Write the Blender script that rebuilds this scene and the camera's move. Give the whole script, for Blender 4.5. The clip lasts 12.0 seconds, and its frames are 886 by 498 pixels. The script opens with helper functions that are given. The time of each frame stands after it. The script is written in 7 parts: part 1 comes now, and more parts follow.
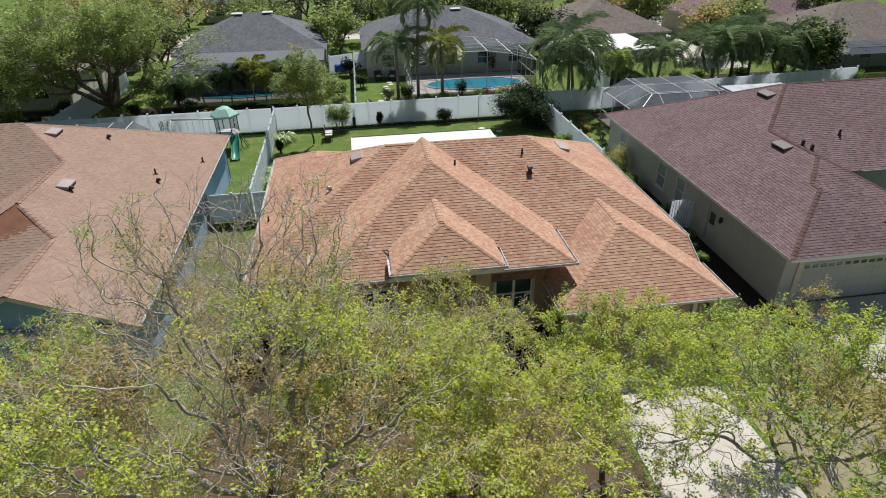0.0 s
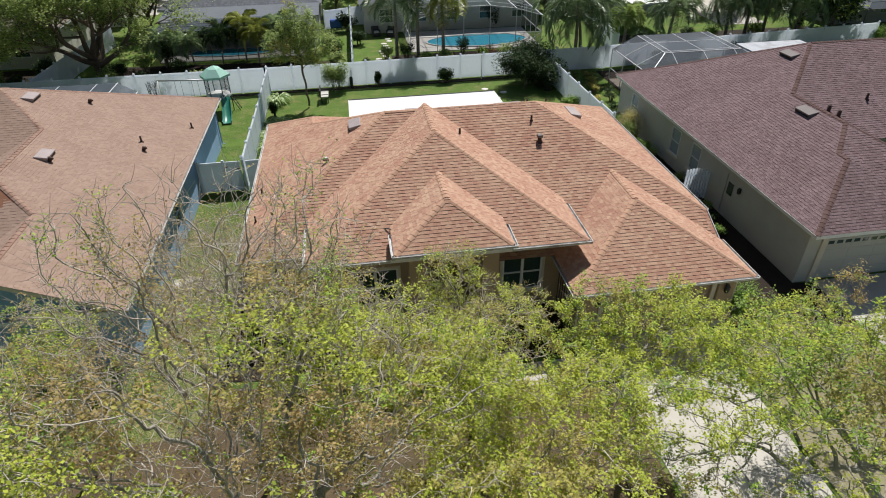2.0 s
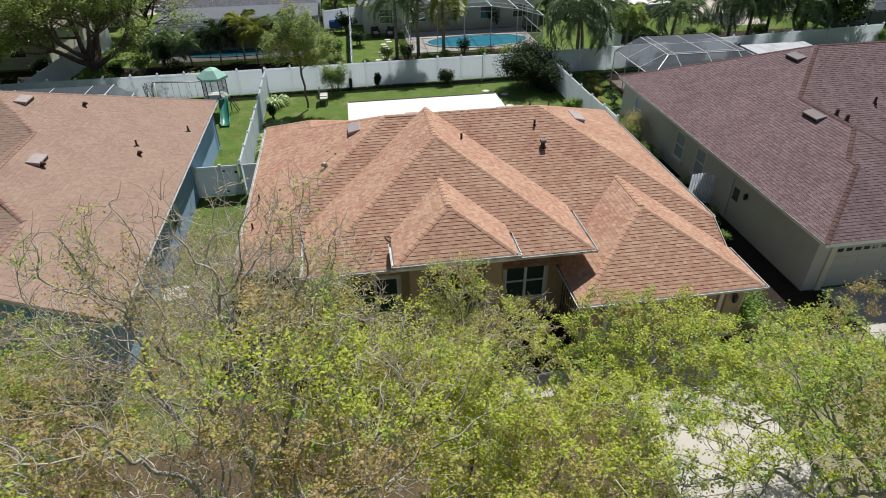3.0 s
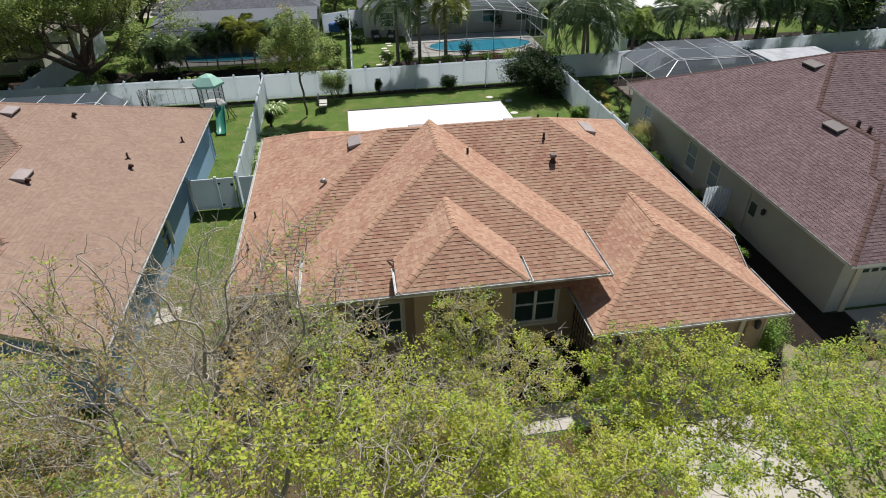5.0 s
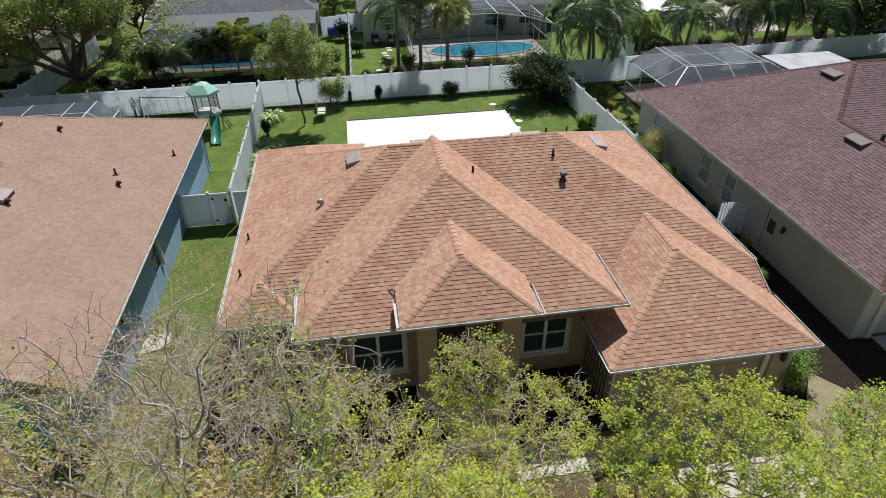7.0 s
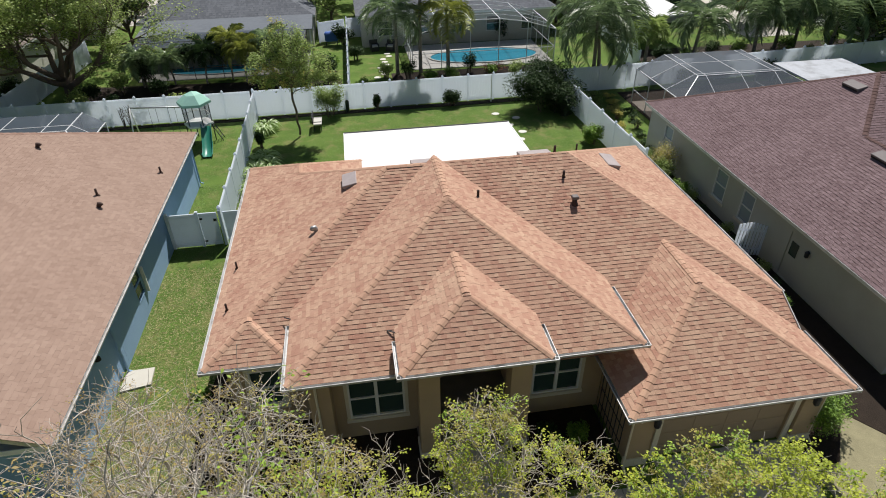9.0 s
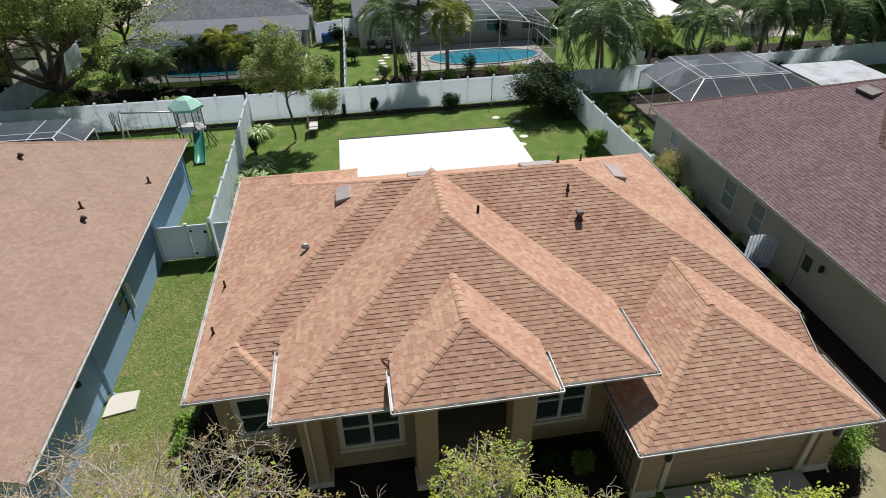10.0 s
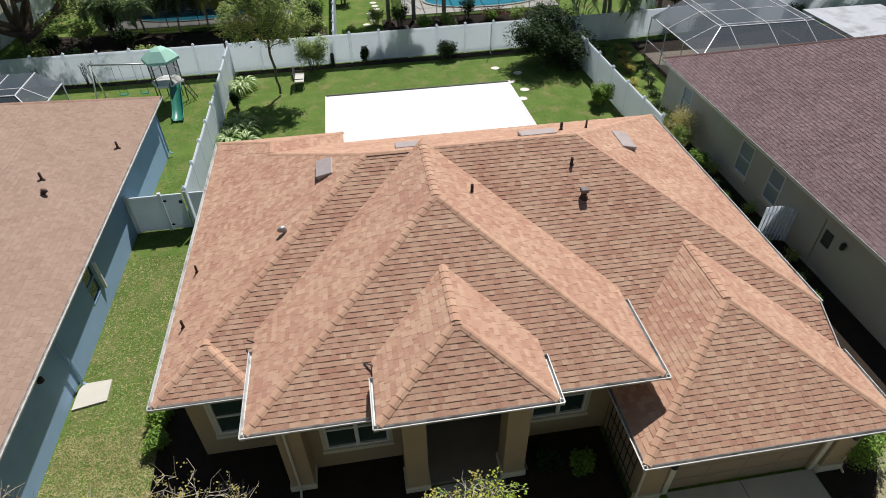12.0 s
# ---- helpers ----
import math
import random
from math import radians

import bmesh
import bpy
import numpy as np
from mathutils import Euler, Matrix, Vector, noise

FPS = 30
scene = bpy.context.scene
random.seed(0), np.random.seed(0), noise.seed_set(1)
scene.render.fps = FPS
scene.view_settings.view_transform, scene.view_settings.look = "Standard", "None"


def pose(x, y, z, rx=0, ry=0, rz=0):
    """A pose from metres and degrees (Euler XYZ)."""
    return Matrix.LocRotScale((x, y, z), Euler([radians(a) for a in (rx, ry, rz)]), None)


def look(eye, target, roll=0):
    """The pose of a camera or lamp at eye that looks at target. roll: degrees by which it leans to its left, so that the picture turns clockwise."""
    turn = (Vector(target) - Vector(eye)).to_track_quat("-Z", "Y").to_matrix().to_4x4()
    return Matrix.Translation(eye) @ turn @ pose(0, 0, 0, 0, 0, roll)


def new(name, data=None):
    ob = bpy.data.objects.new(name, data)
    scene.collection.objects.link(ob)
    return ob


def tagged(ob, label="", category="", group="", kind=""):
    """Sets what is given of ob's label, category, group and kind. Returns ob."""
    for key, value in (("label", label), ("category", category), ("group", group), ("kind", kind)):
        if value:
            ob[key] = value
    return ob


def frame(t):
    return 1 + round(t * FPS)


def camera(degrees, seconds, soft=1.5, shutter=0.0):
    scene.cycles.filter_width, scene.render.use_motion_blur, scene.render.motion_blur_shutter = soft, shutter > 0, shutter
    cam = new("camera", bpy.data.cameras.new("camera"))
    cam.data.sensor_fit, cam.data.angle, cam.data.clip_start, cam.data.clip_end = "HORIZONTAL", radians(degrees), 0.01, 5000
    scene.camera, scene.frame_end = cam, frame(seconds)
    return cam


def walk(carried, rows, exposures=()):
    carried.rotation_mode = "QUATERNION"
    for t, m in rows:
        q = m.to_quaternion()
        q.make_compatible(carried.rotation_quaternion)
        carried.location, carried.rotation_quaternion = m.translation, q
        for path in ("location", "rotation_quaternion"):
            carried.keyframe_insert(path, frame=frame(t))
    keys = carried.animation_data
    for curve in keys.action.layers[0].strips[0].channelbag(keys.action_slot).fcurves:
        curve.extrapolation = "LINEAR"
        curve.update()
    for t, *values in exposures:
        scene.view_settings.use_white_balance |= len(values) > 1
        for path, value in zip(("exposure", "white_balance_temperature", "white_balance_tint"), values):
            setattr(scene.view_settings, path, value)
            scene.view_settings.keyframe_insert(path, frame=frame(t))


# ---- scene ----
cam = camera(73.5, 12.0, soft=1.0)
PATH = [
    (0, (2.182, -17.655, 15.065), (2.429, -15.945, 14.057), -0.8),
    (0.5, (2.24, -17.243, 15.001), (2.483, -15.552, 13.962), -0.8),
    (1, (2.216, -16.825, 14.966), (2.458, -15.165, 13.877), -0.7),
    (1.5, (2.197, -16.506, 14.979), (2.437, -14.863, 13.865), -0.8),
    (2, (2.184, -16.109, 14.977), (2.423, -14.475, 13.848), -0.8),
    (2.5, (2.141, -15.797, 14.959), (2.384, -14.166, 13.827), -0.7),
    (3, (2.201, -15.519, 14.967), (2.442, -13.887, 13.836), -0.7),
    (5, (2.202, -14.157, 14.97), (2.444, -12.526, 13.839), -0.7),
    (5.5, (2.194, -13.779, 14.965), (2.438, -12.147, 13.834), -0.7),
    (6, (2.192, -13.395, 15.008), (2.436, -11.765, 13.875), -0.7),
    (6.5, (2.214, -13.046, 14.987), (2.458, -11.415, 13.855), -0.7),
    (7, (2.303, -12.655, 14.987), (2.544, -11.024, 13.854), -0.8),
    (9, (2.454, -10.889, 14.956), (2.698, -9.258, 13.824), -0.8),
    (9.5, (2.555, -10.341, 14.978), (2.798, -8.711, 13.845), -0.8),
    (10, (2.698, -9.775, 14.96), (2.94, -8.149, 13.821), -0.9),
    (10.5, (2.807, -9.242, 14.972), (3.047, -7.632, 13.809), -0.9),
    (11, (2.965, -8.716, 14.957), (3.202, -7.127, 13.766), -0.9),
    (11.5, (3.154, -8.239, 14.945), (3.385, -6.679, 13.716), -1.0),
    (12, (3.274, -7.808, 14.959), (3.496, -6.299, 13.664), -1.0),
]
walk(cam, [(t, look(eye, target, roll)) for t, eye, target, roll in PATH],
     [(0, 0.13), (1.5, 0.14), (3, 0.10), (6, 0.08), (8, 0.11), (10, 0.17), (12, 0.15)])

# ---- light: early-afternoon sun high behind the houses, clear sky ----
SUN_DIR = Vector((0.27, 0.66, 1.0)).normalized()
elev = math.asin(SUN_DIR.z)
azim = math.atan2(SUN_DIR.x, SUN_DIR.y)
world = bpy.data.worlds.new("sky")
scene.world = world
world.use_nodes = True
wn = world.node_tree
wn.nodes.clear()
sky = wn.nodes.new("ShaderNodeTexSky")
sky.sky_type = 'NISHITA'
sky.sun_disc = False
sky.sun_elevation = elev
sky.sun_rotation = azim
wbg = wn.nodes.new("ShaderNodeBackground")
wbg.inputs["Strength"].default_value = 0.05
wout = wn.nodes.new("ShaderNodeOutputWorld")
wn.links.new(sky.outputs[0], wbg.inputs[0])
wn.links.new(wbg.outputs[0], wout.inputs[0])
sun = new("sun", bpy.data.lights.new("sun", 'SUN'))
sun.data.energy = 5.0
sun.data.angle = radians(0.53)
sun.data.color = (1.0, 0.968, 0.93)
sun.matrix_world = look(SUN_DIR * 60, (0, 0, 0))


# ---- materials ----
def surface(name, base, rough=0.8, metal=0.0, vary=0.18, scale=3.0, fine=60.0, bump=0.2, depth=0.004, spec=0.3,
            hue=None, island=0.0, piece=0.0, stain=0.0, stain_colour=(0.1, 0.09, 0.08), stain_scale=0.6):
    """A rough surface with variation at two scales; island and piece vary the tone from piece to piece."""
    m = bpy.data.materials.new(name)
    m.use_nodes = True
    nt = m.node_tree
    nodes, links = nt.nodes, nt.links
    bsdf = nodes["Principled BSDF"]
    bsdf.inputs["Roughness"].default_value = rough
    bsdf.inputs["Metallic"].default_value = metal
    bsdf.inputs["Specular IOR Level"].default_value = spec
    tc = nodes.new("ShaderNodeTexCoord")
    big = nodes.new("ShaderNodeTexNoise")
    big.inputs["Scale"].default_value = scale
    big.inputs["Detail"].default_value = 5
    small = nodes.new("ShaderNodeTexNoise")
    small.inputs["Scale"].default_value = fine
    small.inputs["Detail"].default_value = 3
    for t in (big, small):
        links.new(tc.outputs["Object"], t.inputs["Vector"])
    add = nodes.new("ShaderNodeMath")
    add.operation = 'ADD'
    links.new(big.outputs[0], add.inputs[0])
    links.new(small.outputs[0], add.inputs[1])
    last = add.outputs[0]
    total = 2.0
    for amount, node, socket in ((island, "ShaderNodeNewGeometry", "Random Per Island"), (piece, "ShaderNodeObjectInfo", "Random")):
        if amount:
            src = nodes.new(node)
            mul = nodes.new("ShaderNodeMath")
            mul.operation = 'MULTIPLY_ADD'
            mul.inputs[1].default_value = amount
            links.new(src.outputs[socket], mul.inputs[0])
            links.new(last, mul.inputs[2])
            last = mul.outputs[0]
            total += amount
    rng = nodes.new("ShaderNodeMapRange")
    rng.inputs["From Min"].default_value = total * 0.5 - 0.5 - 0.35 * (island + piece)
    rng.inputs["From Max"].default_value = total * 0.5 + 0.5 + 0.35 * (island + piece)
    links.new(last, rng.inputs["Value"])
    ramp = nodes.new("ShaderNodeMix")
    ramp.data_type = 'RGBA'
    links.new(rng.outputs[0], ramp.inputs["Factor"])
    dark = hue[0] if hue else tuple(c * (1 - vary) for c in base)
    light = hue[1] if hue else tuple(min(1, c * (1 + vary)) for c in base)
    ramp.inputs["A"].default_value = (*dark, 1)
    ramp.inputs["B"].default_value = (*light, 1)
    colour = ramp.outputs["Result"]
    if stain:
        st = nodes.new("ShaderNodeTexNoise")
        st.inputs["Scale"].default_value = stain_scale
        st.inputs["Detail"].default_value = 8
        st.inputs["Roughness"].default_value = 0.65
        links.new(tc.outputs["Object"], st.inputs["Vector"])
        sr = nodes.new("ShaderNodeMapRange")
        sr.inputs["From Min"].default_value = 0.5
        sr.inputs["From Max"].default_value = 0.72
        sr.inputs["To Max"].default_value = stain
        links.new(st.outputs[0], sr.inputs["Value"])
        mx = nodes.new("ShaderNodeMix")
        mx.data_type = 'RGBA'
        links.new(sr.outputs[0], mx.inputs["Factor"])
        links.new(colour, mx.inputs["A"])
        mx.inputs["B"].default_value = (*stain_colour, 1)
        colour = mx.outputs["Result"]
    links.new(colour, bsdf.inputs["Base Color"])
    if bump:
        bp = nodes.new("ShaderNodeBump")
        bp.inputs["Strength"].default_value = bump
        bp.inputs["Distance"].default_value = depth
        links.new(small.outputs[0], bp.inputs["Height"])
        links.new(bp.outputs[0], bsdf.inputs["Normal"])
    return m


def leaf_material(name, dark, light, shine=0.35, rough=0.55, spec=0.3):
    """Leaves: tone differs from leaf to leaf, and light shines through them."""
    m = bpy.data.materials.new(name)
    m.use_nodes = True
    nt = m.node_tree
    nodes, links = nt.nodes, nt.links
    bsdf = nodes["Principled BSDF"]
    out = nodes["Material Output"]
    geo = nodes.new("ShaderNodeNewGeometry")
    tc = nodes.new("ShaderNodeTexCoord")
    big = nodes.new("ShaderNodeTexNoise")
    big.inputs["Scale"].default_value = 2.4
    links.new(tc.outputs["Object"], big.inputs["Vector"])
    add = nodes.new("ShaderNodeMath")
    add.operation = 'MULTIPLY_ADD'
    add.inputs[1].default_value = 0.55
    links.new(geo.outputs["Random Per Island"], add.inputs[0])
    links.new(big.outputs[0], add.inputs[2])
    rng = nodes.new("ShaderNodeMapRange")
    rng.inputs["From Min"].default_value = 0.42
    rng.inputs["From Max"].default_value = 1.08
    links.new(add.outputs[0], rng.inputs["Value"])
    mix = nodes.new("ShaderNodeMix")
    mix.data_type = 'RGBA'
    links.new(rng.outputs[0], mix.inputs["Factor"])
    mix.inputs["A"].default_value = (*dark, 1)
    mix.inputs["B"].default_value = (*light, 1)
    links.new(mix.outputs["Result"], bsdf.inputs["Base Color"])
    bsdf.inputs["Roughness"].default_value = rough
    bsdf.inputs["Specular IOR Level"].default_value = spec
    tr = nodes.new("ShaderNodeBsdfTranslucent")
    links.new(mix.outputs["Result"], tr.inputs["Color"])
    sh = nodes.new("ShaderNodeMixShader")
    sh.inputs[0].default_value = shine
    links.new(bsdf.outputs[0], sh.inputs[1])
    links.new(tr.outputs[0], sh.inputs[2])
    links.new(sh.outputs[0], out.inputs[0])
    return m


def screen_material(name, colour, clear):
    m = bpy.data.materials.new(name)
    m.use_nodes = True
    nt = m.node_tree
    bsdf = nt.nodes["Principled BSDF"]
    bsdf.inputs["Base Color"].default_value = (*colour, 1)
    bsdf.inputs["Roughness"].default_value = 0.6
    bsdf.inputs["Specular IOR Level"].default_value = 0.15
    tr = nt.nodes.new("ShaderNodeBsdfTransparent")
    sh = nt.nodes.new("ShaderNodeMixShader")
    sh.inputs[0].default_value = clear
    nt.links.new(bsdf.outputs[0], sh.inputs[1])
    nt.links.new(tr.outputs[0], sh.inputs[2])
    nt.links.new(sh.outputs[0], nt.nodes["Material Output"].inputs[0])
    return m


def glossy(name, colour, rough=0.08, spec=0.5, metal=0.0):
    m = bpy.data.materials.new(name)
    m.use_nodes = True
    b = m.node_tree.nodes["Principled BSDF"]
    b.inputs["Base Color"].default_value = (*colour, 1)
    b.inputs["Roughness"].default_value = rough
    b.inputs["Specular IOR Level"].default_value = spec
    b.inputs["Metallic"].default_value = metal
    return m


TAN_D, TAN_L = (0.350, 0.167, 0.122), (0.587, 0.408, 0.288)
M_SHINGLE = surface("tan_shingle", TAN_D, 0.95, hue=(TAN_D, TAN_L), island=0.65, fine=160, bump=0.9, depth=0.008, scale=0.8, spec=0.1)
M_SHINGLE_ONE = surface("tan_shingle_piece", TAN_D, 0.95, hue=(TAN_D, TAN_L), piece=0.65, fine=160, bump=0.9, depth=0.008, scale=0.8, spec=0.1)
M_CAP = surface("tan_cap", TAN_D, 0.95, hue=((0.41, 0.235, 0.165), (0.58, 0.385, 0.27)), piece=0.6, fine=160, bump=0.5, scale=1.0, spec=0.1)
# cut asphalt edges, tinted darker to paint the shade under each course
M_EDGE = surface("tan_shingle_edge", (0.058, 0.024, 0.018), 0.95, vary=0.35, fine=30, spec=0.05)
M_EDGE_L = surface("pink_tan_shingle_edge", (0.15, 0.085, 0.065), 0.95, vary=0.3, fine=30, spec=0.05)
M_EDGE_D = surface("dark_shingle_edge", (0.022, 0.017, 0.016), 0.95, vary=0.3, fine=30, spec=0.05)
M_DECK = surface("roof_deck_tan", (0.22, 0.11, 0.07), 0.95, vary=0.3, spec=0.1)
M_SHINGLE_L = surface("pink_tan_shingle", TAN_D, 0.95, hue=((0.252, 0.170, 0.132), (0.38, 0.275, 0.218)), island=0.5, fine=160, bump=0.5, scale=0.7, spec=0.1)
M_CAP_L = surface("pink_tan_cap", TAN_D, 0.95, hue=((0.24, 0.148, 0.112), (0.37, 0.25, 0.195)), piece=0.8, fine=160, bump=0.5, spec=0.1)
M_SHINGLE_R = surface("brown_shingle", TAN_D, 0.95, hue=((0.140, 0.094, 0.095), (0.275, 0.198, 0.205)), island=0.7, fine=160, bump=1.0, depth=0.012, scale=0.7, spec=0.1)
M_CAP_R = surface("brown_cap", TAN_D, 0.95, hue=((0.10, 0.062, 0.056), (0.17, 0.11, 0.10)), piece=0.8, fine=160, bump=0.5, spec=0.1)
M_SHINGLE_G = surface("slate_grey_shingle", TAN_D, 0.95, hue=((0.105, 0.112, 0.125), (0.195, 0.205, 0.225)), island=0.8, fine=90, bump=0.4, scale=0.7, spec=0.1)
M_SHINGLE_B = surface("taupe_shingle", TAN_D, 0.95, hue=((0.145, 0.122, 0.110), (0.265, 0.225, 0.20)), island=0.8, fine=90, bump=0.4, scale=0.7, spec=0.1)
M_STUCCO = surface("tan_stucco", (0.42, 0.315, 0.205), 0.92, vary=0.10, fine=120, bump=0.6, scale=0.9, stain=0.25, stain_colour=(0.30, 0.22, 0.15), spec=0.1)
M_STUCCO_BLUE = surface("blue_grey_stucco", (0.29, 0.435, 0.615), 0.92, vary=0.10, fine=120, bump=0.6, scale=0.9, stain=0.2, stain_colour=(0.14, 0.22, 0.30), spec=0.1)
M_STUCCO_BEIGE = surface("beige_stucco", (0.53, 0.52, 0.46), 0.92, vary=0.08, fine=120, bump=0.6, scale=0.9, stain=0.2, stain_colour=(0.33, 0.30, 0.24), spec=0.1)
M_TRIM = surface("cream_trim", (0.66, 0.60, 0.48), 0.7, vary=0.06, fine=50, bump=0.1)
M_WHITE = surface("white_paint", (0.80, 0.80, 0.78), 0.45, vary=0.05, fine=30, bump=0.05, stain=0.25, stain_colour=(0.5, 0.48, 0.44), stain_scale=2.5)
M_GUTTER = surface("white_gutter", (0.60, 0.60, 0.59), 0.4, vary=0.06, fine=30, bump=0.05, stain=0.85, stain_colour=(0.16, 0.14, 0.12), stain_scale=2.6)
M_VINYL = surface("white_vinyl", (0.84, 0.87, 0.93), 0.4, vary=0.05, fine=20, bump=0.05, scale=0.7, stain=0.22, stain_colour=(0.62, 0.64, 0.62), stain_scale=0.9)
def translucent_mix(m, amount, colour):
    """Lets some light through a thin sheet."""
    nt = m.node_tree
    tr = nt.nodes.new("ShaderNodeBsdfTranslucent")
    tr.inputs["Color"].default_value = (*colour, 1)
    sh = nt.nodes.new("ShaderNodeMixShader")
    sh.inputs[0].default_value = amount
    nt.links.new(nt.nodes["Principled BSDF"].outputs[0], sh.inputs[1])
    nt.links.new(tr.outputs[0], sh.inputs[2])
    nt.links.new(sh.outputs[0], nt.nodes["Material Output"].inputs[0])


translucent_mix(M_VINYL, 0.57, (0.92, 0.96, 1.0))
M_GATE = surface("white_gate_vinyl", (0.76, 0.82, 0.89), 0.4, vary=0.05, fine=20, bump=0.05, scale=0.7, stain=0.25, stain_colour=(0.5, 0.52, 0.5), stain_scale=0.9)
translucent_mix(M_GATE, 0.20, (0.9, 0.96, 1.0))
M_PANROOF = surface("white_pan_roof", (0.73, 0.73, 0.71), 0.45, vary=0.03, fine=8, bump=0.05, scale=0.5, stain=0.15, stain_colour=(0.6, 0.58, 0.53))
M_BLACK = surface("black_edging", (0.02, 0.02, 0.022), 0.6, vary=0.3)
M_GUTTER_IN = surface("gutter_debris", (0.40, 0.37, 0.34), 0.9, vary=0.3, fine=25, stain=0.9, stain_colour=(0.07, 0.045, 0.03), stain_scale=3.5)
M_GLASS = glossy("window_glass", (0.040, 0.068, 0.058), 0.04, 0.7)
M_BLIND = glossy("blind_behind_glass", (0.30, 0.36, 0.40), 0.12, 0.6)
M_FRAME = surface("window_frame_white", (0.72, 0.72, 0.69), 0.45, vary=0.05, fine=30, bump=0.05)
M_LEAD = surface("galvanised_vent", (0.42, 0.42, 0.42), 0.45, metal=0.6, vary=0.2, fine=30)
M_RUST = surface("rust_brown_pipe", (0.075, 0.045, 0.035), 0.7, vary=0.3, fine=40)
M_VENTBOX = surface("roof_vent_box", (0.36, 0.31, 0.30), 0.5, metal=0.3, vary=0.15, fine=20)
M_VENTBROWN = surface("brown_vent_box", (0.165, 0.145, 0.14), 0.7, metal=0.0, vary=0.15, fine=20)
# dirty white roof; palm shadows put into its grey tone and dark patches
M_PALMSHADE_WHITE = surface("weathered_palm_shaded_roof", (0.40, 0.42, 0.45), 0.6, vary=0.15, fine=20, stain=0.8, stain_colour=(0.16, 0.16, 0.16), stain_scale=0.8)
M_CONCRETE = surface("concrete", (0.50, 0.47, 0.42), 0.9, vary=0.14, fine=70, bump=0.4, scale=0.7, stain=0.35, stain_colour=(0.27, 0.25, 0.22))
# floor colour that includes the shade under the porch and the screens
M_SHADED_FLOOR = surface("floor_with_shade_tone", (0.22, 0.19, 0.16), 0.9, vary=0.2, fine=50)
M_PAD = surface("pale_concrete_pad", (0.54, 0.515, 0.455), 0.9, vary=0.08, fine=70, bump=0.3)
M_ASPHALT = surface("asphalt", (0.06, 0.06, 0.06), 0.9, vary=0.2, fine=90, bump=0.5, scale=0.5)
# mulch toned down further: deep shade on the ground is put into it
M_MULCH_SHADE = surface("dark_mulch_and_shade", (0.028, 0.019, 0.013), 0.95, vary=0.5, fine=45, bump=1.0, depth=0.03, scale=3)
M_LITTER = surface("leaf_litter", (0.115, 0.082, 0.048), 0.95, vary=0.45, fine=35, bump=0.9, depth=0.03, scale=2.2, stain=0.5, stain_colour=(0.05, 0.055, 0.02), stain_scale=1.2)
M_SOIL = surface("sandy_soil", (0.26, 0.235, 0.14), 0.95, vary=0.3, fine=45, bump=0.6, depth=0.02)
M_BARK = surface("grey_bark", (0.36, 0.335, 0.30), 0.9, vary=0.3, fine=40, bump=1.0, depth=0.02, scale=5, stain=0.5, stain_colour=(0.20, 0.175, 0.14), stain_scale=1.5)
M_TWIG = surface("pale_twigs", (0.53, 0.475, 0.415), 0.9, vary=0.3, fine=40, bump=0.6, depth=0.01, scale=5)
M_LIMB = surface("limb_bark", (0.27, 0.245, 0.215), 0.9, vary=0.35, fine=40, bump=1.0, depth=0.02, scale=5, stain=0.5, stain_colour=(0.12, 0.105, 0.085), stain_scale=1.5)
M_BARK_D = surface("brown_bark", (0.15, 0.115, 0.085), 0.9, vary=0.35, fine=40, bump=1.0, depth=0.02, scale=5)
M_PALMBARK = surface("palm_bark", (0.24, 0.21, 0.17), 0.9, vary=0.3, fine=30, bump=1.0, depth=0.02, scale=4)
M_GREENPLASTIC = surface("green_plastic", (0.03, 0.20, 0.14), 0.35, vary=0.1, fine=20, bump=0.05)
M_MINT = surface("mint_canvas", (0.34, 0.60, 0.50), 0.7, vary=0.1, fine=20)
M_CEDAR = surface("weathered_wood", (0.19, 0.13, 0.09), 0.8, vary=0.3, fine=30)
M_DARKMETAL = surface("dark_metal", (0.05, 0.05, 0.055), 0.45, metal=0.5, vary=0.2)
M_SCREEN = screen_material("cage_screen", (0.03, 0.033, 0.036), 0.66)
M_SCREEN_FINE = screen_material("clear_cage_screen", (0.05, 0.06, 0.07), 0.78)
M_SCREEN_TOP = screen_material("cage_screen_top", (0.06, 0.076, 0.095), 0.26)
M_CAGE = surface("cage_white_aluminium", (0.72, 0.73, 0.74), 0.4, vary=0.05, fine=20, bump=0.0)
M_CAGE_D = surface("cage_bronze_aluminium", (0.06, 0.055, 0.05), 0.4, vary=0.1, fine=20, bump=0.0)
M_WATER = glossy("pool_water", (0.07, 0.40, 0.56), 0.05, 0.5)
M_DECKPOOL = surface("pool_deck", (0.62, 0.60, 0.56), 0.8, vary=0.08, fine=30)
M_GARAGE = surface("garage_door_tan", (0.36, 0.27, 0.185), 0.6, vary=0.06, fine=60, bump=0.1)
M_STONE = surface("stepping_stone", (0.66, 0.63, 0.57), 0.9, vary=0.15, fine=40)
M_BARREL = surface("dark_green_bin", (0.025, 0.035, 0.03), 0.5, vary=0.2)

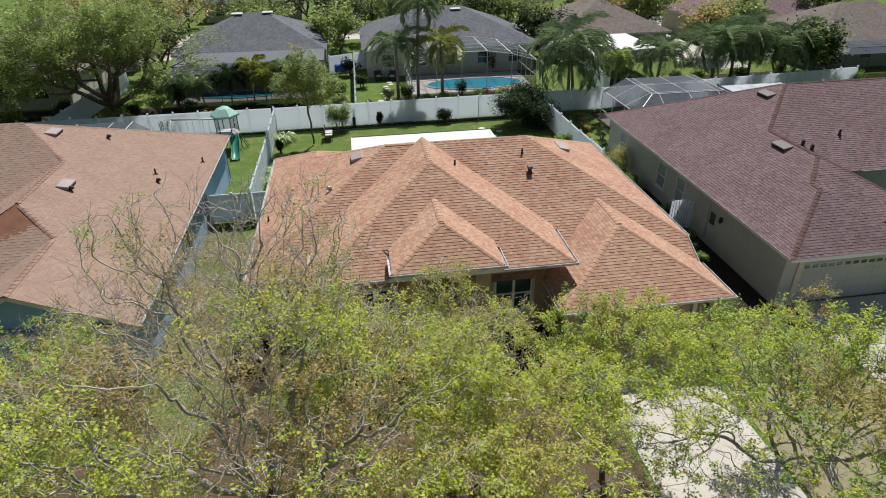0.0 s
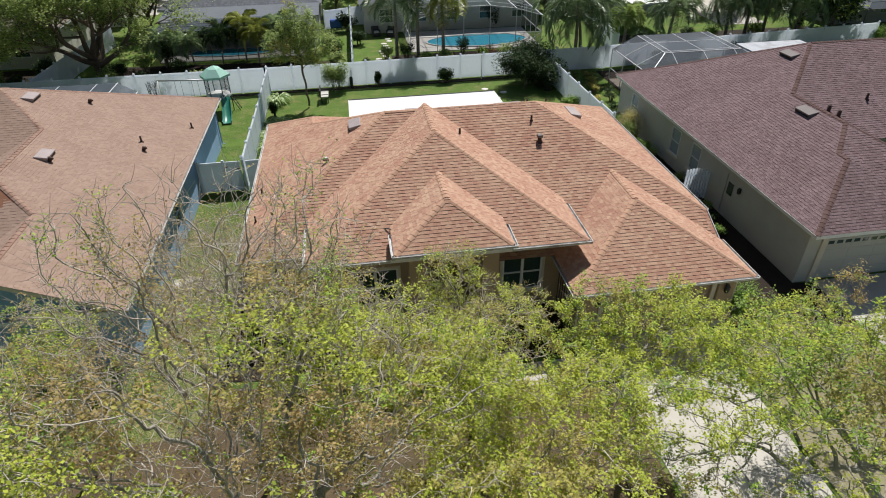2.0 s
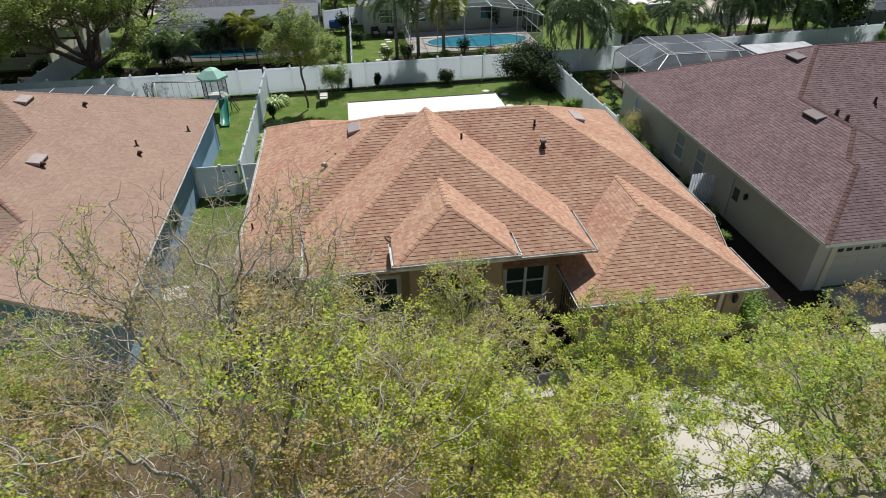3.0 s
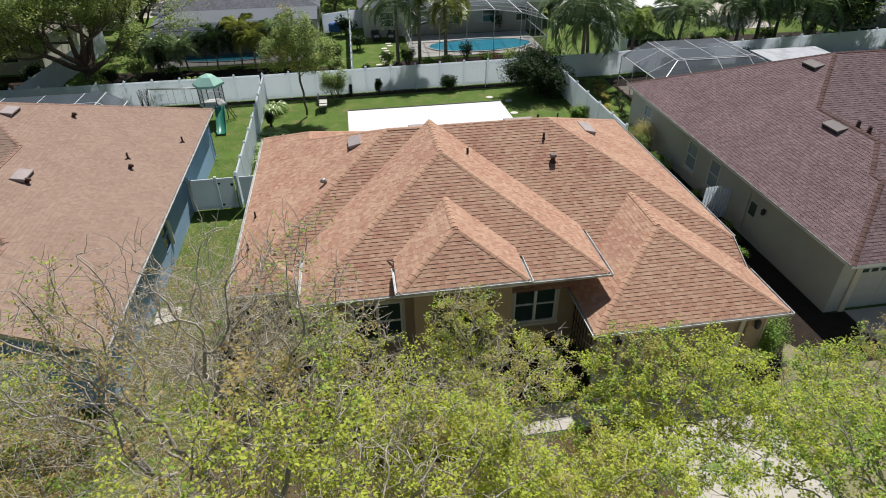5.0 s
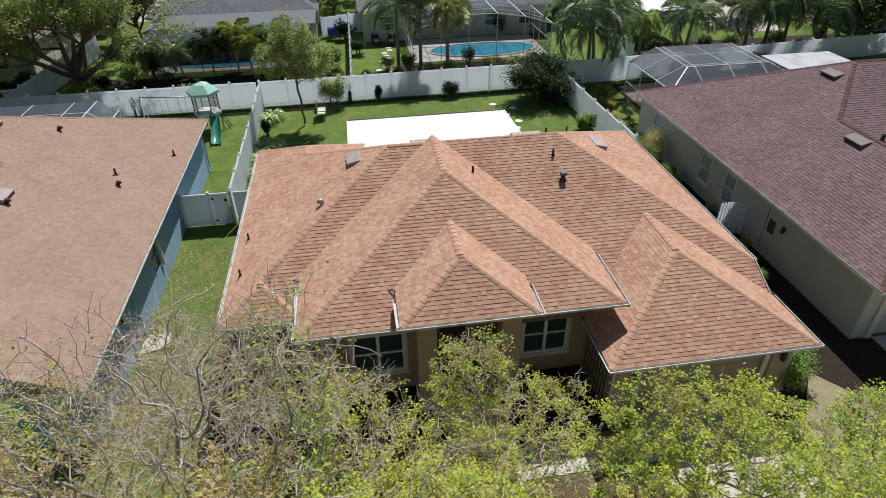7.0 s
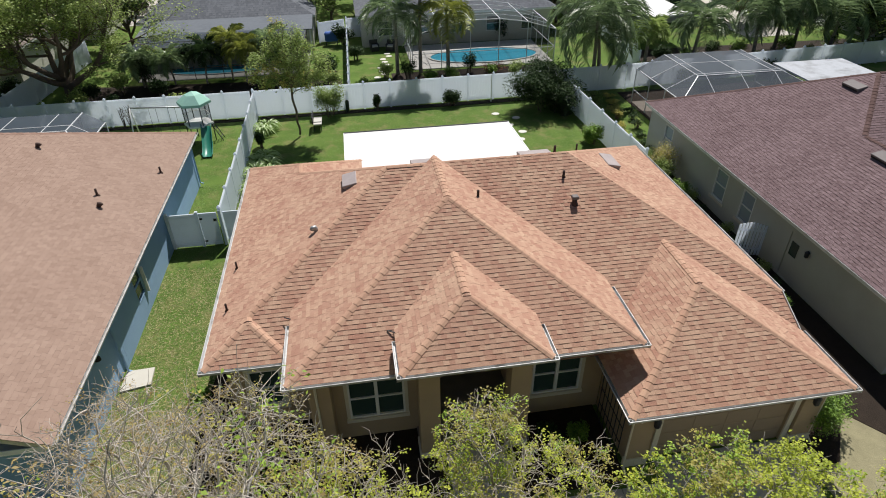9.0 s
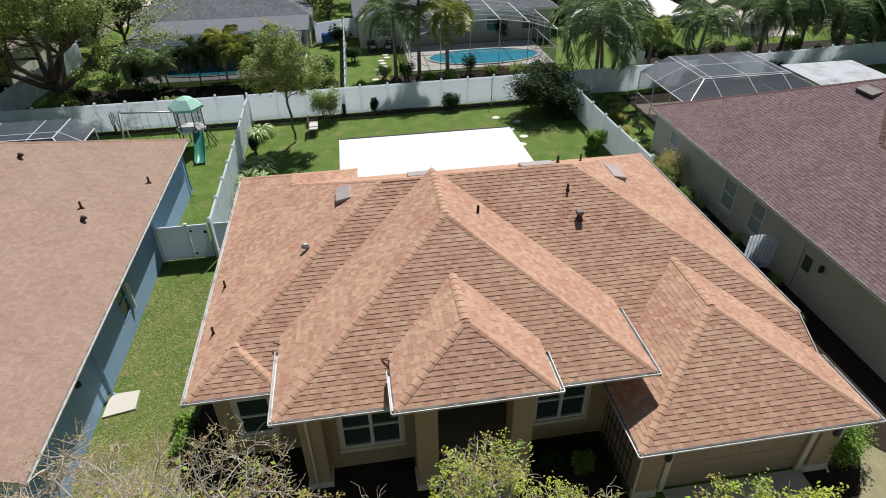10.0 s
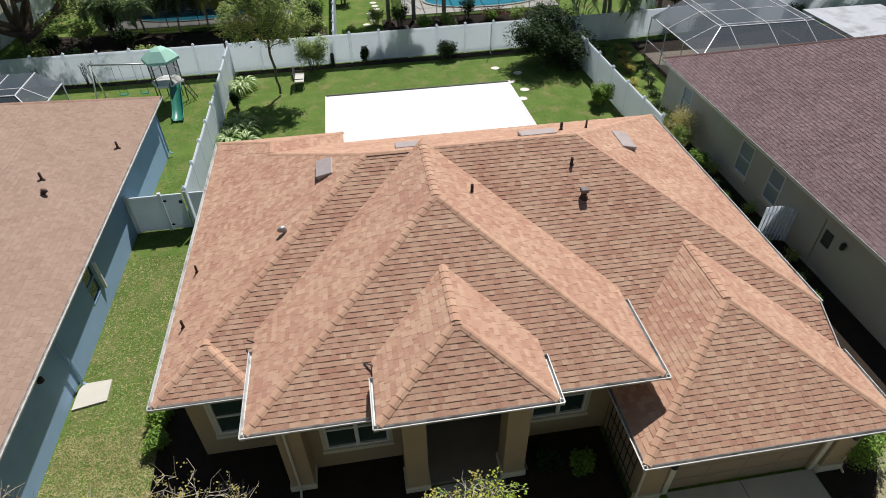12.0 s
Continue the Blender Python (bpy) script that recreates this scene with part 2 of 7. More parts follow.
L_OLIVE = leaf_material("olive_leaves", (0.28, 0.262, 0.085), (0.64, 0.58, 0.165), 0.52)
L_LIME = leaf_material("lime_leaves", (0.31, 0.385, 0.06), (0.70, 0.76, 0.115), 0.52)
L_GREEN = leaf_material("fresh_green_leaves", (0.13, 0.225, 0.035), (0.43, 0.60, 0.09), 0.42)
L_RUSSET = leaf_material("russet_leaves", (0.33, 0.25, 0.10), (0.60, 0.46, 0.20), 0.5)
L_OAK = leaf_material("oak_leaves", (0.13, 0.19, 0.05), (0.47, 0.57, 0.17), 0.3)
L_DARK = leaf_material("dark_leaves", (0.014, 0.034, 0.012), (0.065, 0.11, 0.038), 0.2, 0.65, 0.15)
L_YARD = leaf_material("yard_leaves", (0.16, 0.225, 0.06), (0.46, 0.57, 0.19), 0.45)
L_PALM = leaf_material("palm_leaves", (0.085, 0.135, 0.055), (0.32, 0.42, 0.21), 0.35, 0.4, 0.5)
L_YPALM = leaf_material("yellowing_palm_leaves", (0.14, 0.165, 0.035), (0.42, 0.45, 0.10), 0.25)
L_HEDGE = leaf_material("hedge_leaves", (0.08, 0.17, 0.025), (0.28, 0.43, 0.07), 0.25)
L_FLOWER = leaf_material("pale_blossom", (0.45, 0.32, 0.2), (0.75, 0.68, 0.5), 0.3)


def grass_material():
    m = surface("lawn", (0.08, 0.14, 0.03), 0.95, hue=((0.052, 0.105, 0.018), (0.145, 0.215, 0.050)), fine=22, bump=0.25, depth=0.02, scale=0.9,
                stain=0.75, stain_colour=(0.23, 0.20, 0.09), stain_scale=1.1, spec=0.1)
    return m


M_LAWN = grass_material()
L_GRASS = leaf_material("grass_blades", (0.085, 0.150, 0.026), (0.185, 0.275, 0.060), 0.25)
L_TROPIC = leaf_material("glossy_tropical_leaves", (0.17, 0.28, 0.08), (0.50, 0.63, 0.28), 0.4, 0.4, 0.5)
L_RED = leaf_material("red_leaves", (0.20, 0.05, 0.035), (0.42, 0.14, 0.09), 0.3)
M_BLUECOVER = surface("blue_cover", (0.04, 0.12, 0.40), 0.6, vary=0.2, fine=15)
L_STRAW = leaf_material("dry_grass_blades", (0.24, 0.22, 0.09), (0.46, 0.41, 0.19), 0.2)


# ---- building tools ----
class Mesh:
    """Points and faces of one mesh, gathered piece by piece."""

    def __init__(self):
        self.v, self.f = [], []

    def poly(self, pts):
        n = len(self.v)
        self.v += [tuple(p) for p in pts]
        self.f.append(tuple(range(n, n + len(pts))))
        return self

    def box(self, x0, y0, z0, x1, y1, z1, c=0.0):
        """A box; c cuts its edges along the longest axis."""
        n = len(self.v)
        self.v += [(x0, y0, z0), (x1, y0, z0), (x1, y1, z0), (x0, y1, z0), (x0, y0, z1), (x1, y0, z1), (x1, y1, z1), (x0, y1, z1)]
        self.f += [tuple(n + i for i in q) for q in ((3, 2, 1, 0), (4, 5, 6, 7), (0, 1, 5, 4), (1, 2, 6, 5), (2, 3, 7, 6), (3, 0, 4, 7))]
        return self

    def bar(self, a, b, w, h=None, up=(0, 0, 1)):
        """A rectangular bar from a to b, w wide and h high."""
        a, b = Vector(a), Vector(b)
        h = h or w
        d = (b - a).normalized()
        s = d.cross(Vector(up))
        s = s.normalized() if s.length > 1e-4 else Vector((1, 0, 0))
        t = s.cross(d)
        n = len(self.v)
        for p in (a, b):
            for i, j in ((-1, -1), (1, -1), (1, 1), (-1, 1)):
                self.v.append(tuple(p + s * (i * w / 2) + t * (j * h / 2)))
        self.f += [tuple(n + i for i in q) for q in ((3, 2, 1, 0), (4, 5, 6, 7), (0, 1, 5, 4), (1, 2, 6, 5), (2, 3, 7, 6), (3, 0, 4, 7))]
        return self

    def tube(self, pts, radii, n=6, cap=True):
        """A tapered tube through the points."""
        first = len(self.v)
        k = len(pts)
        for i, p in enumerate(pts):
            p = Vector(p)
            d = Vector(pts[min(i + 1, k - 1)]) - Vector(pts[max(i - 1, 0)])
            d = d.normalized() if d.length > 1e-6 else Vector((0, 0, 1))
            s = d.cross(Vector((0.31, 0.17, 0.93)))
            s = s.normalized() if s.length > 1e-4 else Vector((1, 0, 0))
            t = d.cross(s)
            for j in range(n):
                a = 2 * math.pi * j / n
                self.v.append(tuple(p + (s * math.cos(a) + t * math.sin(a)) * radii[i]))
        for i in range(k - 1):
            for j in range(n):
                a, b = first + i * n + j, first + i * n + (j + 1) % n
                self.f.append((a, b, b + n, a + n))
        if cap:
            self.f.append(tuple(first + j for j in reversed(range(n))))
            self.f.append(tuple(first + (k - 1) * n + j for j in range(n)))
        return self

    def lathe(self, cx, cy, prof, n=16):
        """A turned shape round the upright axis through cx, cy: prof holds (radius, height)."""
        first = len(self.v)
        for r, z in prof:
            for j in range(n):
                a = 2 * math.pi * j / n
                self.v.append((cx + r * math.cos(a), cy + r * math.sin(a), z))
        for i in range(len(prof) - 1):
            for j in range(n):
                a, b = first + i * n + j, first + i * n + (j + 1) % n
                self.f.append((a, b, b + n, a + n))
        self.f.append(tuple(first + (len(prof) - 1) * n + j for j in range(n)))
        return self

    def slab(self, pts, z0, z1):
        """An upright prism over an outline of (x, y), counter-clockwise."""
        n, k = len(self.v), len(pts)
        self.v += [(x, y, z0) for x, y in pts] + [(x, y, z1) for x, y in pts]
        self.f.append(tuple(n + i for i in reversed(range(k))))
        self.f.append(tuple(n + k + i for i in range(k)))
        for i in range(k):
            j = (i + 1) % k
            self.f.append((n + i, n + j, n + k + j, n + k + i))
        return self


def mesh_data(name, mb, mat, smooth=False):
    me = bpy.data.meshes.new(name)
    me.from_pydata(mb.v, [], mb.f)
    me.materials.append(mat)
    if smooth:
        me.shade_smooth()
    me.update()
    return me


def quads_data(name, pts, mat):
    """A mesh of separate four-cornered faces from an array (n, 4, 3)."""
    n = len(pts)
    me = bpy.data.meshes.new(name)
    me.vertices.add(n * 4)
    me.vertices.foreach_set("co", np.asarray(pts, np.float32).reshape(-1))
    me.loops.add(n * 4)
    me.loops.foreach_set("vertex_index", np.arange(n * 4, dtype=np.int32))
    me.polygons.add(n)
    me.polygons.foreach_set("loop_start", np.arange(0, n * 4, 4, dtype=np.int32))
    me.materials.append(mat)
    me.update(calc_edges=True)
    return me


def under(ob, parent):
    ob.parent = parent
    if parent.data is None:
        ob.matrix_parent_inverse = Matrix.Translation(-parent.location)
    return ob


def part(name, mb, mat, parent, label="", smooth=False):
    """One mesh as a part of a thing, or as a piece of a part."""
    ob = new(name, mb if isinstance(mb, bpy.types.Mesh) else mesh_data(name, mb, mat, smooth))
    under(ob, parent)
    if label:
        tagged(ob, label)
    return ob


def thing(name, label, category, at=(0, 0, 0), group="", kind=""):
    e = new(name)
    e.empty_display_size = 0.2
    e.location = at
    return tagged(e, label, category, group, kind)


def solid(name, mb, mat, label, category, group="", kind="", smooth=False):
    """A thing that is one mesh."""
    return tagged(new(name, mb if isinstance(mb, bpy.types.Mesh) else mesh_data(name, mb, mat, smooth)), label, category, group, kind)


def bevelled(mb, width=0.01, segments=1):
    bm = bmesh.new()
    vs = [bm.verts.new(p) for p in mb.v]
    for f in mb.f:
        bm.faces.new([vs[i] for i in f])
    bmesh.ops.bevel(bm, geom=list(bm.edges), offset=width, segments=segments, affect='EDGES', clamp_overlap=True)
    out = Mesh()
    bm.verts.index_update()
    out.v = [tuple(v.co) for v in bm.verts]
    out.f = [tuple(v.index for v in f.verts) for f in bm.faces]
    bm.free()
    return out


def ground_z(x, y):
    """The ground falls a little from the houses to the rear gardens."""
    k = min(1.0, max(0.0, (y - 13.0) / 8.0))
    return -0.2 * k * k * (3 - 2 * k)


# ---- roofs ----
EXPOSURE = 0.137


def clip_poly(poly, planes):
    for a, b, c in planes:
        out = []
        for i, p in enumerate(poly):
            q = poly[(i + 1) % len(poly)]
            dp, dq = a * p[0] + b * p[1] - c, a * q[0] + b * q[1] - c
            if dp <= 0:
                out.append(p)
            if (dp < 0 < dq) or (dq < 0 < dp):
                s = dp / (dp - dq)
                out.append((p[0] + s * (q[0] - p[0]), p[1] + s * (q[1] - p[1])))
        poly = out
        if len(poly) < 3:
            return []
    return poly


def shingle_face(face, rng, exposure=EXPOSURE, widths=(0.12, 0.15, 0.18, 0.24), thick=(0.008, 0.016)):
    """Shingle tabs over one flat convex roof face, whose first edge is its eave. Gives (frame, list of (polygon, v0, thickness, whole width))."""
    pts = [Vector(p) for p in face]
    o = pts[0]
    u = (pts[1] - o).normalized()
    n = (pts[1] - o).cross(pts[2] - o).normalized()
    v = n.cross(u)
    flat = [((p - o).dot(u), (p - o).dot(v)) for p in pts]
    planes = []
    for i, p in enumerate(flat):
        q = flat[(i + 1) % len(flat)]
        a, b = q[1] - p[1], -(q[0] - p[0])
        k = math.hypot(a, b)
        planes.append((a / k, b / k, (a * p[0] + b * p[1]) / k))
    planes[0] = (planes[0][0], planes[0][1], planes[0][2] + 0.03)
    vmax = max(b for a, b in flat)
    tabs = []
    k = 0
    while k * exposure - 0.02 < vmax:
        v0 = k * exposure - 0.02
        v1 = v0 + exposure + 0.012
        row = clip_poly([(min(a for a, b in flat) - 1, v0), (max(a for a, b in flat) + 1, v0), (max(a for a, b in flat) + 1, v1),
                         (min(a for a, b in flat) - 1, v1)], planes)
        k += 1
        if not row:
            continue
        a, end = min(p[0] for p in row) - rng.random() * 0.3, max(p[0] for p in row)
        high = rng.random() < 0.5
        while a < end:
            w = rng.choice(widths)
            h = thick[1] if high else thick[0]
            high = not high if rng.random() < 0.85 else high
            rect = [(a + 0.0003, v0), (a + w - 0.0003, v0), (a + w - 0.0003, v1), (a + 0.0003, v1)]
            if all(pa * x + pb * y <= pc for x, y in rect for pa, pb, pc in planes):
                tabs.append((rect, v0, h, w))
            else:
                cut = clip_poly(rect, planes)
                if cut:
                    tabs.append((cut, v0, h, 0))
            a += w
    return (o, u, v, n, exposure), tabs


def tab_into(mb, frame_, poly, v0, h, edge):
    """One tab: its face and sides go into mb, its cut lower edge into edge."""
    o, u, v, n, exposure = frame_
    first, k = len(mb.v), len(poly)
    for a, b in poly:
        mb.v.append(tuple(o + u * a + v * b + n * (h * (1 - 0.85 * (b - v0) / exposure) + 0.002)))
    for a, b in poly:
        mb.v.append(tuple(o + u * a + v * b - n * 0.003))
    mb.f.append(tuple(range(first, first + k)))
    top = v0 + exposure - 0.004
    for i in range(k):
        j = (i + 1) % k
        if poly[i][1] > top and poly[j][1] > top:
            continue
        side = (first + j, first + i, first + k + i, first + k + j)
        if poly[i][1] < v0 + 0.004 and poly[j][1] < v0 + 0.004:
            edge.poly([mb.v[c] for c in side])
        else:
            mb.f.append(side)


def cap_mesh(name, mat, fold, length=0.27, width=0.118, thick=0.007):
    """One ridge cap, lying along +y with its butt at the origin, folded down on both sides."""
    mb = Mesh()
    c, s = math.cos(fold), math.sin(fold)
    ring = []
    for y, lift in ((0.0, 0.020), (length, 0.005)):
        top = [(-width * c, y, -width * s + lift), (-0.03, y, -0.004 + lift), (0.03, y, -0.004 + lift), (width * c, y, -width * s + lift)]
        ring.append(top + [(x, yy, z - thick - (0.012 if y == 0 else 0)) for x, yy, z in reversed(top)])
    n = len(mb.v)
    mb.v += ring[0] + ring[1]
    for i in range(8):
        j = (i + 1) % 8
        mb.f.append((n + i, n + j, n + 8 + j, n + 8 + i))
    mb.f.append((n + 7, n + 6, n + 5, n + 4, n + 3, n + 2, n + 1, n))
    mb.f.append(tuple(n + 8 + i for i in range(8)))
    return mesh_data(name, mb, mat)


def lay_caps(line, me, parent, step=0.235):
    """Caps up a hip or along a ridge, from its low end."""
    a, b = Vector(line[0]), Vector(line[1])
    d = (b - a).normalized()
    side = d.cross(Vector((0, 0, 1))).normalized()
    upv = side.cross(d)
    r = Matrix((side, d, upv)).transposed().to_4x4()
    for i in range(int((b - a).length / step)):
        ob = part("ridge_cap", me, None, parent)
        ob.matrix_basis = Matrix.Translation(a + d * (i * step) + upv * 0.008) @ r


def deck_into(mb, face, depth=0.012):
    pts = [Vector(p) for p in face]
    n = (pts[1] - pts[0]).cross(pts[2] - pts[0]).normalized()
    mb.poly([p - n * depth for p in pts])


def gutter(parent, a, b, name="gutter", mat=None, size=0.11, litter=True):
    """A white eaves gutter from a to b (along its back top edge), with the open trough on the right-hand side of that way."""
    a, b = Vector(a), Vector(b)
    d = (b - a).normalized()
    s = d.cross(Vector((0, 0, 1))).normalized()
    prof = [(0.004, 0.0), (0.004, -size), (size * 0.75, -size), (size + 0.01, -size * 0.3), (size + 0.01, 0.0), (size - 0.008, 0.0),
            (size - 0.008, -size * 0.25), (size * 0.7, -size + 0.012), (0.014, -size + 0.012), (0.014, 0.0)]
    mb = Mesh()
    k = len(prof)
    for p in (a, b):
        for x, z in prof:
            mb.v.append(tuple(p + s * x + Vector((0, 0, z))))
    for i in range(k):
        j = (i + 1) % k
        mb.f.append((i, j, k + j, k + i))
    mb.f.append(tuple(reversed(range(k))))
    mb.f.append(tuple(range(k, 2 * k)))
    for p, e in ((a, d * 0.006), (b, d * -0.006)):
        mb.bar(p + s * (size / 2) + Vector((0, 0, -size / 2)), p + e + s * (size / 2) + Vector((0, 0, -size / 2)), size, size)
    g = part(name, mb, mat or M_GUTTER, parent)
    if not litter:
        return g
    dirt = Mesh()
    za = Vector((0, 0, -size + 0.03))
    dirt.poly([a + s * 0.016 + za, a + s * (size * 0.7) + za, b + s * (size * 0.7) + za, b + s * 0.016 + za])
    part("leaf_litter", dirt, M_GUTTER_IN, g, "dark leaf litter in the trough")
    return g


# ---- pieces of houses ----
def wall_piece(mb, axis, a0, a1, at, thick, z0, z1, holes=()):
    """A wall along x (axis 'x') or y, from a0 to a1, its outer face at `at`, thick towards the inside; holes are (b0, b1, low, high)."""
    cols = sorted({a0, a1, *(h[0] for h in holes), *(h[1] for h in holes)})
    rows = sorted({z0, z1, *(h[2] for h in holes if z0 < h[2] < z1), *(h[3] for h in holes if z0 < h[3] < z1)})
    full = {(i, k) for i in range(len(cols) - 1) for k in range(len(rows) - 1)
            if not any(h[0] <= (cols[i] + cols[i + 1]) / 2 <= h[1] and h[2] <= (rows[k] + rows[k + 1]) / 2 <= h[3] for h in holes)}
    seen = {}

    def corner(i, k, s):
        if (i, k, s) not in seen:
            seen[i, k, s] = len(mb.v)
            o = at + thick * s
            mb.v.append((cols[i], o, rows[k]) if axis == 'x' else (o, cols[i], rows[k]))
        return seen[i, k, s]

    for i, k in full:
        mb.f.append((corner(i, k, 0), corner(i + 1, k, 0), corner(i + 1, k + 1, 0), corner(i, k + 1, 0)))
        mb.f.append((corner(i, k, 1), corner(i, k + 1, 1), corner(i + 1, k + 1, 1), corner(i + 1, k, 1)))
        for other, (p, q) in (((i - 1, k), ((i, k), (i, k + 1))), ((i + 1, k), ((i + 1, k), (i + 1, k + 1))),
                              ((i, k - 1), ((i, k), (i + 1, k))), ((i, k + 1), ((i, k + 1), (i + 1, k + 1)))):
            if other not in full:
                mb.f.append((corner(*p, 0), corner(*q, 0), corner(*q, 1), corner(*p, 1)))
    return mb


def wall(parent, mat, name, *args):
    return part(name, wall_piece(Mesh(), *args), mat, parent)


def turned(axis, at, out):
    """Maps (along, outward, z) to the world for a wall face."""
    if axis == 'x':
        return lambda a, o, z: (a, at + out * o, z)
    return lambda a, o, z: (at + out * o, a, z)


def mapped_box(mb, f, a0, o0, z0, a1, o1, z1):
    p, q = f(a0, o0, z0), f(a1, o1, z1)
    return mb.box(min(p[0], q[0]), min(p[1], q[1]), p[2], max(p[0], q[0]), max(p[1], q[1]), q[2])


def window(parent, axis, at, out, a0, a1, z0, z1, halves=2, surround=0.10, sill=True, glass=None, frame_mat=None):
    """A sash window in a wall face: frame, meeting rails, panes, and a raised stucco band."""
    f = turned(axis, at, out)
    w = 0.055
    step = (a1 - a0) / halves
    cells = [(a0 + i * step + (w if i == 0 else 0.05), a0 + (i + 1) * step - (w if i == halves - 1 else 0.05), z0 + w, z1 - w) for i in range(halves)]
    fr = wall_piece(Mesh(), axis, a0, a1, at + out * 0.012, -out * 0.10, z0, z1, cells)
    fm = frame_mat or M_FRAME
    win = part("window", fr, fm, parent, "white-framed sash window")
    zm = (z0 + z1) / 2
    for i in range(halves):
        b0, b1 = a0 + i * step + (w if i == 0 else 0.05), a0 + (i + 1) * step - (w if i == halves - 1 else 0.05)
        part("meeting_rail", mapped_box(Mesh(), f, b0, -0.07, zm - 0.025, b1, 0.0, zm + 0.025), fm, win)
        for lo, hi in ((z0 + w, zm - 0.025), (zm + 0.025, z1 - w)):
            part("pane", mapped_box(Mesh(), f, b0, -0.055, lo, b1, -0.045, hi), glass or M_GLASS, win)
    if surround:
        s = surround
        o_ = at + out * 0.024
        band = wall_piece(Mesh(), axis, a0 - s, a1 + s, o_, -out * 0.022, z0, z1 + s, [(a0, a1, z0 - 0.1, z1)])
        part("surround", band, M_TRIM, win, "cream stucco band")
    if sill:
        part("sill", mapped_box(Mesh(), f, a0 - 0.12, -0.02, z0 - 0.13, a1 + 0.12, 0.07, z0), M_TRIM, win, "cream sill")
    return win


def soffit_fascia(parent, x0, y0, x1, y1, z, drop=0.16):
    """The closed underside of an eave and its white fascia boards."""
    so = Mesh().box(x0 + 0.03, y0 + 0.03, z - drop, x1 - 0.03, y1 - 0.03, z - drop + 0.02)
    part("soffit", so, M_TRIM, parent, "cream vented soffit")
    fa = Mesh()
    fa.box(x0, y0, z - drop - 0.02, x1, y0 + 0.025, z - 0.006)
    fa.box(x0, y1 - 0.025, z - drop - 0.02, x1, y1, z - 0.006)
    fa.box(x0, y0 + 0.026, z - drop - 0.02, x0 + 0.025, y1 - 0.026, z - 0.006)
    fa.box(x1 - 0.025, y0 + 0.026, z - drop - 0.02, x1, y1 - 0.026, z - 0.006)
    part("fascia", fa, M_WHITE, parent)


def roof_on(parent, faces, hips, mat, mat_one, cap_mat, label, seed, picked=None, exposure=EXPOSURE, limit=300, caps=True, edge_mat=None, thick=(0.0085, 0.016)):
    """A shingled roof: the deck, tabs as pieces where picked, the rest joined, and caps on hips and ridges."""
    edge_mat = edge_mat or M_EDGE_D
    rng = random.Random(seed)
    deck = Mesh()
    for fc in faces:
        deck_into(deck, fc)
    roof = part("roof", deck, M_DECK, parent, label)
    rest, edges = Mesh(), Mesh()
    shapes = {}
    made = 0
    for fc in faces:
        fr, tabs = shingle_face(fc, rng, exposure, thick=thick if exposure < 0.2 else (0.003, 0.006))
        o, u, v, n, e = fr
        r = Matrix((u, v, n)).transposed().to_4x4()
        for poly, v0, h, whole in tabs:
            if picked and whole and made < limit and picked(o + u * poly[0][0] + v * poly[0][1], n):
                key = (whole, h)
                if key not in shapes:
                    one, cut = Mesh(), Mesh()
                    tab_into(one, (Vector((0, 0, 0)), Vector((1, 0, 0)), Vector((0, 1, 0)), Vector((0, 0, 1)), e),
                             [(x - poly[0][0], y - v0) for x, y in poly], 0.0, h, cut)
                    whole_faces = len(one.f)
                    for f in cut.f:
                        one.poly([cut.v[c] for c in f])
                    me = mesh_data("shingle", one, mat_one)
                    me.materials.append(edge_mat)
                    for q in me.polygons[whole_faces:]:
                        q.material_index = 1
                    shapes[key] = me
                ob = part("shingle", shapes[key], None, roof)
                ob.matrix_basis = Matrix.Translation(o + u * poly[0][0] + v * v0) @ r
                made += 1
            else:
                tab_into(rest, fr, poly, v0, h, edges)
    tagged(part("shingles", rest, mat, roof), kind="stuff")
    # edge tone holds both the cut asphalt and painted course shade
    tagged(part("shingle_edges", edges, edge_mat, roof, "cut edges of the shingle courses, darkened with course shade"), kind="stuff")
    if caps:
        cm = cap_mesh("ridge_cap", cap_mat, radians(21))
        for line in hips:
            lay_caps(line, cm, roof)
    return roof


def vent_pipe(parent, x, y, z, h=0.42, r=0.045, mat=None, name="vent_pipe"):
    p = part(name, Mesh().lathe(x, y, [(r * 2.6, z - 0.12), (r * 2.2, z - 0.02), (r * 1.15, z + 0.05), (r, z + 0.07), (r, z + h), (r * 0.7, z + h), (r * 0.7, z + h - 0.04)], 12),
             mat or M_RUST, parent, "", True)
    return p


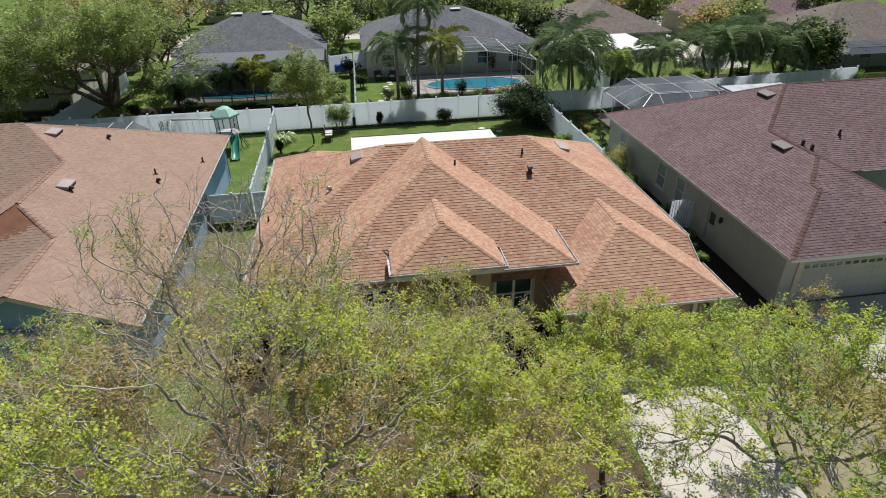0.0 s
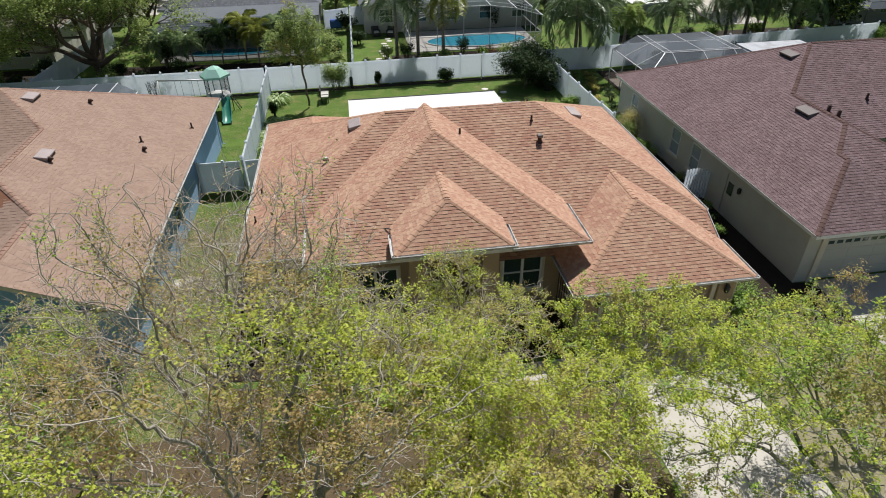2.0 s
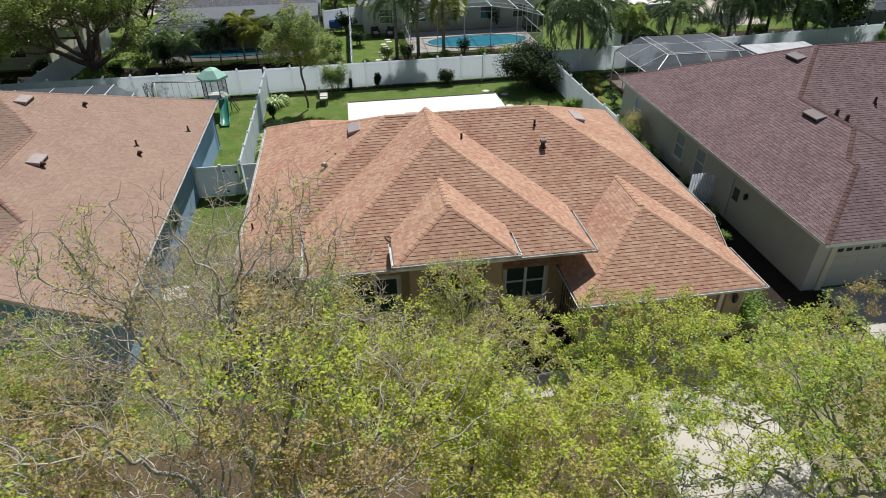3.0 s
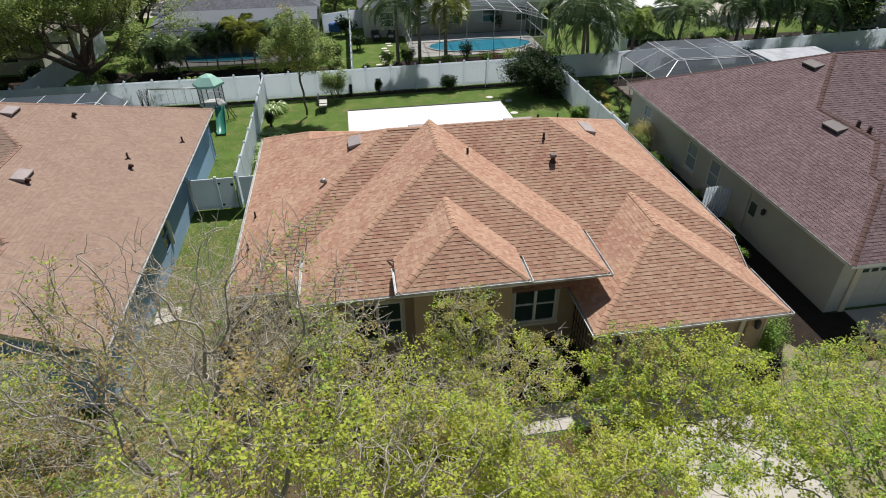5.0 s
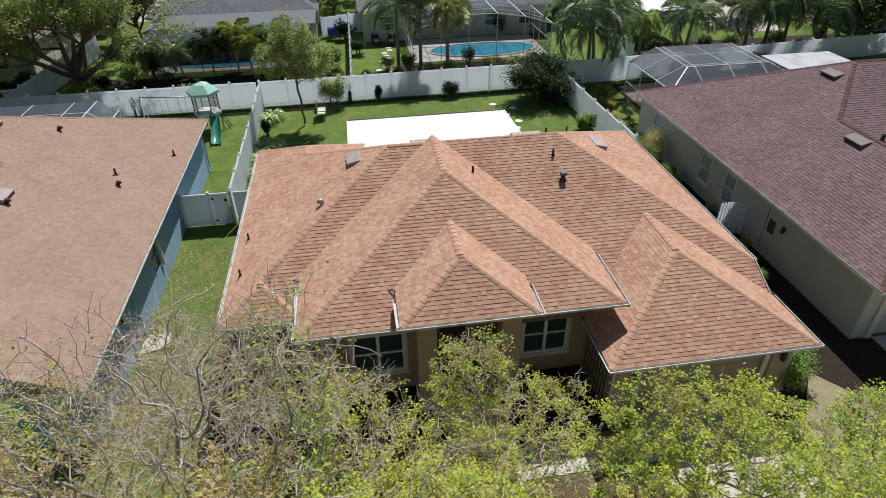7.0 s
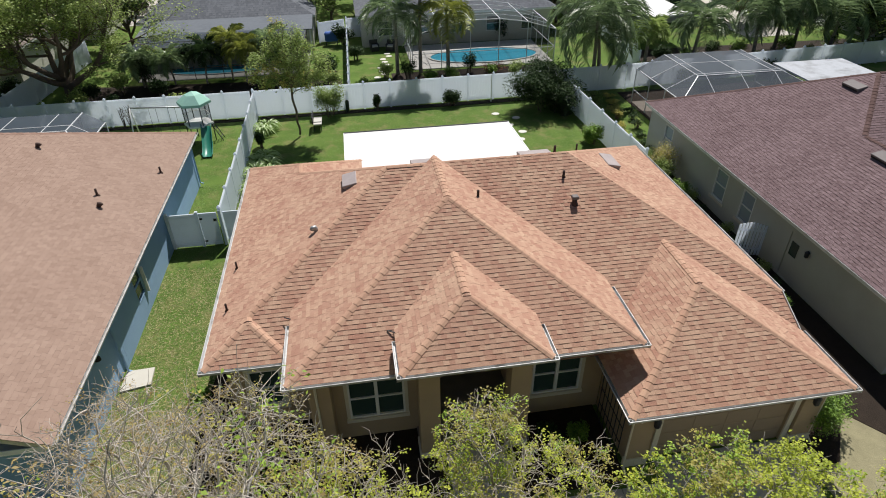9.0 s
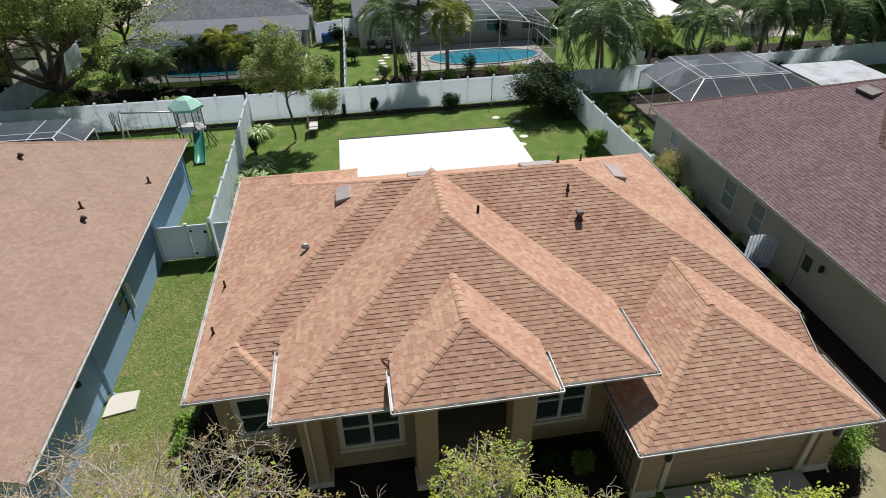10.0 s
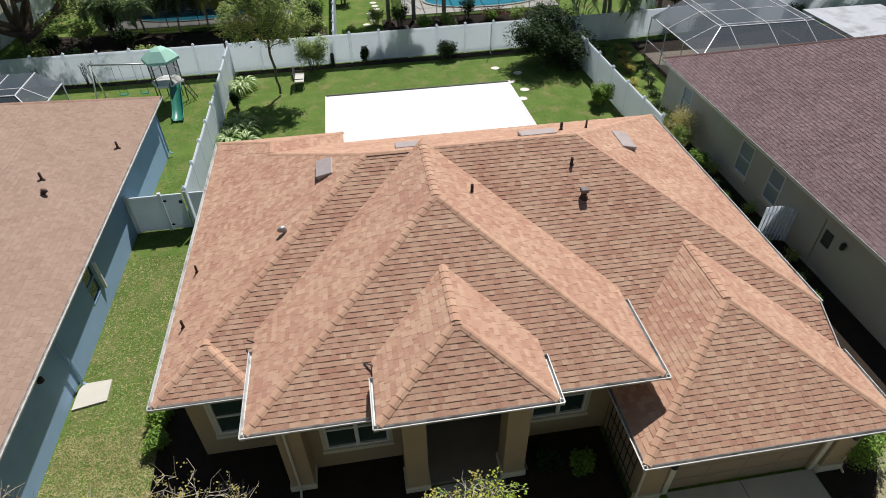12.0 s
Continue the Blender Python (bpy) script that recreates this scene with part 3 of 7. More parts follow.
def box_vent(parent, x, y, z, slope, down, size=(0.5, 0.75), mat=None):
    """A low slanted off-ridge vent hood lying on a slope that falls towards `down`."""
    d = Vector((down[0], down[1], 0)).normalized()
    s = Vector((-d.y, d.x, 0))
    fall = (d - Vector((0, 0, slope))).normalized()
    nrm = s.cross(fall)
    if nrm.z < 0:
        nrm = -nrm
    o = Vector((x, y, z))
    a, b = size
    mb = Mesh()
    low = [o + s * (i * b / 2) + fall * (j * a / 2) for i, j in ((-1, -1), (1, -1), (1, 1), (-1, 1))]
    high = [p + nrm * (0.05 if k < 2 else 0.17) for k, p in enumerate(low)]
    n = len(mb.v)
    mb.v += [tuple(p - nrm * 0.03) for p in low] + [tuple(p) for p in high]
    mb.f += [tuple(n + i for i in q) for q in ((3, 2, 1, 0), (4, 5, 6, 7), (0, 1, 5, 4), (1, 2, 6, 5), (2, 3, 7, 6), (3, 0, 4, 7))]
    v = part("roof_vent", bevelled(mb, 0.015), mat or M_VENTBOX, parent, "low metal roof vent hood")
    th = Mesh().bar(o + fall * (a / 2 + 0.004) - s * (b / 2 - 0.04) + nrm * 0.07, o + fall * (a / 2 + 0.004) + s * (b / 2 - 0.04) + nrm * 0.07, 0.012, 0.10)
    part("vent_slot", th, M_BLACK, v)
    return v


def gooseneck(parent, x, y, z, turn=0.0, mat=None):
    """A short hooded exhaust vent with an open dark mouth."""
    mb = Mesh()
    d = Vector((math.cos(turn), math.sin(turn), 0))
    o = Vector((x, y, z))
    up = Vector((0, 0, 1))
    mb.tube([o - up * 0.12, o + up * 0.07, o + up * 0.14 + d * 0.03, o + up * 0.14 + d * 0.10, o + up * 0.075 + d * 0.14], [0.075, 0.075, 0.075, 0.075, 0.08], 10)
    v = part("hooded_vent", mb, mat or M_LEAD, parent, "hooded exhaust vent", True)
    part("vent_mouth", Mesh().tube([o + up * 0.085 + d * 0.135, o + up * 0.066 + d * 0.146], [0.066, 0.066], 10), M_BLACK, v)
    return v


def hip_faces(x0, y0, x1, y1, z, p):
    """The four faces, hips and ridge of a plain hipped roof."""
    w, l = x1 - x0, y1 - y0
    A, B, C, D = (x0, y0, z), (x1, y0, z), (x1, y1, z), (x0, y1, z)
    if w >= l:
        k = l / 2
        R, S = (x0 + k, y0 + k, z + p * k), (x1 - k, y0 + k, z + p * k)
        if w - l < 1e-3:
            S = R
        faces = [(A, B, S, R), (C, D, R, S), (D, A, R), (B, C, S)]
        hips = [(A, R), (D, R), (B, S), (C, S), (R, S)]
    else:
        k = w / 2
        R, S = (x0 + k, y0 + k, z + p * k), (x0 + k, y1 - k, z + p * k)
        faces = [(A, B, R), (C, D, S), (B, C, S, R), (D, A, R, S)]
        hips = [(A, R), (B, R), (C, S), (D, S), (R, S)]
    return faces, hips


# ---- the tan house ----
PITCH = 0.491
ZR, YR, XRL, XRR = 5.835, 7.50, 3.28, 9.68
XL, ZL, YF, YB = -2.43, 3.03, 1.557, 14.05
XR, ZRT, YRC = 15.18, 3.13, 1.99
Z1, W1 = 3.645, 9.636
ZE, EB, EC, YE = 4.195, 2.90, 6.80, -0.62
ZG, GL, GR, YG = 2.545, 8.75, 15.21, -1.55


def front_hip(x0, x1, y0, z, yback, apex_dx=0.0, apex_dy=0.0, run=None):
    """Front, left and right faces of a hipped wing with its ridge running back to yback; run: how far back the side eaves reach."""
    k = (x1 - x0) / 2
    ax, ay, az = x0 + k + apex_dx, y0 + k + apex_dy, z + PITCH * k
    run = yback if run is None else run
    A, B, P, Q = (x0, y0, z), (x1, y0, z), (ax, ay, az), (ax, yback, az)
    front = (A, B, P)
    right = (B, (x1, run, z), Q, P)
    left = ((x0, run, z), A, P, Q)
    return [front, right, left], [(A, P), (B, P), (P, Q)]


house = thing("house", "single-storey tan stucco house with terracotta-tan hipped shingle roof and white gutters", "house", (5.5, 5.0, 0.0))
k1 = (ZR - ZL) / PITCH
yb_right = YR + (ZR - ZRT) / PITCH
main_faces = [
    ((XL, YR - k1, ZL), (4.96, YR - k1, ZL), (4.96, YR, ZR), (XRL, YR, ZR)),
    ((4.96, 0.81, ZG), (XR, 0.81, ZG), (XR, YRC, ZRT), (XRR, YR, ZR), (4.96, YR, ZR)),
    ((XR, YRC, ZRT), (XR, yb_right, ZRT), (XRR, YR, ZR)),
    ((XL, YR + k1, ZL), (XL, YR - k1, ZL), (XRL, YR, ZR)),
    ((XR, yb_right, ZRT), (XL + 0.2, yb_right, ZRT), (XRL, YR, ZR), (XRR, YR, ZR)),
]
main_hips = [((XL + 1.0, YR - k1 + 1.0, ZL + PITCH), (XRL, YR, ZR)), ((XR, YRC, ZRT), (XRR, YR, ZR)), ((XRL, YR, ZR), (4.7, YR, ZR)),
             ((XRR, YR, ZR), (5.3, YR, ZR)), ((XR, yb_right, ZRT), (XRR, YR, ZR)), ((0.01, YR + k1 - 2.44, ZL + PITCH * 2.44), (XRL, YR, ZR))]
f_front, h_front = front_hip(0.0, W1, 0.0, Z1, 7.75, 0.14, 0.0, 3.04)
f_entry, h_entry = front_hip(EB, EC, YE, ZE, 3.20, 0.0, -0.20, 1.12)
f_garage, h_garage = front_hip(GL, GR, YG, ZG, 4.05, 0.0, 0.0, 1.35)
f_wing, h_wing = front_hip(XL, -0.02, YF, ZL, 3.05, 0.0, 0.0, 1.79)
xw = 2.45
kb = (xw - XL) / 2
f_back = [((xw, YB, ZL), (XL, YB, ZL), (XL + kb, YB - kb, ZL + PITCH * kb)),
          ((xw, 12.5, ZL), (xw, YB, ZL), (XL + kb, YB - kb, ZL + PITCH * kb), (XL + kb, 10.6, ZL + PITCH * kb)),
          ((XL, YB, ZL), (XL, YR + k1, ZL), (XL + kb, YR + k1 - kb, ZL + PITCH * kb), (XL + kb, YB - kb, ZL + PITCH * kb))]
h_back = [((XL, YB, ZL), (XL + kb, YB - kb, ZL + PITCH * kb)), ((XL + kb, YB - kb, ZL + PITCH * kb), (XL + kb, 10.9, ZL + PITCH * kb)),
          ((xw, YB, ZL), (XL + kb, YB - kb, ZL + PITCH * kb))]


# entry and garage fronts: the pieces nearest the camera's end of the path
def near_front(p, n):
    return n.y < -0.2 and ((p.y < 0.35 and EB < p.x < EC and p.z > ZE) or (p.y < -0.35 and p.x > GL))


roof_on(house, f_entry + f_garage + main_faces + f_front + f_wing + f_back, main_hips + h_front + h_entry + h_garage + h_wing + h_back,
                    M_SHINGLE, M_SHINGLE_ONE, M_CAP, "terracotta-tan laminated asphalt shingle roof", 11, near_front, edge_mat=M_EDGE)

# walls
ZT = ZL - 0.16
wall(house, M_STUCCO, "wall", 'y', 2.205, 12.995, -1.98, 0.2, -0.1, ZT)
wall(house, M_STUCCO, "wall", 'x', -1.98, 0.75, 2.0, 0.2, -0.1, ZT, [(-1.42, -0.5, 0.9, 2.36)])
wall(house, M_STUCCO, "wall", 'x', -1.98, 14.75, 13.2, -0.2, -0.2, ZT)
wall(house, M_STUCCO, "wall", 'y', 1.105, 12.995, 14.75, -0.2, -0.1, ZRT - 0.55)
wall(house, M_STUCCO, "wall", 'y', 0.72, 1.99, 0.55, 0.2, -0.1, Z1 - 0.16)
wall(house, M_STUCCO, "wall", 'x', 0.755, 3.55, 1.1, 0.2, -0.1, Z1 - 0.16, [(1.42, 3.05, 0.86, 2.45)])
wall(house, M_STUCCO, "wall", 'x', 6.45, 9.14, 1.1, 0.2, -0.1, Z1 - 0.16, [(6.92, 8.42, 0.9, 2.5)])
wall(house, M_STUCCO, "wall", 'y', 1.305, 2.995, 3.35, 0.2, -0.1, Z1 - 0.16)
wall(house, M_STUCCO, "wall", 'y', 1.305, 2.995, 6.65, -0.2, -0.1, Z1 - 0.16)
wall(house, M_STUCCO, "wall", 'x', 3.35, 6.65, 3.0, 0.2, -0.1, Z1 - 0.16, [(4.45, 5.55, 0.1, 2.5)])
wall(house, M_STUCCO, "wall", 'x', EB + 0.5, EC - 0.5, 0.1, 0.25, 3.35, ZE - 0.16)
wall(house, M_STUCCO, "wall", 'y', -0.875, 1.09, 9.15, 0.2, -0.1, ZG - 0.16)
wall(house, M_STUCCO, "wall", 'y', -0.875, 1.09, 14.8, -0.2, -0.1, ZG - 0.16)
wall(house, M_STUCCO, "wall", 'x', 9.15, 14.8, -1.08, 0.2, -0.1, ZG - 0.16, [(10.02, 14.02, -0.1, 2.16)])

# porch piers with pale base bands
for px, py, top, w in ((0.40, 0.55, Z1, 0.60), (3.38, 0.02, ZE, 0.58), (5.92, 0.02, ZE, 0.58)):
    pier = part("porch_pier", bevelled(Mesh().box(px, py, 0.22, px + w, py + 0.58, top - 0.16), 0.012), M_STUCCO, house, "square stucco porch pier")
    part("base_band", bevelled(Mesh().box(px - 0.045, py - 0.045, -0.1, px + w + 0.045, py + 0.625, 0.22), 0.015), M_TRIM, pier, "cream base band")
for px in (9.10, 14.22):
    gp = part("garage_pier", bevelled(Mesh().box(px, -1.20, 0.30, px + 0.62, -1.079, ZG - 0.17), 0.01), M_STUCCO, house)
    part("base_band", bevelled(Mesh().box(px - 0.04, -1.24, -0.08, px + 0.66, -1.078, 0.30), 0.012), M_TRIM, gp, "cream base band")
gt = Mesh()
gt.box(9.86, -1.13, -0.05, 10.02, -1.082, 2.16).box(14.02, -1.13, -0.05, 14.18, -1.082, 2.16).box(9.86, -1.13, 2.162, 14.18, -1.082, 2.30)
part("garage_trim", gt, M_TRIM, house)

# garage door of four rows of raised panels
gd = Mesh()
gd.box(10.02, -1.0, -0.05, 14.02, -0.96, 2.16)
door = part("garage_door", gd, M_GARAGE, house, "tan sectional garage door")
pan = mesh_data("door_panel", bevelled(Mesh().box(-0.46, -0.012, -0.23, 0.46, 0.0, 0.23), 0.008), M_GARAGE)
for r in range(4):
    for c in range(4):
        ob = part("door_panel", pan, None, door)
        ob.location = (10.52 + c * 1.0, -1.002, 0.23 + r * 0.54)

# front door in the shade of the porch
fd = part("front_door", bevelled(Mesh().box(4.47, 3.03, 0.1, 5.53, 3.08, 2.48), 0.006), M_CEDAR, house, "dark wooden front door")
for z0_, z1_ in ((0.3, 1.05), (1.2, 2.3)):
    for x0_ in (4.6, 5.05):
        part("door_panel", bevelled(Mesh().box(x0_, 3.01, z0_, x0_ + 0.37, 3.031, z1_), 0.015), M_CEDAR, fd)
part("door_handle", Mesh().tube([(5.42, 2.95, 1.0), (5.42, 3.0, 1.0), (5.42, 3.03, 1.0)], [0.03, 0.03, 0.02], 8), M_DARKMETAL, fd)
# porch shade is part of this floor's colour
part("porch_floor", Mesh().box(3.36, 0.1, -0.1, 6.64, 2.99, 0.10), M_SHADED_FLOOR, house, "porch floor with the porch shade put into its colour")

window(house, 'x', 1.1, -1, 1.42, 3.05, 0.86, 2.45)
window(house, 'x', 1.1, -1, 6.92, 8.42, 0.90, 2.50)
window(house, 'x', 2.0, -1, -1.42, -0.50, 0.90, 2.36, 1)

soffit_fascia(house, XL, YF, 0.5, YB, ZL)
soffit_fascia(house, 0.0, 0.0, W1, 3.3, Z1)
soffit_fascia(house, EB, YE, EC, 1.4, ZE)
soffit_fascia(house, GL, YG, GR, 1.2, ZG)
soffit_fascia(house, 8.9, YRC, XR, yb_right, ZRT)

# gutters
gutter(house, (XL, YB, ZL), (XL, YF - 0.1, ZL), litter=False)
gutter(house, (XL - 0.1, YF, ZL), (-0.12, YF, ZL))
gutter(house, (0.0, 2.35, Z1), (0.0, -0.1, Z1), litter=False)
gutter(house, (-0.1, 0.0, Z1), (EB - 0.13, 0.0, Z1))
gutter(house, (EB, 0.62, ZE), (EB, YE - 0.1, ZE), litter=False)
gutter(house, (EB - 0.1, YE, ZE), (EC + 0.1, YE, ZE))
gutter(house, (EC, YE - 0.1, ZE), (EC, 0.62, ZE), litter=False)
gutter(house, (EC + 0.13, 0.0, Z1), (W1 + 0.1, 0.0, Z1))
gutter(house, (W1, -0.1, Z1), (W1, 2.5, Z1), litter=False)
gutter(house, (GL, 1.1, ZG), (GL, YG - 0.1, ZG))
gutter(house, (GL - 0.1, YG, ZG), (GR + 0.1, YG, ZG))
gutter(house, (GR, YG - 0.1, ZG), (GR, 0.75, ZG), litter=False)
gutter(house, (XR, YRC, ZRT), (XR, yb_right, ZRT), litter=False)
# bent drip edge at the corner of the right-hand slope
part("drip_edge", Mesh().bar((XR + 0.01, YRC, ZRT - 0.02), (XR + 0.01, 0.81, ZG - 0.02), 0.03, 0.12), M_GUTTER, house)

# downpipes
for x, y, z in ((0.62, 0.50, Z1), (9.02, -1.28, ZG), (14.9, -1.14, ZG)):
    dp = Mesh().tube([(x, y - 0.35, z - 0.1), (x, y - 0.1, z - 0.35), (x, y, z - 0.5), (x, y, 0.15), (x, y - 0.2, 0.02)], [0.035] * 5, 6)
    part("downpipe", dp, M_TRIM, house)


def z_main(x, y):
    """Height of the main roof over a place."""
    return min(ZR - PITCH * abs(y - YR), ZL + PITCH * (x - XL), ZRT + PITCH * (XR - x))


# roof fittings
vent_pipe(house, 6.10, 5.62, Z1 + PITCH * (W1 - 6.10) - 0.02, 0.30, 0.045)
vent_pipe(house, 9.30, 6.55, z_main(9.30, 6.55), 0.24, 0.045)
zf = z_main(9.40, 5.55)
vp = part("flue_pipe", Mesh().lathe(9.40, 5.55, [(0.17, zf - 0.1), (0.15, zf - 0.02), (0.085, zf + 0.06), (0.08, zf + 0.22)], 12), M_RUST, house, "brown flue pipe", True)
part("flue_cap", bevelled(Mesh().box(9.29, 5.44, zf + 0.18, 9.51, 5.66, zf + 0.30), 0.02), M_VENTBROWN, vp, "square metal cap")
vent_pipe(house, -2.03, 3.86, z_main(-2.03, 3.9), 0.26, 0.035)
vent_pipe(house, -2.0, 6.04, z_main(-2.0, 6.04), 0.26, 0.035)
gooseneck(house, 0.80, 5.75, z_main(0.80, 5.75), radians(200))
box_vent(house, 2.02, 7.85, z_main(2.02, 7.85), PITCH, (-1, 0), (0.5, 0.92))
box_vent(house, 11.8, 8.5, z_main(11.8, 8.5), PITCH, (1, 0), (0.5, 1.05))
box_vent(house, 8.8, 8.45, z_main(8.8, 8.45), PITCH, (0, 1), (0.45, 1.2))
box_vent(house, 4.7, 8.3, z_main(4.7, 8.3), PITCH, (0, 1), (0.45, 1.0))
vent_pipe(house, 9.9, 9.3, z_main(9.9, 9.3), 0.3, 0.05)
vent_pipe(house, 10.8, 9.35, z_main(10.8, 9.35), 0.3, 0.035)
# step flashing cut at the wing joints
for x, y, z in ((0.03, 2.62, Z1 - 0.02), (EB + 0.02, 0.95, ZE - 0.02)):
    part("flashing", Mesh().bar((x - 0.22, y + 0.12, z + 0.02), (x - 0.02, y - 0.02, z + 0.04), 0.03, 0.02), M_BLACK, house)
# wall lanterns by the garage
for x in (9.70, 14.45):
    ln = part("wall_lantern", Mesh().lathe(x, -1.33, [(0.05, 1.72), (0.09, 1.78), (0.10, 2.0), (0.06, 2.08), (0.01, 2.12)], 8), M_DARKMETAL, house, "black wall lantern")
    part("bracket", Mesh().bar((x, -1.33, 2.05), (x, -1.2, 2.05), 0.03), M_DARKMETAL, ln)

# ---- the blue-grey house ----
blue = thing("house", "single-storey blue-grey stucco house with pinkish tan shingle roof", "house", (-12.0, 8.0, 0.0))
BX0, BX1, BY0, BY1, BZ = -16.6, -5.87, -0.05, 19.58, 2.68
BP = 0.45


def zb(x):
    return BZ + BP * (BX1 - x)


bx1, bx2, bx3 = -13.65, -11.28, -9.53
by0, by1, by2, by3 = 12.63, 10.1, 5.6, 3.92
E_ = lambda y: (BX1, y, BZ)
P1, P2, P3, P4, P5 = (bx1, by0, zb(bx1)), (bx2, by1, zb(bx2)), (bx2, by2, zb(bx2)), (bx3, by3, zb(bx3)), (bx3, BY0, zb(bx3))
BLX = 2 * bx3 - BX1
fb = [(E_(by0), E_(BY1), P1), (E_(by1), E_(by0), P1, P2), (E_(by2), E_(by1), P2, P3), (E_(by3), E_(by2), P3, P4), (E_(BY0), E_(by3), P4, P5),
      ((-22.0, 6.0, zb(bx2) - BP * (by1 - 6.0)), (bx2, 6.0, zb(bx2) - BP * (by1 - 6.0)), P2, P1, (-22.0, by0, zb(bx1))),
      ((-15.95, 0.35, zb(bx2) - BP * (by2 - 0.35)), (bx3, 0.35, zb(bx2) - BP * (by2 - 0.35)), P4, P3),
      ((-16.6, 11.0, BZ), (-16.6, 0.35, BZ), P3, (bx2, 11.0, zb(bx2))),
      ((BLX, 4.5, BZ), (BLX, BY0, BZ), P5, (bx3, 4.5, zb(bx3))),
      ((BX1, BY1, BZ), (-22.0, BY1, BZ), (-22.0, by0, zb(bx1)), P1)]
hb = [((BX1, BY1, BZ), P1), (P2, P1), (P3, P2), (P4, P3), (P5, P4), (P1, (-20.0, by0, zb(bx1)))]
roof_on(blue, fb, hb, M_SHINGLE_L, M_SHINGLE_L, M_CAP_L, "pinkish tan asphalt shingle roof", 12, edge_mat=M_EDGE_L, thick=(0.003, 0.008))
gable = Mesh()
prof = [(BLX + 0.43, -0.15), (-6.30, -0.15), (-6.30, zb(-6.30) - 0.05), (bx3, zb(bx3) - 0.05), (BLX + 0.43, zb(-6.30) - 0.05)]
gable.v += [(x, 0.40, z) for x, z in prof] + [(x, 0.60, z) for x, z in prof]
gable.f += [(0, 1, 2, 3, 4), (9, 8, 7, 6, 5)] + [(k, k + 5, (k + 1) % 5 + 5, (k + 1) % 5) for k in range(5)]
part("gable_wall", gable, M_STUCCO_BLUE, blue, "shaded blue-grey gable end")
for x in (BX1, BLX):
    part("rake_board", Mesh().bar((x, BY0 + 0.02, BZ - 0.10), (bx3, BY0 + 0.02, zb(bx3) - 0.10), 0.025, 0.15), M_TRIM, blue)
wall(blue, M_STUCCO_BLUE, "wall", 'y', 5.505, 18.945, -6.22, -0.2, -0.15, BZ - 0.16, [(7.75, 8.65, 0.85, 2.1)])
wall(blue, M_STUCCO_BLUE, "wall", 'y', 0.605, 5.29, -6.30, -0.2, -0.15, BZ - 0.16)
wall(blue, M_STUCCO_BLUE, "wall", 'x', -7.0, -6.22, 5.3, 0.2, -0.15, BZ - 0.16)
wall(blue, M_STUCCO_BLUE, "wall", 'x', -16.3, -6.22, 19.15, -0.2, -0.25, BZ - 0.16)
wall(blue, M_STUCCO_BLUE, "wall", 'x', -16.3, BLX + 0.425, 0.75, 0.2, -0.15, BZ - 0.16)
wall(blue, M_STUCCO_BLUE, "wall", 'y', 0.955, 18.945, -16.3, 0.2, -0.2, BZ - 0.16)
window(blue, 'y', -6.22, 1, 7.75, 8.65, 0.85, 2.1, 1, surround=0, sill=False, glass=M_GLASS, frame_mat=M_STUCCO_BLUE)
part("shutter", bevelled(Mesh().box(-6.215, 8.70, 0.75, -6.10, 8.78, 1.9), 0.01), M_WHITE, blue, "white hurricane shutter leaf")
soffit_fascia(blue, BX0, BY0, BX1, BY1, BZ)
gutter(blue, (BX1, BY0, BZ), (BX1, BY1, BZ))
for y in (5.1, 19.0):
    dp = Mesh().tube([(BX1 + 0.03, y, BZ - 0.1), (BX1 - 0.15, y, BZ - 0.3), (-6.15, y, BZ - 0.45), (-6.15, y, 0.1), (-6.0, y, 0.0)], [0.04] * 5, 6)
    part("downpipe", dp, M_STUCCO_BLUE, blue)
part("wall_light", Mesh().lathe(-6.22, 3.88, [(0.03, 1.75), (0.1, 1.8), (0.09, 1.92), (0.02, 1.98)], 10), M_BLACK, blue)


def z_blue(x):
    return BZ + 0.45 * (BX1 - x)


for x, y in ((-7.95, 11.5), (-6.42, 14.56)):
    vent_pipe(blue, x, y, z_blue(x), 0.28, 0.045)
for x, y in ((-7.7, 10.75), (-10.6, 13.9), (-10.22, 7.69)):
    gooseneck(blue, x, y, z_blue(x), radians(-20), M_RUST)
for x, y in ((-10.5, 8.0), (-12.48, 12.64)):
    box_vent(blue, x, y, z_blue(x), 0.45, (1, 0), (0.5, 0.85))

# ---- the beige house ----
beige = thing("house", "single-storey beige stucco house with dark brown shingle roof", "house", (26.0, 8.0, 0.0))
RX0, RX1, RY0, RY1, RZ = 18.79, 37.0, 0.21, 19.5, 2.65
rp = 0.5
R1, V1, Q1, H1, A1 = (25.87, 12.22, 6.19), (23.07, 8.93, 4.79), (23.07, 5.31, 4.79), (21.80, 3.73, 4.155), (21.80, 3.22, 4.155)
L_ = lambda y: (RX0, y, RZ)
f_r = [(L_(RY1), L_(12.22), R1), (L_(12.22), L_(8.93), V1, R1), (L_(8.93), L_(5.31), Q1, V1), (L_(5.31), L_(3.73), H1, Q1), (L_(3.73), L_(3.22), A1, H1), (L_(3.22), L_(RY0), A1),
       ((23.07, 6.0, 3.525), (38.0, 6.0, 3.525), (38.0, 12.22, 6.19), R1, V1),
       ((21.80, 1.5, 3.253), (26.23, 1.5, 3.253), Q1, H1),
       ((26.23, 1.5, 3.253), (26.23, 10.5, 3.253), (23.07, 10.5, 4.79), Q1),
       (L_(RY0), (24.81, RY0, RZ), A1), ((24.81, RY0, RZ), (24.81, 5.0, RZ), (21.80, 5.0, 4.155), A1),
       ((38.0, RY1, RZ), L_(RY1), R1, (38.0, 12.22, 6.19))]
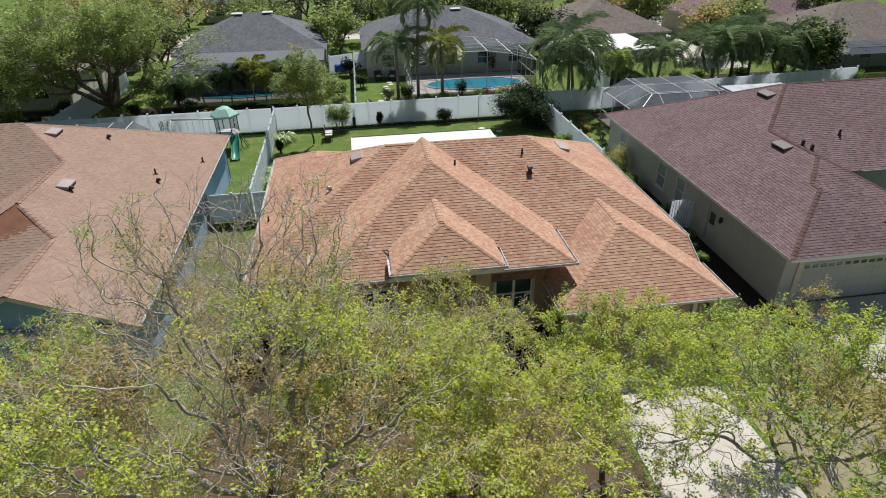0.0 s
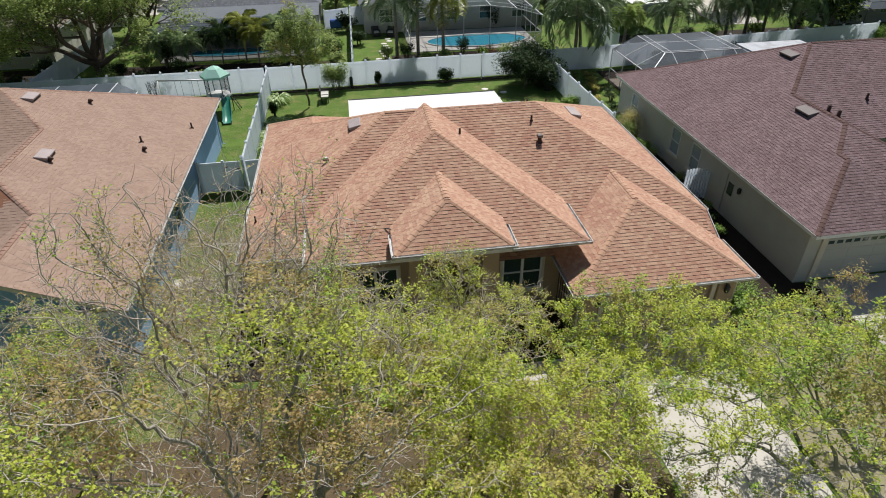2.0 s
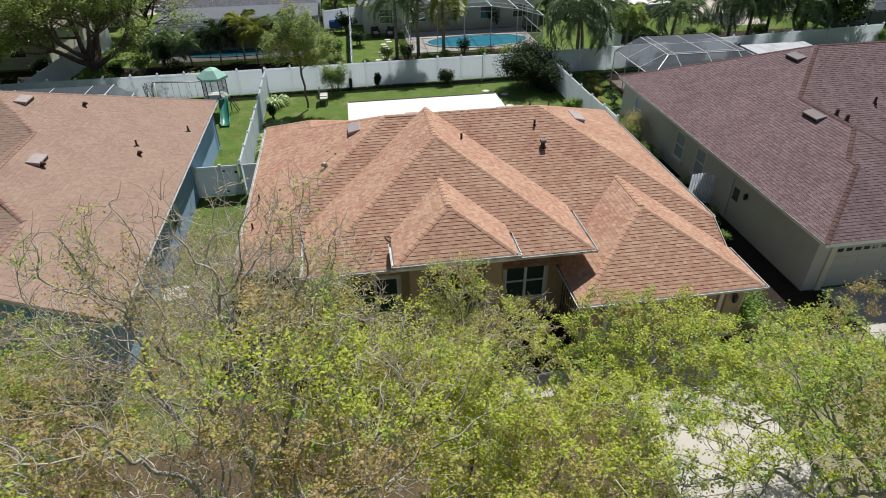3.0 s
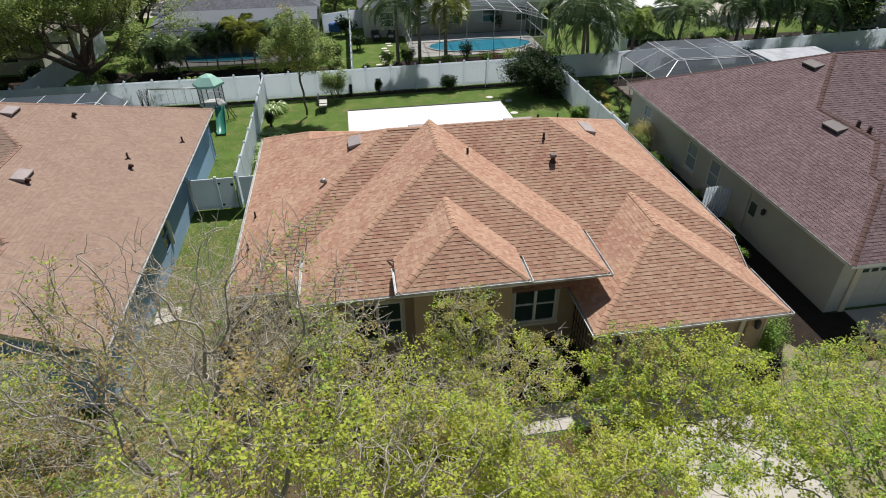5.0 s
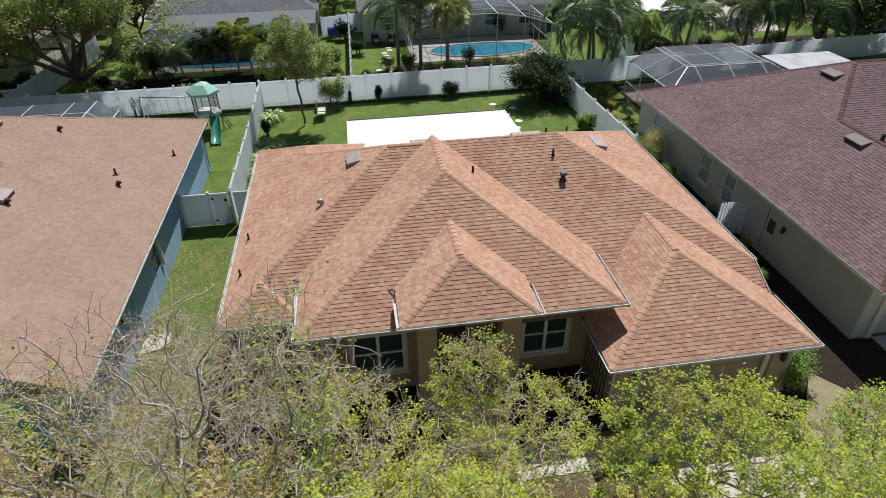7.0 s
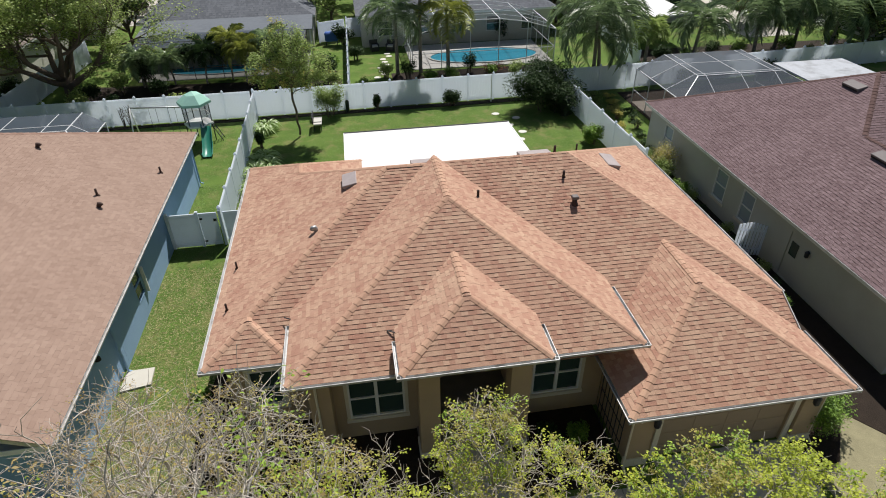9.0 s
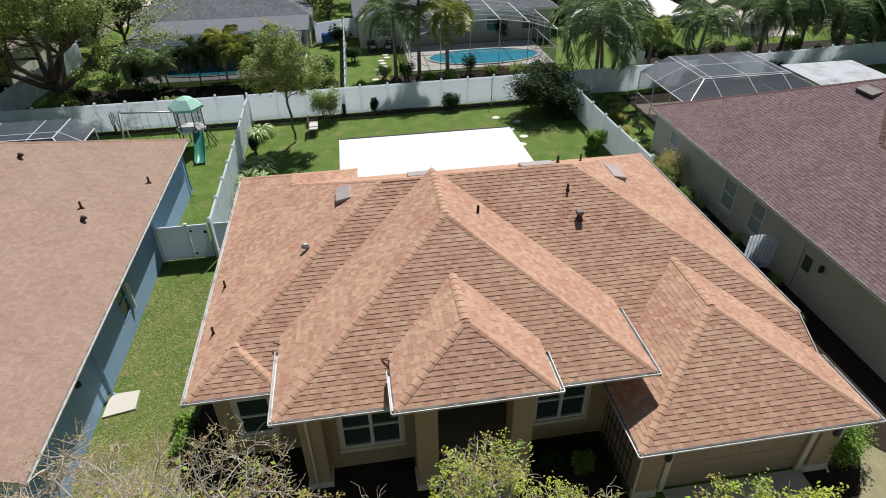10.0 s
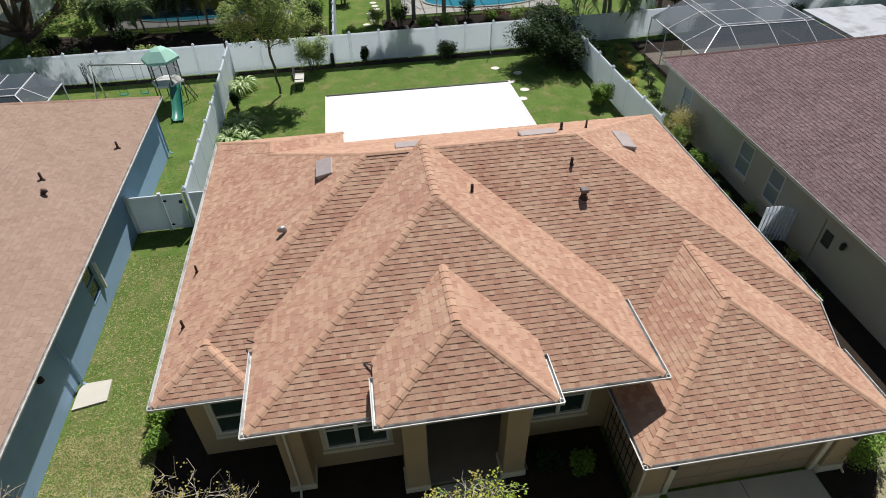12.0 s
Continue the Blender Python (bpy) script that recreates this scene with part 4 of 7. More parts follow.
h_r = [(L_(RY1), R1), (V1, R1), (Q1, V1), (H1, Q1), (A1, H1), (L_(RY0), A1), (R1, (37.0, 12.22, 6.19)), ((26.0, 1.75, 3.36), Q1)]
roof_on(beige, f_r, h_r, M_SHINGLE_R, M_SHINGLE_R, M_CAP_R, "dark brown asphalt shingle roof", 13, thick=(0.008, 0.0155))
wall(beige, M_STUCCO_BEIGE, "wall", 'y', 0.955, 18.895, 19.05, 0.2, -0.2, RZ - 0.16, [(11.05, 12.0, 0.75, 2.2), (8.95, 9.85, 0.75, 2.2), (5.75, 6.5, 0.05, 2.1), (16.4, 17.3, 0.75, 2.2)])
wall(beige, M_STUCCO_BEIGE, "wall", 'x', 19.05, 24.6, 0.75, 0.2, -0.2, RZ - 0.16, [(19.9, 24.5, -0.2, 2.05)])
wall(beige, M_STUCCO_BEIGE, "wall", 'x', 19.05, 36.6, 19.1, -0.2, -0.3, RZ - 0.16)
wall(beige, M_STUCCO_BEIGE, "wall", 'y', 0.955, 18.895, 36.6, -0.2, -0.2, RZ - 0.16)
for a, b in ((11.05, 12.0), (8.95, 9.85), (16.4, 17.3)):
    window(beige, 'y', 19.05, -1, a, b, 0.75, 2.2, 1, surround=0, glass=M_BLIND)
sd = part("side_door", bevelled(Mesh().box(19.08, 5.77, 0.05, 19.13, 6.48, 2.08), 0.005), M_STUCCO_BEIGE, beige, "beige side door")
part("door_pane", Mesh().box(19.06, 5.92, 1.15, 19.079, 6.33, 1.75), M_GLASS, sd)
part("wall_lantern", Mesh().lathe(18.97, 5.35, [(0.03, 1.6), (0.08, 1.65), (0.09, 1.85), (0.02, 1.92)], 8), M_DARKMETAL, beige)
gd2 = part("garage_door", Mesh().box(19.9, 0.86, -0.1, 24.5, 0.9, 2.05), M_STUCCO_BEIGE, beige, "beige sectional garage door")
pan2 = mesh_data("door_panel", bevelled(Mesh().box(-0.52, -0.012, -0.22, 0.52, 0.0, 0.22), 0.008), M_STUCCO_BEIGE)
for r in range(4):
    for c in range(4):
        ob = part("door_panel", pan2, None, gd2)
        ob.location = (20.48 + c * 1.15, 0.858, 0.18 + r * 0.52)
for c in range(12):
    part("door_light", bevelled(Mesh().box(20.06 + c * 0.375, 0.84, 1.70, 20.32 + c * 0.375, 0.857, 1.86), 0.004), M_GLASS, gd2, "small dark garage window")
part("trim", Mesh().box(19.62, 0.68, -0.15, 19.86, 0.748, 2.15), M_TRIM, beige)
soffit_fascia(beige, RX0, RY0, 24.85, RY1, RZ)
wall(beige, M_STUCCO_BEIGE, "wall", 'y', 0.955, 18.895, 24.4, 0.2, -0.2, RZ - 0.17)
wall(beige, M_STUCCO_BEIGE, "wall", 'x', 24.6, 26.0, 2.0, 0.2, -0.2, 3.15)
gutter(beige, (RX0, RY1, RZ), (RX0, RY0, RZ), size=0.06)
gutter(beige, (26.3, 6.0, 3.525), (37.0, 6.0, 3.525), size=0.07)
wall(beige, M_STUCCO_BEIGE, "wall", 'x', 25.9, 36.6, 6.45, 0.2, -0.2, 3.45)
for x, y in ((22.65, 7.19), (24.8, 12.13)):
    box_vent(beige, x, y, RZ + rp * (x - RX0), rp, (-1, 0), (0.5, 1.0), M_VENTBROWN)
for x, y in ((23.5, 6.95), (23.5, 6.3)):
    vent_pipe(beige, x, y, 4.58, 0.34, 0.09)
vent_pipe(beige, 26.6, 8.3, 4.51, 0.3, 0.06)

# iron trellis gate beside the garage
tg = thing("iron_trellis", "black wrought-iron trellis gate beside the garage wall", "gate", (8.95, -0.2, 0.0))
for i in range(8):
    part("bar", Mesh().bar((8.95, -0.95 + i * 0.22, 0.03), (8.95, -0.95 + i * 0.22, 2.0), 0.022), M_DARKMETAL, tg)
for z in (0.15, 0.75, 1.35, 1.95):
    part("crossbar", Mesh().bar((8.95, -0.97, z), (8.95, 0.62, z), 0.022), M_DARKMETAL, tg)


# ---- ground, paths and drives ----
gx = [-400, -200, -100, -60] + [x for x in range(-40, 62, 3)] + [80, 120, 200, 400]
gy = [-300, -100, -50] + [y for y in range(-30, 13, 3)] + [12 + 0.75 * i for i in range(16)] + [y for y in range(25, 110, 5)] + [130, 200, 400]
gm = Mesh()
for y in gy:
    for x in gx:
        gm.v.append((x, y, ground_z(x, y)))
for j in range(len(gy) - 1):
    for i in range(len(gx) - 1):
        a = j * len(gx) + i
        gm.f.append((a, a + 1, a + 1 + len(gx), a + len(gx)))
solid("ground", gm, M_LAWN, "green lawn with straw-coloured worn patches", "ground", kind="structure", smooth=True)


def flat_patch(name, pts, h, mat, label, category, below=0.05):
    """A low slab lying on the ground."""
    z = min(ground_z(x, y) for x, y in pts)
    return solid(name, Mesh().slab(pts, z - below, z + h), mat, label, category, kind="structure")


dr = thing("driveway", "pale concrete driveway of jointed slabs before the garage", "driveway", kind="structure")
for i in range(5):
    y1 = -1.1 - i * 3.0
    part("slab", bevelled(Mesh().box(10.02, y1 - 2.985, -0.05, 12.07, y1, 0.035), 0.008), M_CONCRETE, dr)
    part("slab", bevelled(Mesh().box(12.085, y1 - 2.985, -0.05, 14.15, y1, 0.035), 0.008), M_CONCRETE, dr)
wk = thing("walkway", "pale concrete front walk between drive and porch", "path", kind="structure")
for i in range(4):
    part("slab", bevelled(Mesh().box(5.0 + i * 1.25, -2.95, -0.05, 6.235 + i * 1.25, -1.9, 0.03), 0.008), M_CONCRETE, wk)
part("slab", bevelled(Mesh().box(4.1, -1.88, -0.05, 5.9, 0.05, 0.03), 0.008), M_CONCRETE, wk)
dn = thing("driveway", "pale concrete driveway before the beige house", "driveway", kind="structure")
for i in range(4):
    part("slab", bevelled(Mesh().box(19.9, 0.7 - i * 3 - 2.985, -0.05, 24.6, 0.7 - i * 3, 0.03), 0.008), M_CONCRETE, dn)
flat_patch("pavement", [(-60, -18.0), (60, -18.0), (60, -16.5), (-60, -16.5)], 0.03, M_CONCRETE, "concrete pavement along the street", "pavement")
flat_patch("road", [(-80, -30), (80, -30), (80, -20.5), (-80, -20.5)], 0.012, M_ASPHALT, "grey asphalt street", "road")
flat_patch("pad", [(-6.2, 4.15), (-5.25, 4.35), (-5.3, 5.15), (-6.2, 5.1)], 0.06, M_PAD, "pale concrete pad by the blue-grey wall", "slab")
# shade before the porch is carried by this dark bed as well
flat_patch("bed_shade_patch", [(-3.2, -1.1), (0.5, -1.5), (4.0, -1.3), (4.0, 1.6), (0.9, 2.0), (-1.0, 3.3), (-2.0, 5.2), (-3.0, 5.2), (-3.4, 2.4)], 0.03, M_MULCH_SHADE, "dark mulch bed along the porch front, porch shade in its tone", "bed")
flat_patch("bed_shade_patch", [(-9.5, -14.5), (9.9, -14.5), (9.9, -3.05), (4.8, -3.05), (-3.0, -1.4), (-3.8, -3.2), (-9.5, -3.6)], 0.02, M_LITTER, "brown leaf litter under the street-side trees", "bed")
flat_patch("bed_shade_patch", [(6.0, -1.7), (9.0, -1.7), (9.0, 1.1), (6.0, 1.1)], 0.03, M_MULCH_SHADE, "dark mulch bed beside the garage", "bed")
# the beige wall's shade is painted in together with the mulch
flat_patch("bed_shade_patch", [(16.5, -0.35), (17.5, -1.7), (19.85, -1.9), (19.85, 0.6), (19.0, 0.7), (19.0, 13.2), (15.9, 13.2), (15.9, 1.4), (16.3, 0.6)], 0.03, M_MULCH_SHADE, "mulch strip beside the beige wall with the wall's shade in its tone", "bed")
# dark patch over the lawn in place of the court's shade
flat_patch("bed_shade_patch", [(25.0, 0.9), (37.0, 0.9), (37.0, 6.4), (25.0, 6.4)], 0.03, M_MULCH_SHADE, "dark patch painting the shade in the front court of the beige house", "bed")
# stands in for the shadow at the foot of the fence
flat_patch("bed_shade_patch", [(-22, 28.0), (-4.3, 28.0), (-4.3, 28.5), (-22, 28.5)], 0.02, M_MULCH_SHADE, "dark strip painting the shadow along the white fence", "bed")
# rear fence: its shadow laid as a dark strip too
flat_patch("bed_shade_patch", [(-3.9, 28.05), (16, 28.25), (16, 28.9), (-3.9, 28.6)], 0.02, M_MULCH_SHADE, "narrow dark strip painting the rear fence's shadow", "bed")
flat_patch("bed_shade_patch", [(-18, 30.5), (1.6, 30.5), (1.6, 35.5), (-18, 37)], 0.02, M_MULCH_SHADE, "brown leaf-strewn bed under the shrubs", "bed")
flat_patch("bed_shade_patch", [(5.5, 33.5), (19, 33.0), (19, 36), (5.5, 36)], 0.02, M_MULCH_SHADE, "planted bed before the pool cage", "bed")
# bush and eave shade painted as a dark ground patch
flat_patch("bed_shade_patch", [(14.2, -2.3), (15.3, -2.1), (16.5, -0.6), (16.0, 0.9), (14.2, 0.4)], 0.035, M_MULCH_SHADE, "dark patch of painted shade round the bush by the garage", "bed")
flat_patch("soil_strip", [(14.3, -9), (19.6, -9), (19.6, -1.8), (17.5, -1.65), (16.5, -0.3), (15.4, -0.6), (14.4, -2.5)], 0.012, M_SOIL, "sandy bare soil beside the drive", "soil")

# oak shade put into the colour of this patch
flat_patch("bed_shade_patch", [(-40, 29.6), (-20.8, 29.6), (-20.2, 37.6), (-40, 37.6)], 0.02, M_MULCH_SHADE, "dark ground patch with the oaks' shade in its colour", "bed")
flat_patch("bed_shade_patch", [(24.8, 30.2), (47, 32.2), (46.8, 38.0), (26.8, 38.2)], 0.02, M_MULCH_SHADE, "dark bed under the row of palms", "bed")
# rear end of the strip, same painted wall shade
flat_patch("bed_shade_patch", [(16.2, 13.2), (19.0, 13.2), (19.0, 16.6), (17.2, 16.6)], 0.075, M_MULCH_SHADE, "mulch with painted wall shade beside the rear of the beige wall", "bed")

# darkens the ground seen through the screens, as painted shade
flat_patch("bed_shade_patch", [(21.3, 19.7), (36, 19.7), (36, 29.0), (21.3, 28.6)], 0.02, M_MULCH_SHADE, "dark patch of painted shade round the screen enclosure", "bed")
flat_patch("driveway", [(38.6, 40), (43.4, 40), (43.4, 63), (38.6, 63)], 0.03, M_CONCRETE, "pale concrete drive beside the taupe house", "driveway")

# ---- white flat patio cover behind the tan house ----
pc = thing("patio_cover", "white insulated flat patio roof on posts", "patio roof", (6.2, 16.5, -0.1))
PX0, PX1, PY0, PY1 = 1.72, 10.70, 13.35, 19.36
for i in range(9):
    xa0, xb0 = PX0 + (PX1 - PX0) * i / 9, PX0 + (PX1 - PX0) * (i + 1) / 9
    pn = Mesh()
    pn.v += [(xa0 + 0.002, PY0, 2.30), (xb0 - 0.002, PY0, 2.30), (xb0 - 0.002, PY1, 2.02), (xa0 + 0.002, PY1, 2.02),
             (xa0 + 0.002, PY0, 2.38), (xb0 - 0.002, PY0, 2.38), (xb0 - 0.002, PY1, 2.10), (xa0 + 0.002, PY1, 2.10)]
    pn.f += [(3, 2, 1, 0), (4, 5, 6, 7), (0, 1, 5, 4), (1, 2, 6, 5), (2, 3, 7, 6), (3, 0, 4, 7)]
    part("roof_panel", pn, M_PANROOF, pc)
part("rear_fascia", Mesh().box(PX0 - 0.05, PY1 + 0.004, 1.96, PX1 + 0.05, PY1 + 0.09, 2.13), M_BLACK, pc, "dark gutter along the far edge")
part("side_fascia", Mesh().bar((PX1 + 0.03, PY0, 2.33), (PX1 + 0.03, PY1, 2.05), 0.05, 0.14), M_WHITE, pc)
part("side_fascia", Mesh().bar((PX0 - 0.03, PY0, 2.33), (PX0 - 0.03, PY1, 2.05), 0.05, 0.14), M_WHITE, pc)
for x in (1.8, 4.7, 7.7, 10.6):
    part("post", Mesh().box(x - 0.05, PY1 - 0.2, -0.2, x + 0.05, PY1 - 0.1, 2.03), M_WHITE, pc)
flat_patch("patio", [(1.7, 13.2), (10.7, 13.2), (10.7, 19.3), (1.7, 19.3)], 0.05, M_DECKPOOL, "pale patio slab under the white cover", "patio")


# ---- white vinyl fences ----
FENCE_H = 1.83


def fence(a, b, label="tall white vinyl privacy fence", bay=1.83, h=FENCE_H, ends=True):
    """Posts with caps and boarded panels from a to b over the ground."""
    a, b = Vector((*a, 0)), Vector((*b, 0))
    L = (b - a).length
    n = max(1, round(L / bay))
    d = (b - a) / n
    ang = math.atan2(d.y, d.x)
    th = thing("fence", label, "fence", (a.x, a.y, ground_z(a.x, a.y)), "white vinyl fences")
    w = d.length - 0.13
    pm = Mesh()
    nb = max(6, int(w / 0.17))
    line = [(0.0, -0.03)]
    for i in range(1, nb):
        line += [(w * i / nb - 0.005, -0.03), (w * i / nb, -0.024), (w * i / nb + 0.005, -0.03)]
    line += [(w, -0.03)]
    k = len(line)
    for s, z in ((1, 0.19), (1, h - 0.16), (-1, h - 0.16), (-1, 0.19)):
        pm.v += [(x, y * s, z) for x, y in line]
    for r_ in range(4):
        for i in range(k - 1):
            a_, b_ = r_ * k + i, ((r_ + 1) % 4) * k + i
            pm.f.append((a_, a_ + 1, b_ + 1, b_))
    pme = mesh_data("panel", pm, M_VINYL)
    railm = mesh_data("rail", bevelled(Mesh().box(0, -0.04, 0, w, 0.04, 0.14), 0.005), M_VINYL)
    postm = mesh_data("post", bevelled(Mesh().box(-0.06, -0.047, -0.15, 0.06, 0.047, h + 0.03), 0.006), M_VINYL)
    capm = mesh_data("post_cap", Mesh().box(-0.075, -0.075, 0, 0.075, 0.075, 0.03).poly([(-0.075, -0.075, 0.031), (0.075, -0.075, 0.031), (0, 0, 0.13)])
                     .poly([(0.075, -0.075, 0.031), (0.075, 0.075, 0.031), (0, 0, 0.13)]).poly([(0.075, 0.075, 0.031), (-0.075, 0.075, 0.031), (0, 0, 0.13)])
                     .poly([(-0.075, 0.075, 0.031), (-0.075, -0.075, 0.031), (0, 0, 0.13)]), M_VINYL)
    for i in range(n + 1):
        p = a + d * i
        if i < n or ends:
            po = part("post", postm, None, th)
            po.matrix_basis = Matrix.Translation((p.x, p.y, ground_z(p.x, p.y))) @ Matrix.Rotation(ang, 4, 'Z')
            c = part("post_cap", capm, None, po)
            c.location = (0, 0, h + 0.03)
        if i < n:
            q = p + d.normalized() * 0.065
            pa = part("panel", pme, None, th)
            pa.matrix_basis = Matrix.Translation((q.x, q.y, ground_z(q.x + d.x / 2, q.y + d.y / 2))) @ Matrix.Rotation(ang, 4, 'Z')
            for z in (0.06, h - 0.17):
                part("rail", railm, None, pa).location = (0, 0, z)
    return th


fence((-4.16, 28.62), (12.16, 29.02), ends=False)
fence((12.16, 29.02), (22.0, 29.25))
fence((-24.2, 28.5), (-4.29, 28.62), ends=False)
fence((-4.1, 28.4), (-3.92, 12.85), "white vinyl fence between the two rear gardens")
fence((16.85, 28.9), (17.05, 15.2), "white vinyl fence beside the beige house")
fence((-20.35, 28.95), (-19.4, 43.8), "white vinyl fence past the oak")
fence((2.12, 29.25), (2.35, 47.0), "white vinyl fence between rear gardens")
fence((-0.2, 46.0), (2.2, 47.0), "white vinyl fence end by the grey house", ends=False)
fence((2.35, 47.2), (5.5, 47.3), "white vinyl fence beside the pool house", ends=False)
fence((22.2, 29.3), (48.0, 31.5), "white vinyl fence behind the palms")
fence((24.3, 32.0), (26.0, 44.0), "white vinyl fence beside the pool house")
# side gate between the two houses
sg = thing("side_gate", "white vinyl gate and panel between the houses", "gate", (-4.8, 12.75, 0))
for x0, x1, nm in ((-6.1, -4.95, "panel"), (-4.82, -4.06, "gate_leaf"), (-3.78, -2.05, "panel")):
    leafp = part(nm, bevelled(Mesh().box(x0, 12.735, 0.18, x1, 12.765, 1.58), 0.004), M_GATE, sg)
    for z in (0.05, 1.56):
        part("rail", bevelled(Mesh().box(x0, 12.72, z, x1, 12.78, z + 0.14), 0.005), M_GATE, leafp)
    if nm == "gate_leaf":
        part("latch", Mesh().box(-4.22, 12.68, 1.28, -4.10, 12.719, 1.40), M_BLACK, leafp)
        part("hinge", Mesh().box(-4.80, 12.69, 1.40, -4.68, 12.719, 1.47), M_BLACK, leafp)
        part("hinge", Mesh().box(-4.80, 12.69, 0.25, -4.68, 12.719, 0.32), M_BLACK, leafp)
for x in (-6.16, -4.89, -3.92, -2.0):
    part("post", bevelled(Mesh().box(x - 0.06, 12.69, -0.1, x + 0.06, 12.81, 1.80), 0.006), M_GATE, sg)
# open picket gate by the beige house
pg = thing("picket_gate", "white picket gate standing open by the beige wall", "gate", (18.6, 7.9, 0.0))
for i in range(9):
    t_ = i / 8
    x, y = 18.95 - 0.95 * t_, 7.75 + 0.35 * t_
    part("picket", Mesh().box(x - 0.053, y - 0.012, 0.08, x + 0.053, y + 0.012, 1.55 + 0.12 * math.sin(t_ * 3.14)), M_VINYL, pg)
part("rail", Mesh().bar((18.99, 7.72, 0.4), (17.97, 8.1, 0.4), 0.03, 0.08), M_VINYL, pg)
part("rail", Mesh().bar((18.99, 7.72, 1.3), (17.97, 8.1, 1.3), 0.03, 0.08), M_VINYL, pg)

# ---- play tower with slide and swings ----
ps = thing("play_set", "metal-framed play tower with netting, mint canopy, slide and swing beam", "play set", (-7.0, 25.6, -0.2))
px, py, gz = -7.1, 25.3, -0.2
hexa = [(px + 0.78 * math.cos(a), py + 0.78 * math.sin(a)) for a in [i * math.pi / 3 for i in range(6)]]
for x, y in hexa:
    part("post", Mesh().tube([(x, y, gz), (x, y, gz + 2.6)], [0.03, 0.03], 7), M_DARKMETAL, ps, "", True)
part("platform", bevelled(Mesh().slab([(px + 0.86 * math.cos(a), py + 0.86 * math.sin(a)) for a in [i * math.pi / 3 for i in range(6)]], gz + 1.08, gz + 1.22), 0.02), M_WHITE, ps, "pale plastic deck")
for i in range(6):
    a, b = hexa[i], hexa[(i + 1) % 6]
    if i == 4:
        continue
    part("net_panel", Mesh().poly([(*a, gz + 1.24), (*b, gz + 1.24), (*b, gz + 2.35), (*a, gz + 2.35)]), M_SCREEN, ps, "dark safety netting")
    part("rail", Mesh().bar((*a, gz + 1.72), (*b, gz + 1.72), 0.035), M_WHITE, ps)
cn = Mesh()
for r0, z0_, r1, z1_ in ((1.0, 2.42, 0.98, 2.56), (0.98, 2.56, 0.45, 2.98), (0.45, 2.98, 0.03, 3.14)):
    for i in range(6):
        a, b = i * math.pi / 3, (i + 1) * math.pi / 3
        cn.poly([(px + r0 * math.cos(a), py + r0 * math.sin(a), gz + z0_), (px + r0 * math.cos(b), py + r0 * math.sin(b), gz + z0_),
                 (px + r1 * math.cos(b), py + r1 * math.sin(b), gz + z1_), (px + r1 * math.cos(a), py + r1 * math.sin(a), gz + z1_)])
part("canopy", cn, M_MINT, ps, "mint-green peaked canopy")
sl = Mesh()
path = [(0, -0.62, 1.18), (0.02, -0.9, 1.08), (0.05, -1.4, 0.72), (0.08, -1.9, 0.36), (0.1, -2.35, 0.14), (0.1, -2.7, 0.11)]
prof = [(-0.27, 0.14), (-0.24, 0.0), (0.24, 0.0), (0.27, 0.14), (0.31, 0.14), (0.27, -0.03), (-0.27, -0.03), (-0.31, 0.14)]
for x, y, z in path:
    sl.v += [(px + x + 0.42 + 0.12 * (0.7 - y * 0.3) + u_, py + y, gz + z + v_) for u_, v_ in prof]
for i in range(len(path) - 1):
    for j in range(8):
        a, b = i * 8 + j, i * 8 + (j + 1) % 8
        sl.f.append((a, b, b + 8, a + 8))
part("slide", sl, M_GREENPLASTIC, ps, "green plastic slide", True)
part("swing_beam", Mesh().tube([(px - 0.7, py + 0.2, gz + 2.15), (px - 4.0, py + 0.6, gz + 2.15)], [0.045, 0.045], 8), M_LEAD, ps, "grey steel tube", True)
for s_ in (-0.7, 0.7):
    part("beam_leg", Mesh().tube([(px - 3.9, py + 0.55, gz + 2.15), (px - 4.0, py + 0.55 + s_, gz)], [0.04, 0.04], 7), M_WHITE, ps, "", True)
for i, xo in enumerate((-1.5, -2.6)):
    sw = part("swing_seat", Mesh().box(px + xo - 0.22, py + 0.22, gz + 0.45, px + xo + 0.22, py + 0.42, gz + 0.48), M_GREENPLASTIC, ps)
    for s_ in (-0.2, 0.2):
        part("chain", Mesh().bar((px + xo + s_, py + 0.32, gz + 0.46), (px + xo + s_, py + 0.4, gz + 2.1), 0.015), M_DARKMETAL, sw)
lad = part("ladder", Mesh().tube([(px + 0.70, py + 0.3, gz + 1.2), (px + 1.25, py + 0.3, gz)], [0.025, 0.025], 6).tube([(px + 0.70, py - 0.2, gz + 1.2), (px + 1.25, py - 0.2, gz)], [0.025, 0.025], 6), M_DARKMETAL, ps)
for i in range(4):
    part("rung", Mesh().bar((px + 0.80 + i * 0.12, py - 0.2, gz + 0.96 - i * 0.24), (px + 0.80 + i * 0.12, py + 0.3, gz + 0.96 - i * 0.24), 0.035), M_DARKMETAL, lad)

# ---- bench by the yard tree ----
be = thing("garden_bench", "dark metal garden bench with pale cushion by the tree", "bench", (-0.05, 26.2, -0.2))
bx, by = -0.05, 26.0
M_CUSH = surface("pale_cushion", (0.55, 0.54, 0.50), 0.9, vary=0.1)
for dx in (-0.22, 0.22):
    for dy in (-0.55, 0.55):
        part("leg", Mesh().box(bx + dx - 0.025, by + dy - 0.025, gz, bx + dx + 0.025, by + dy + 0.025, gz + 0.42), M_DARKMETAL, be)
part("seat", bevelled(Mesh().box(bx - 0.26, by - 0.62, gz + 0.42, bx + 0.26, by + 0.62, gz + 0.50), 0.02), M_CUSH, be, "pale cushion")
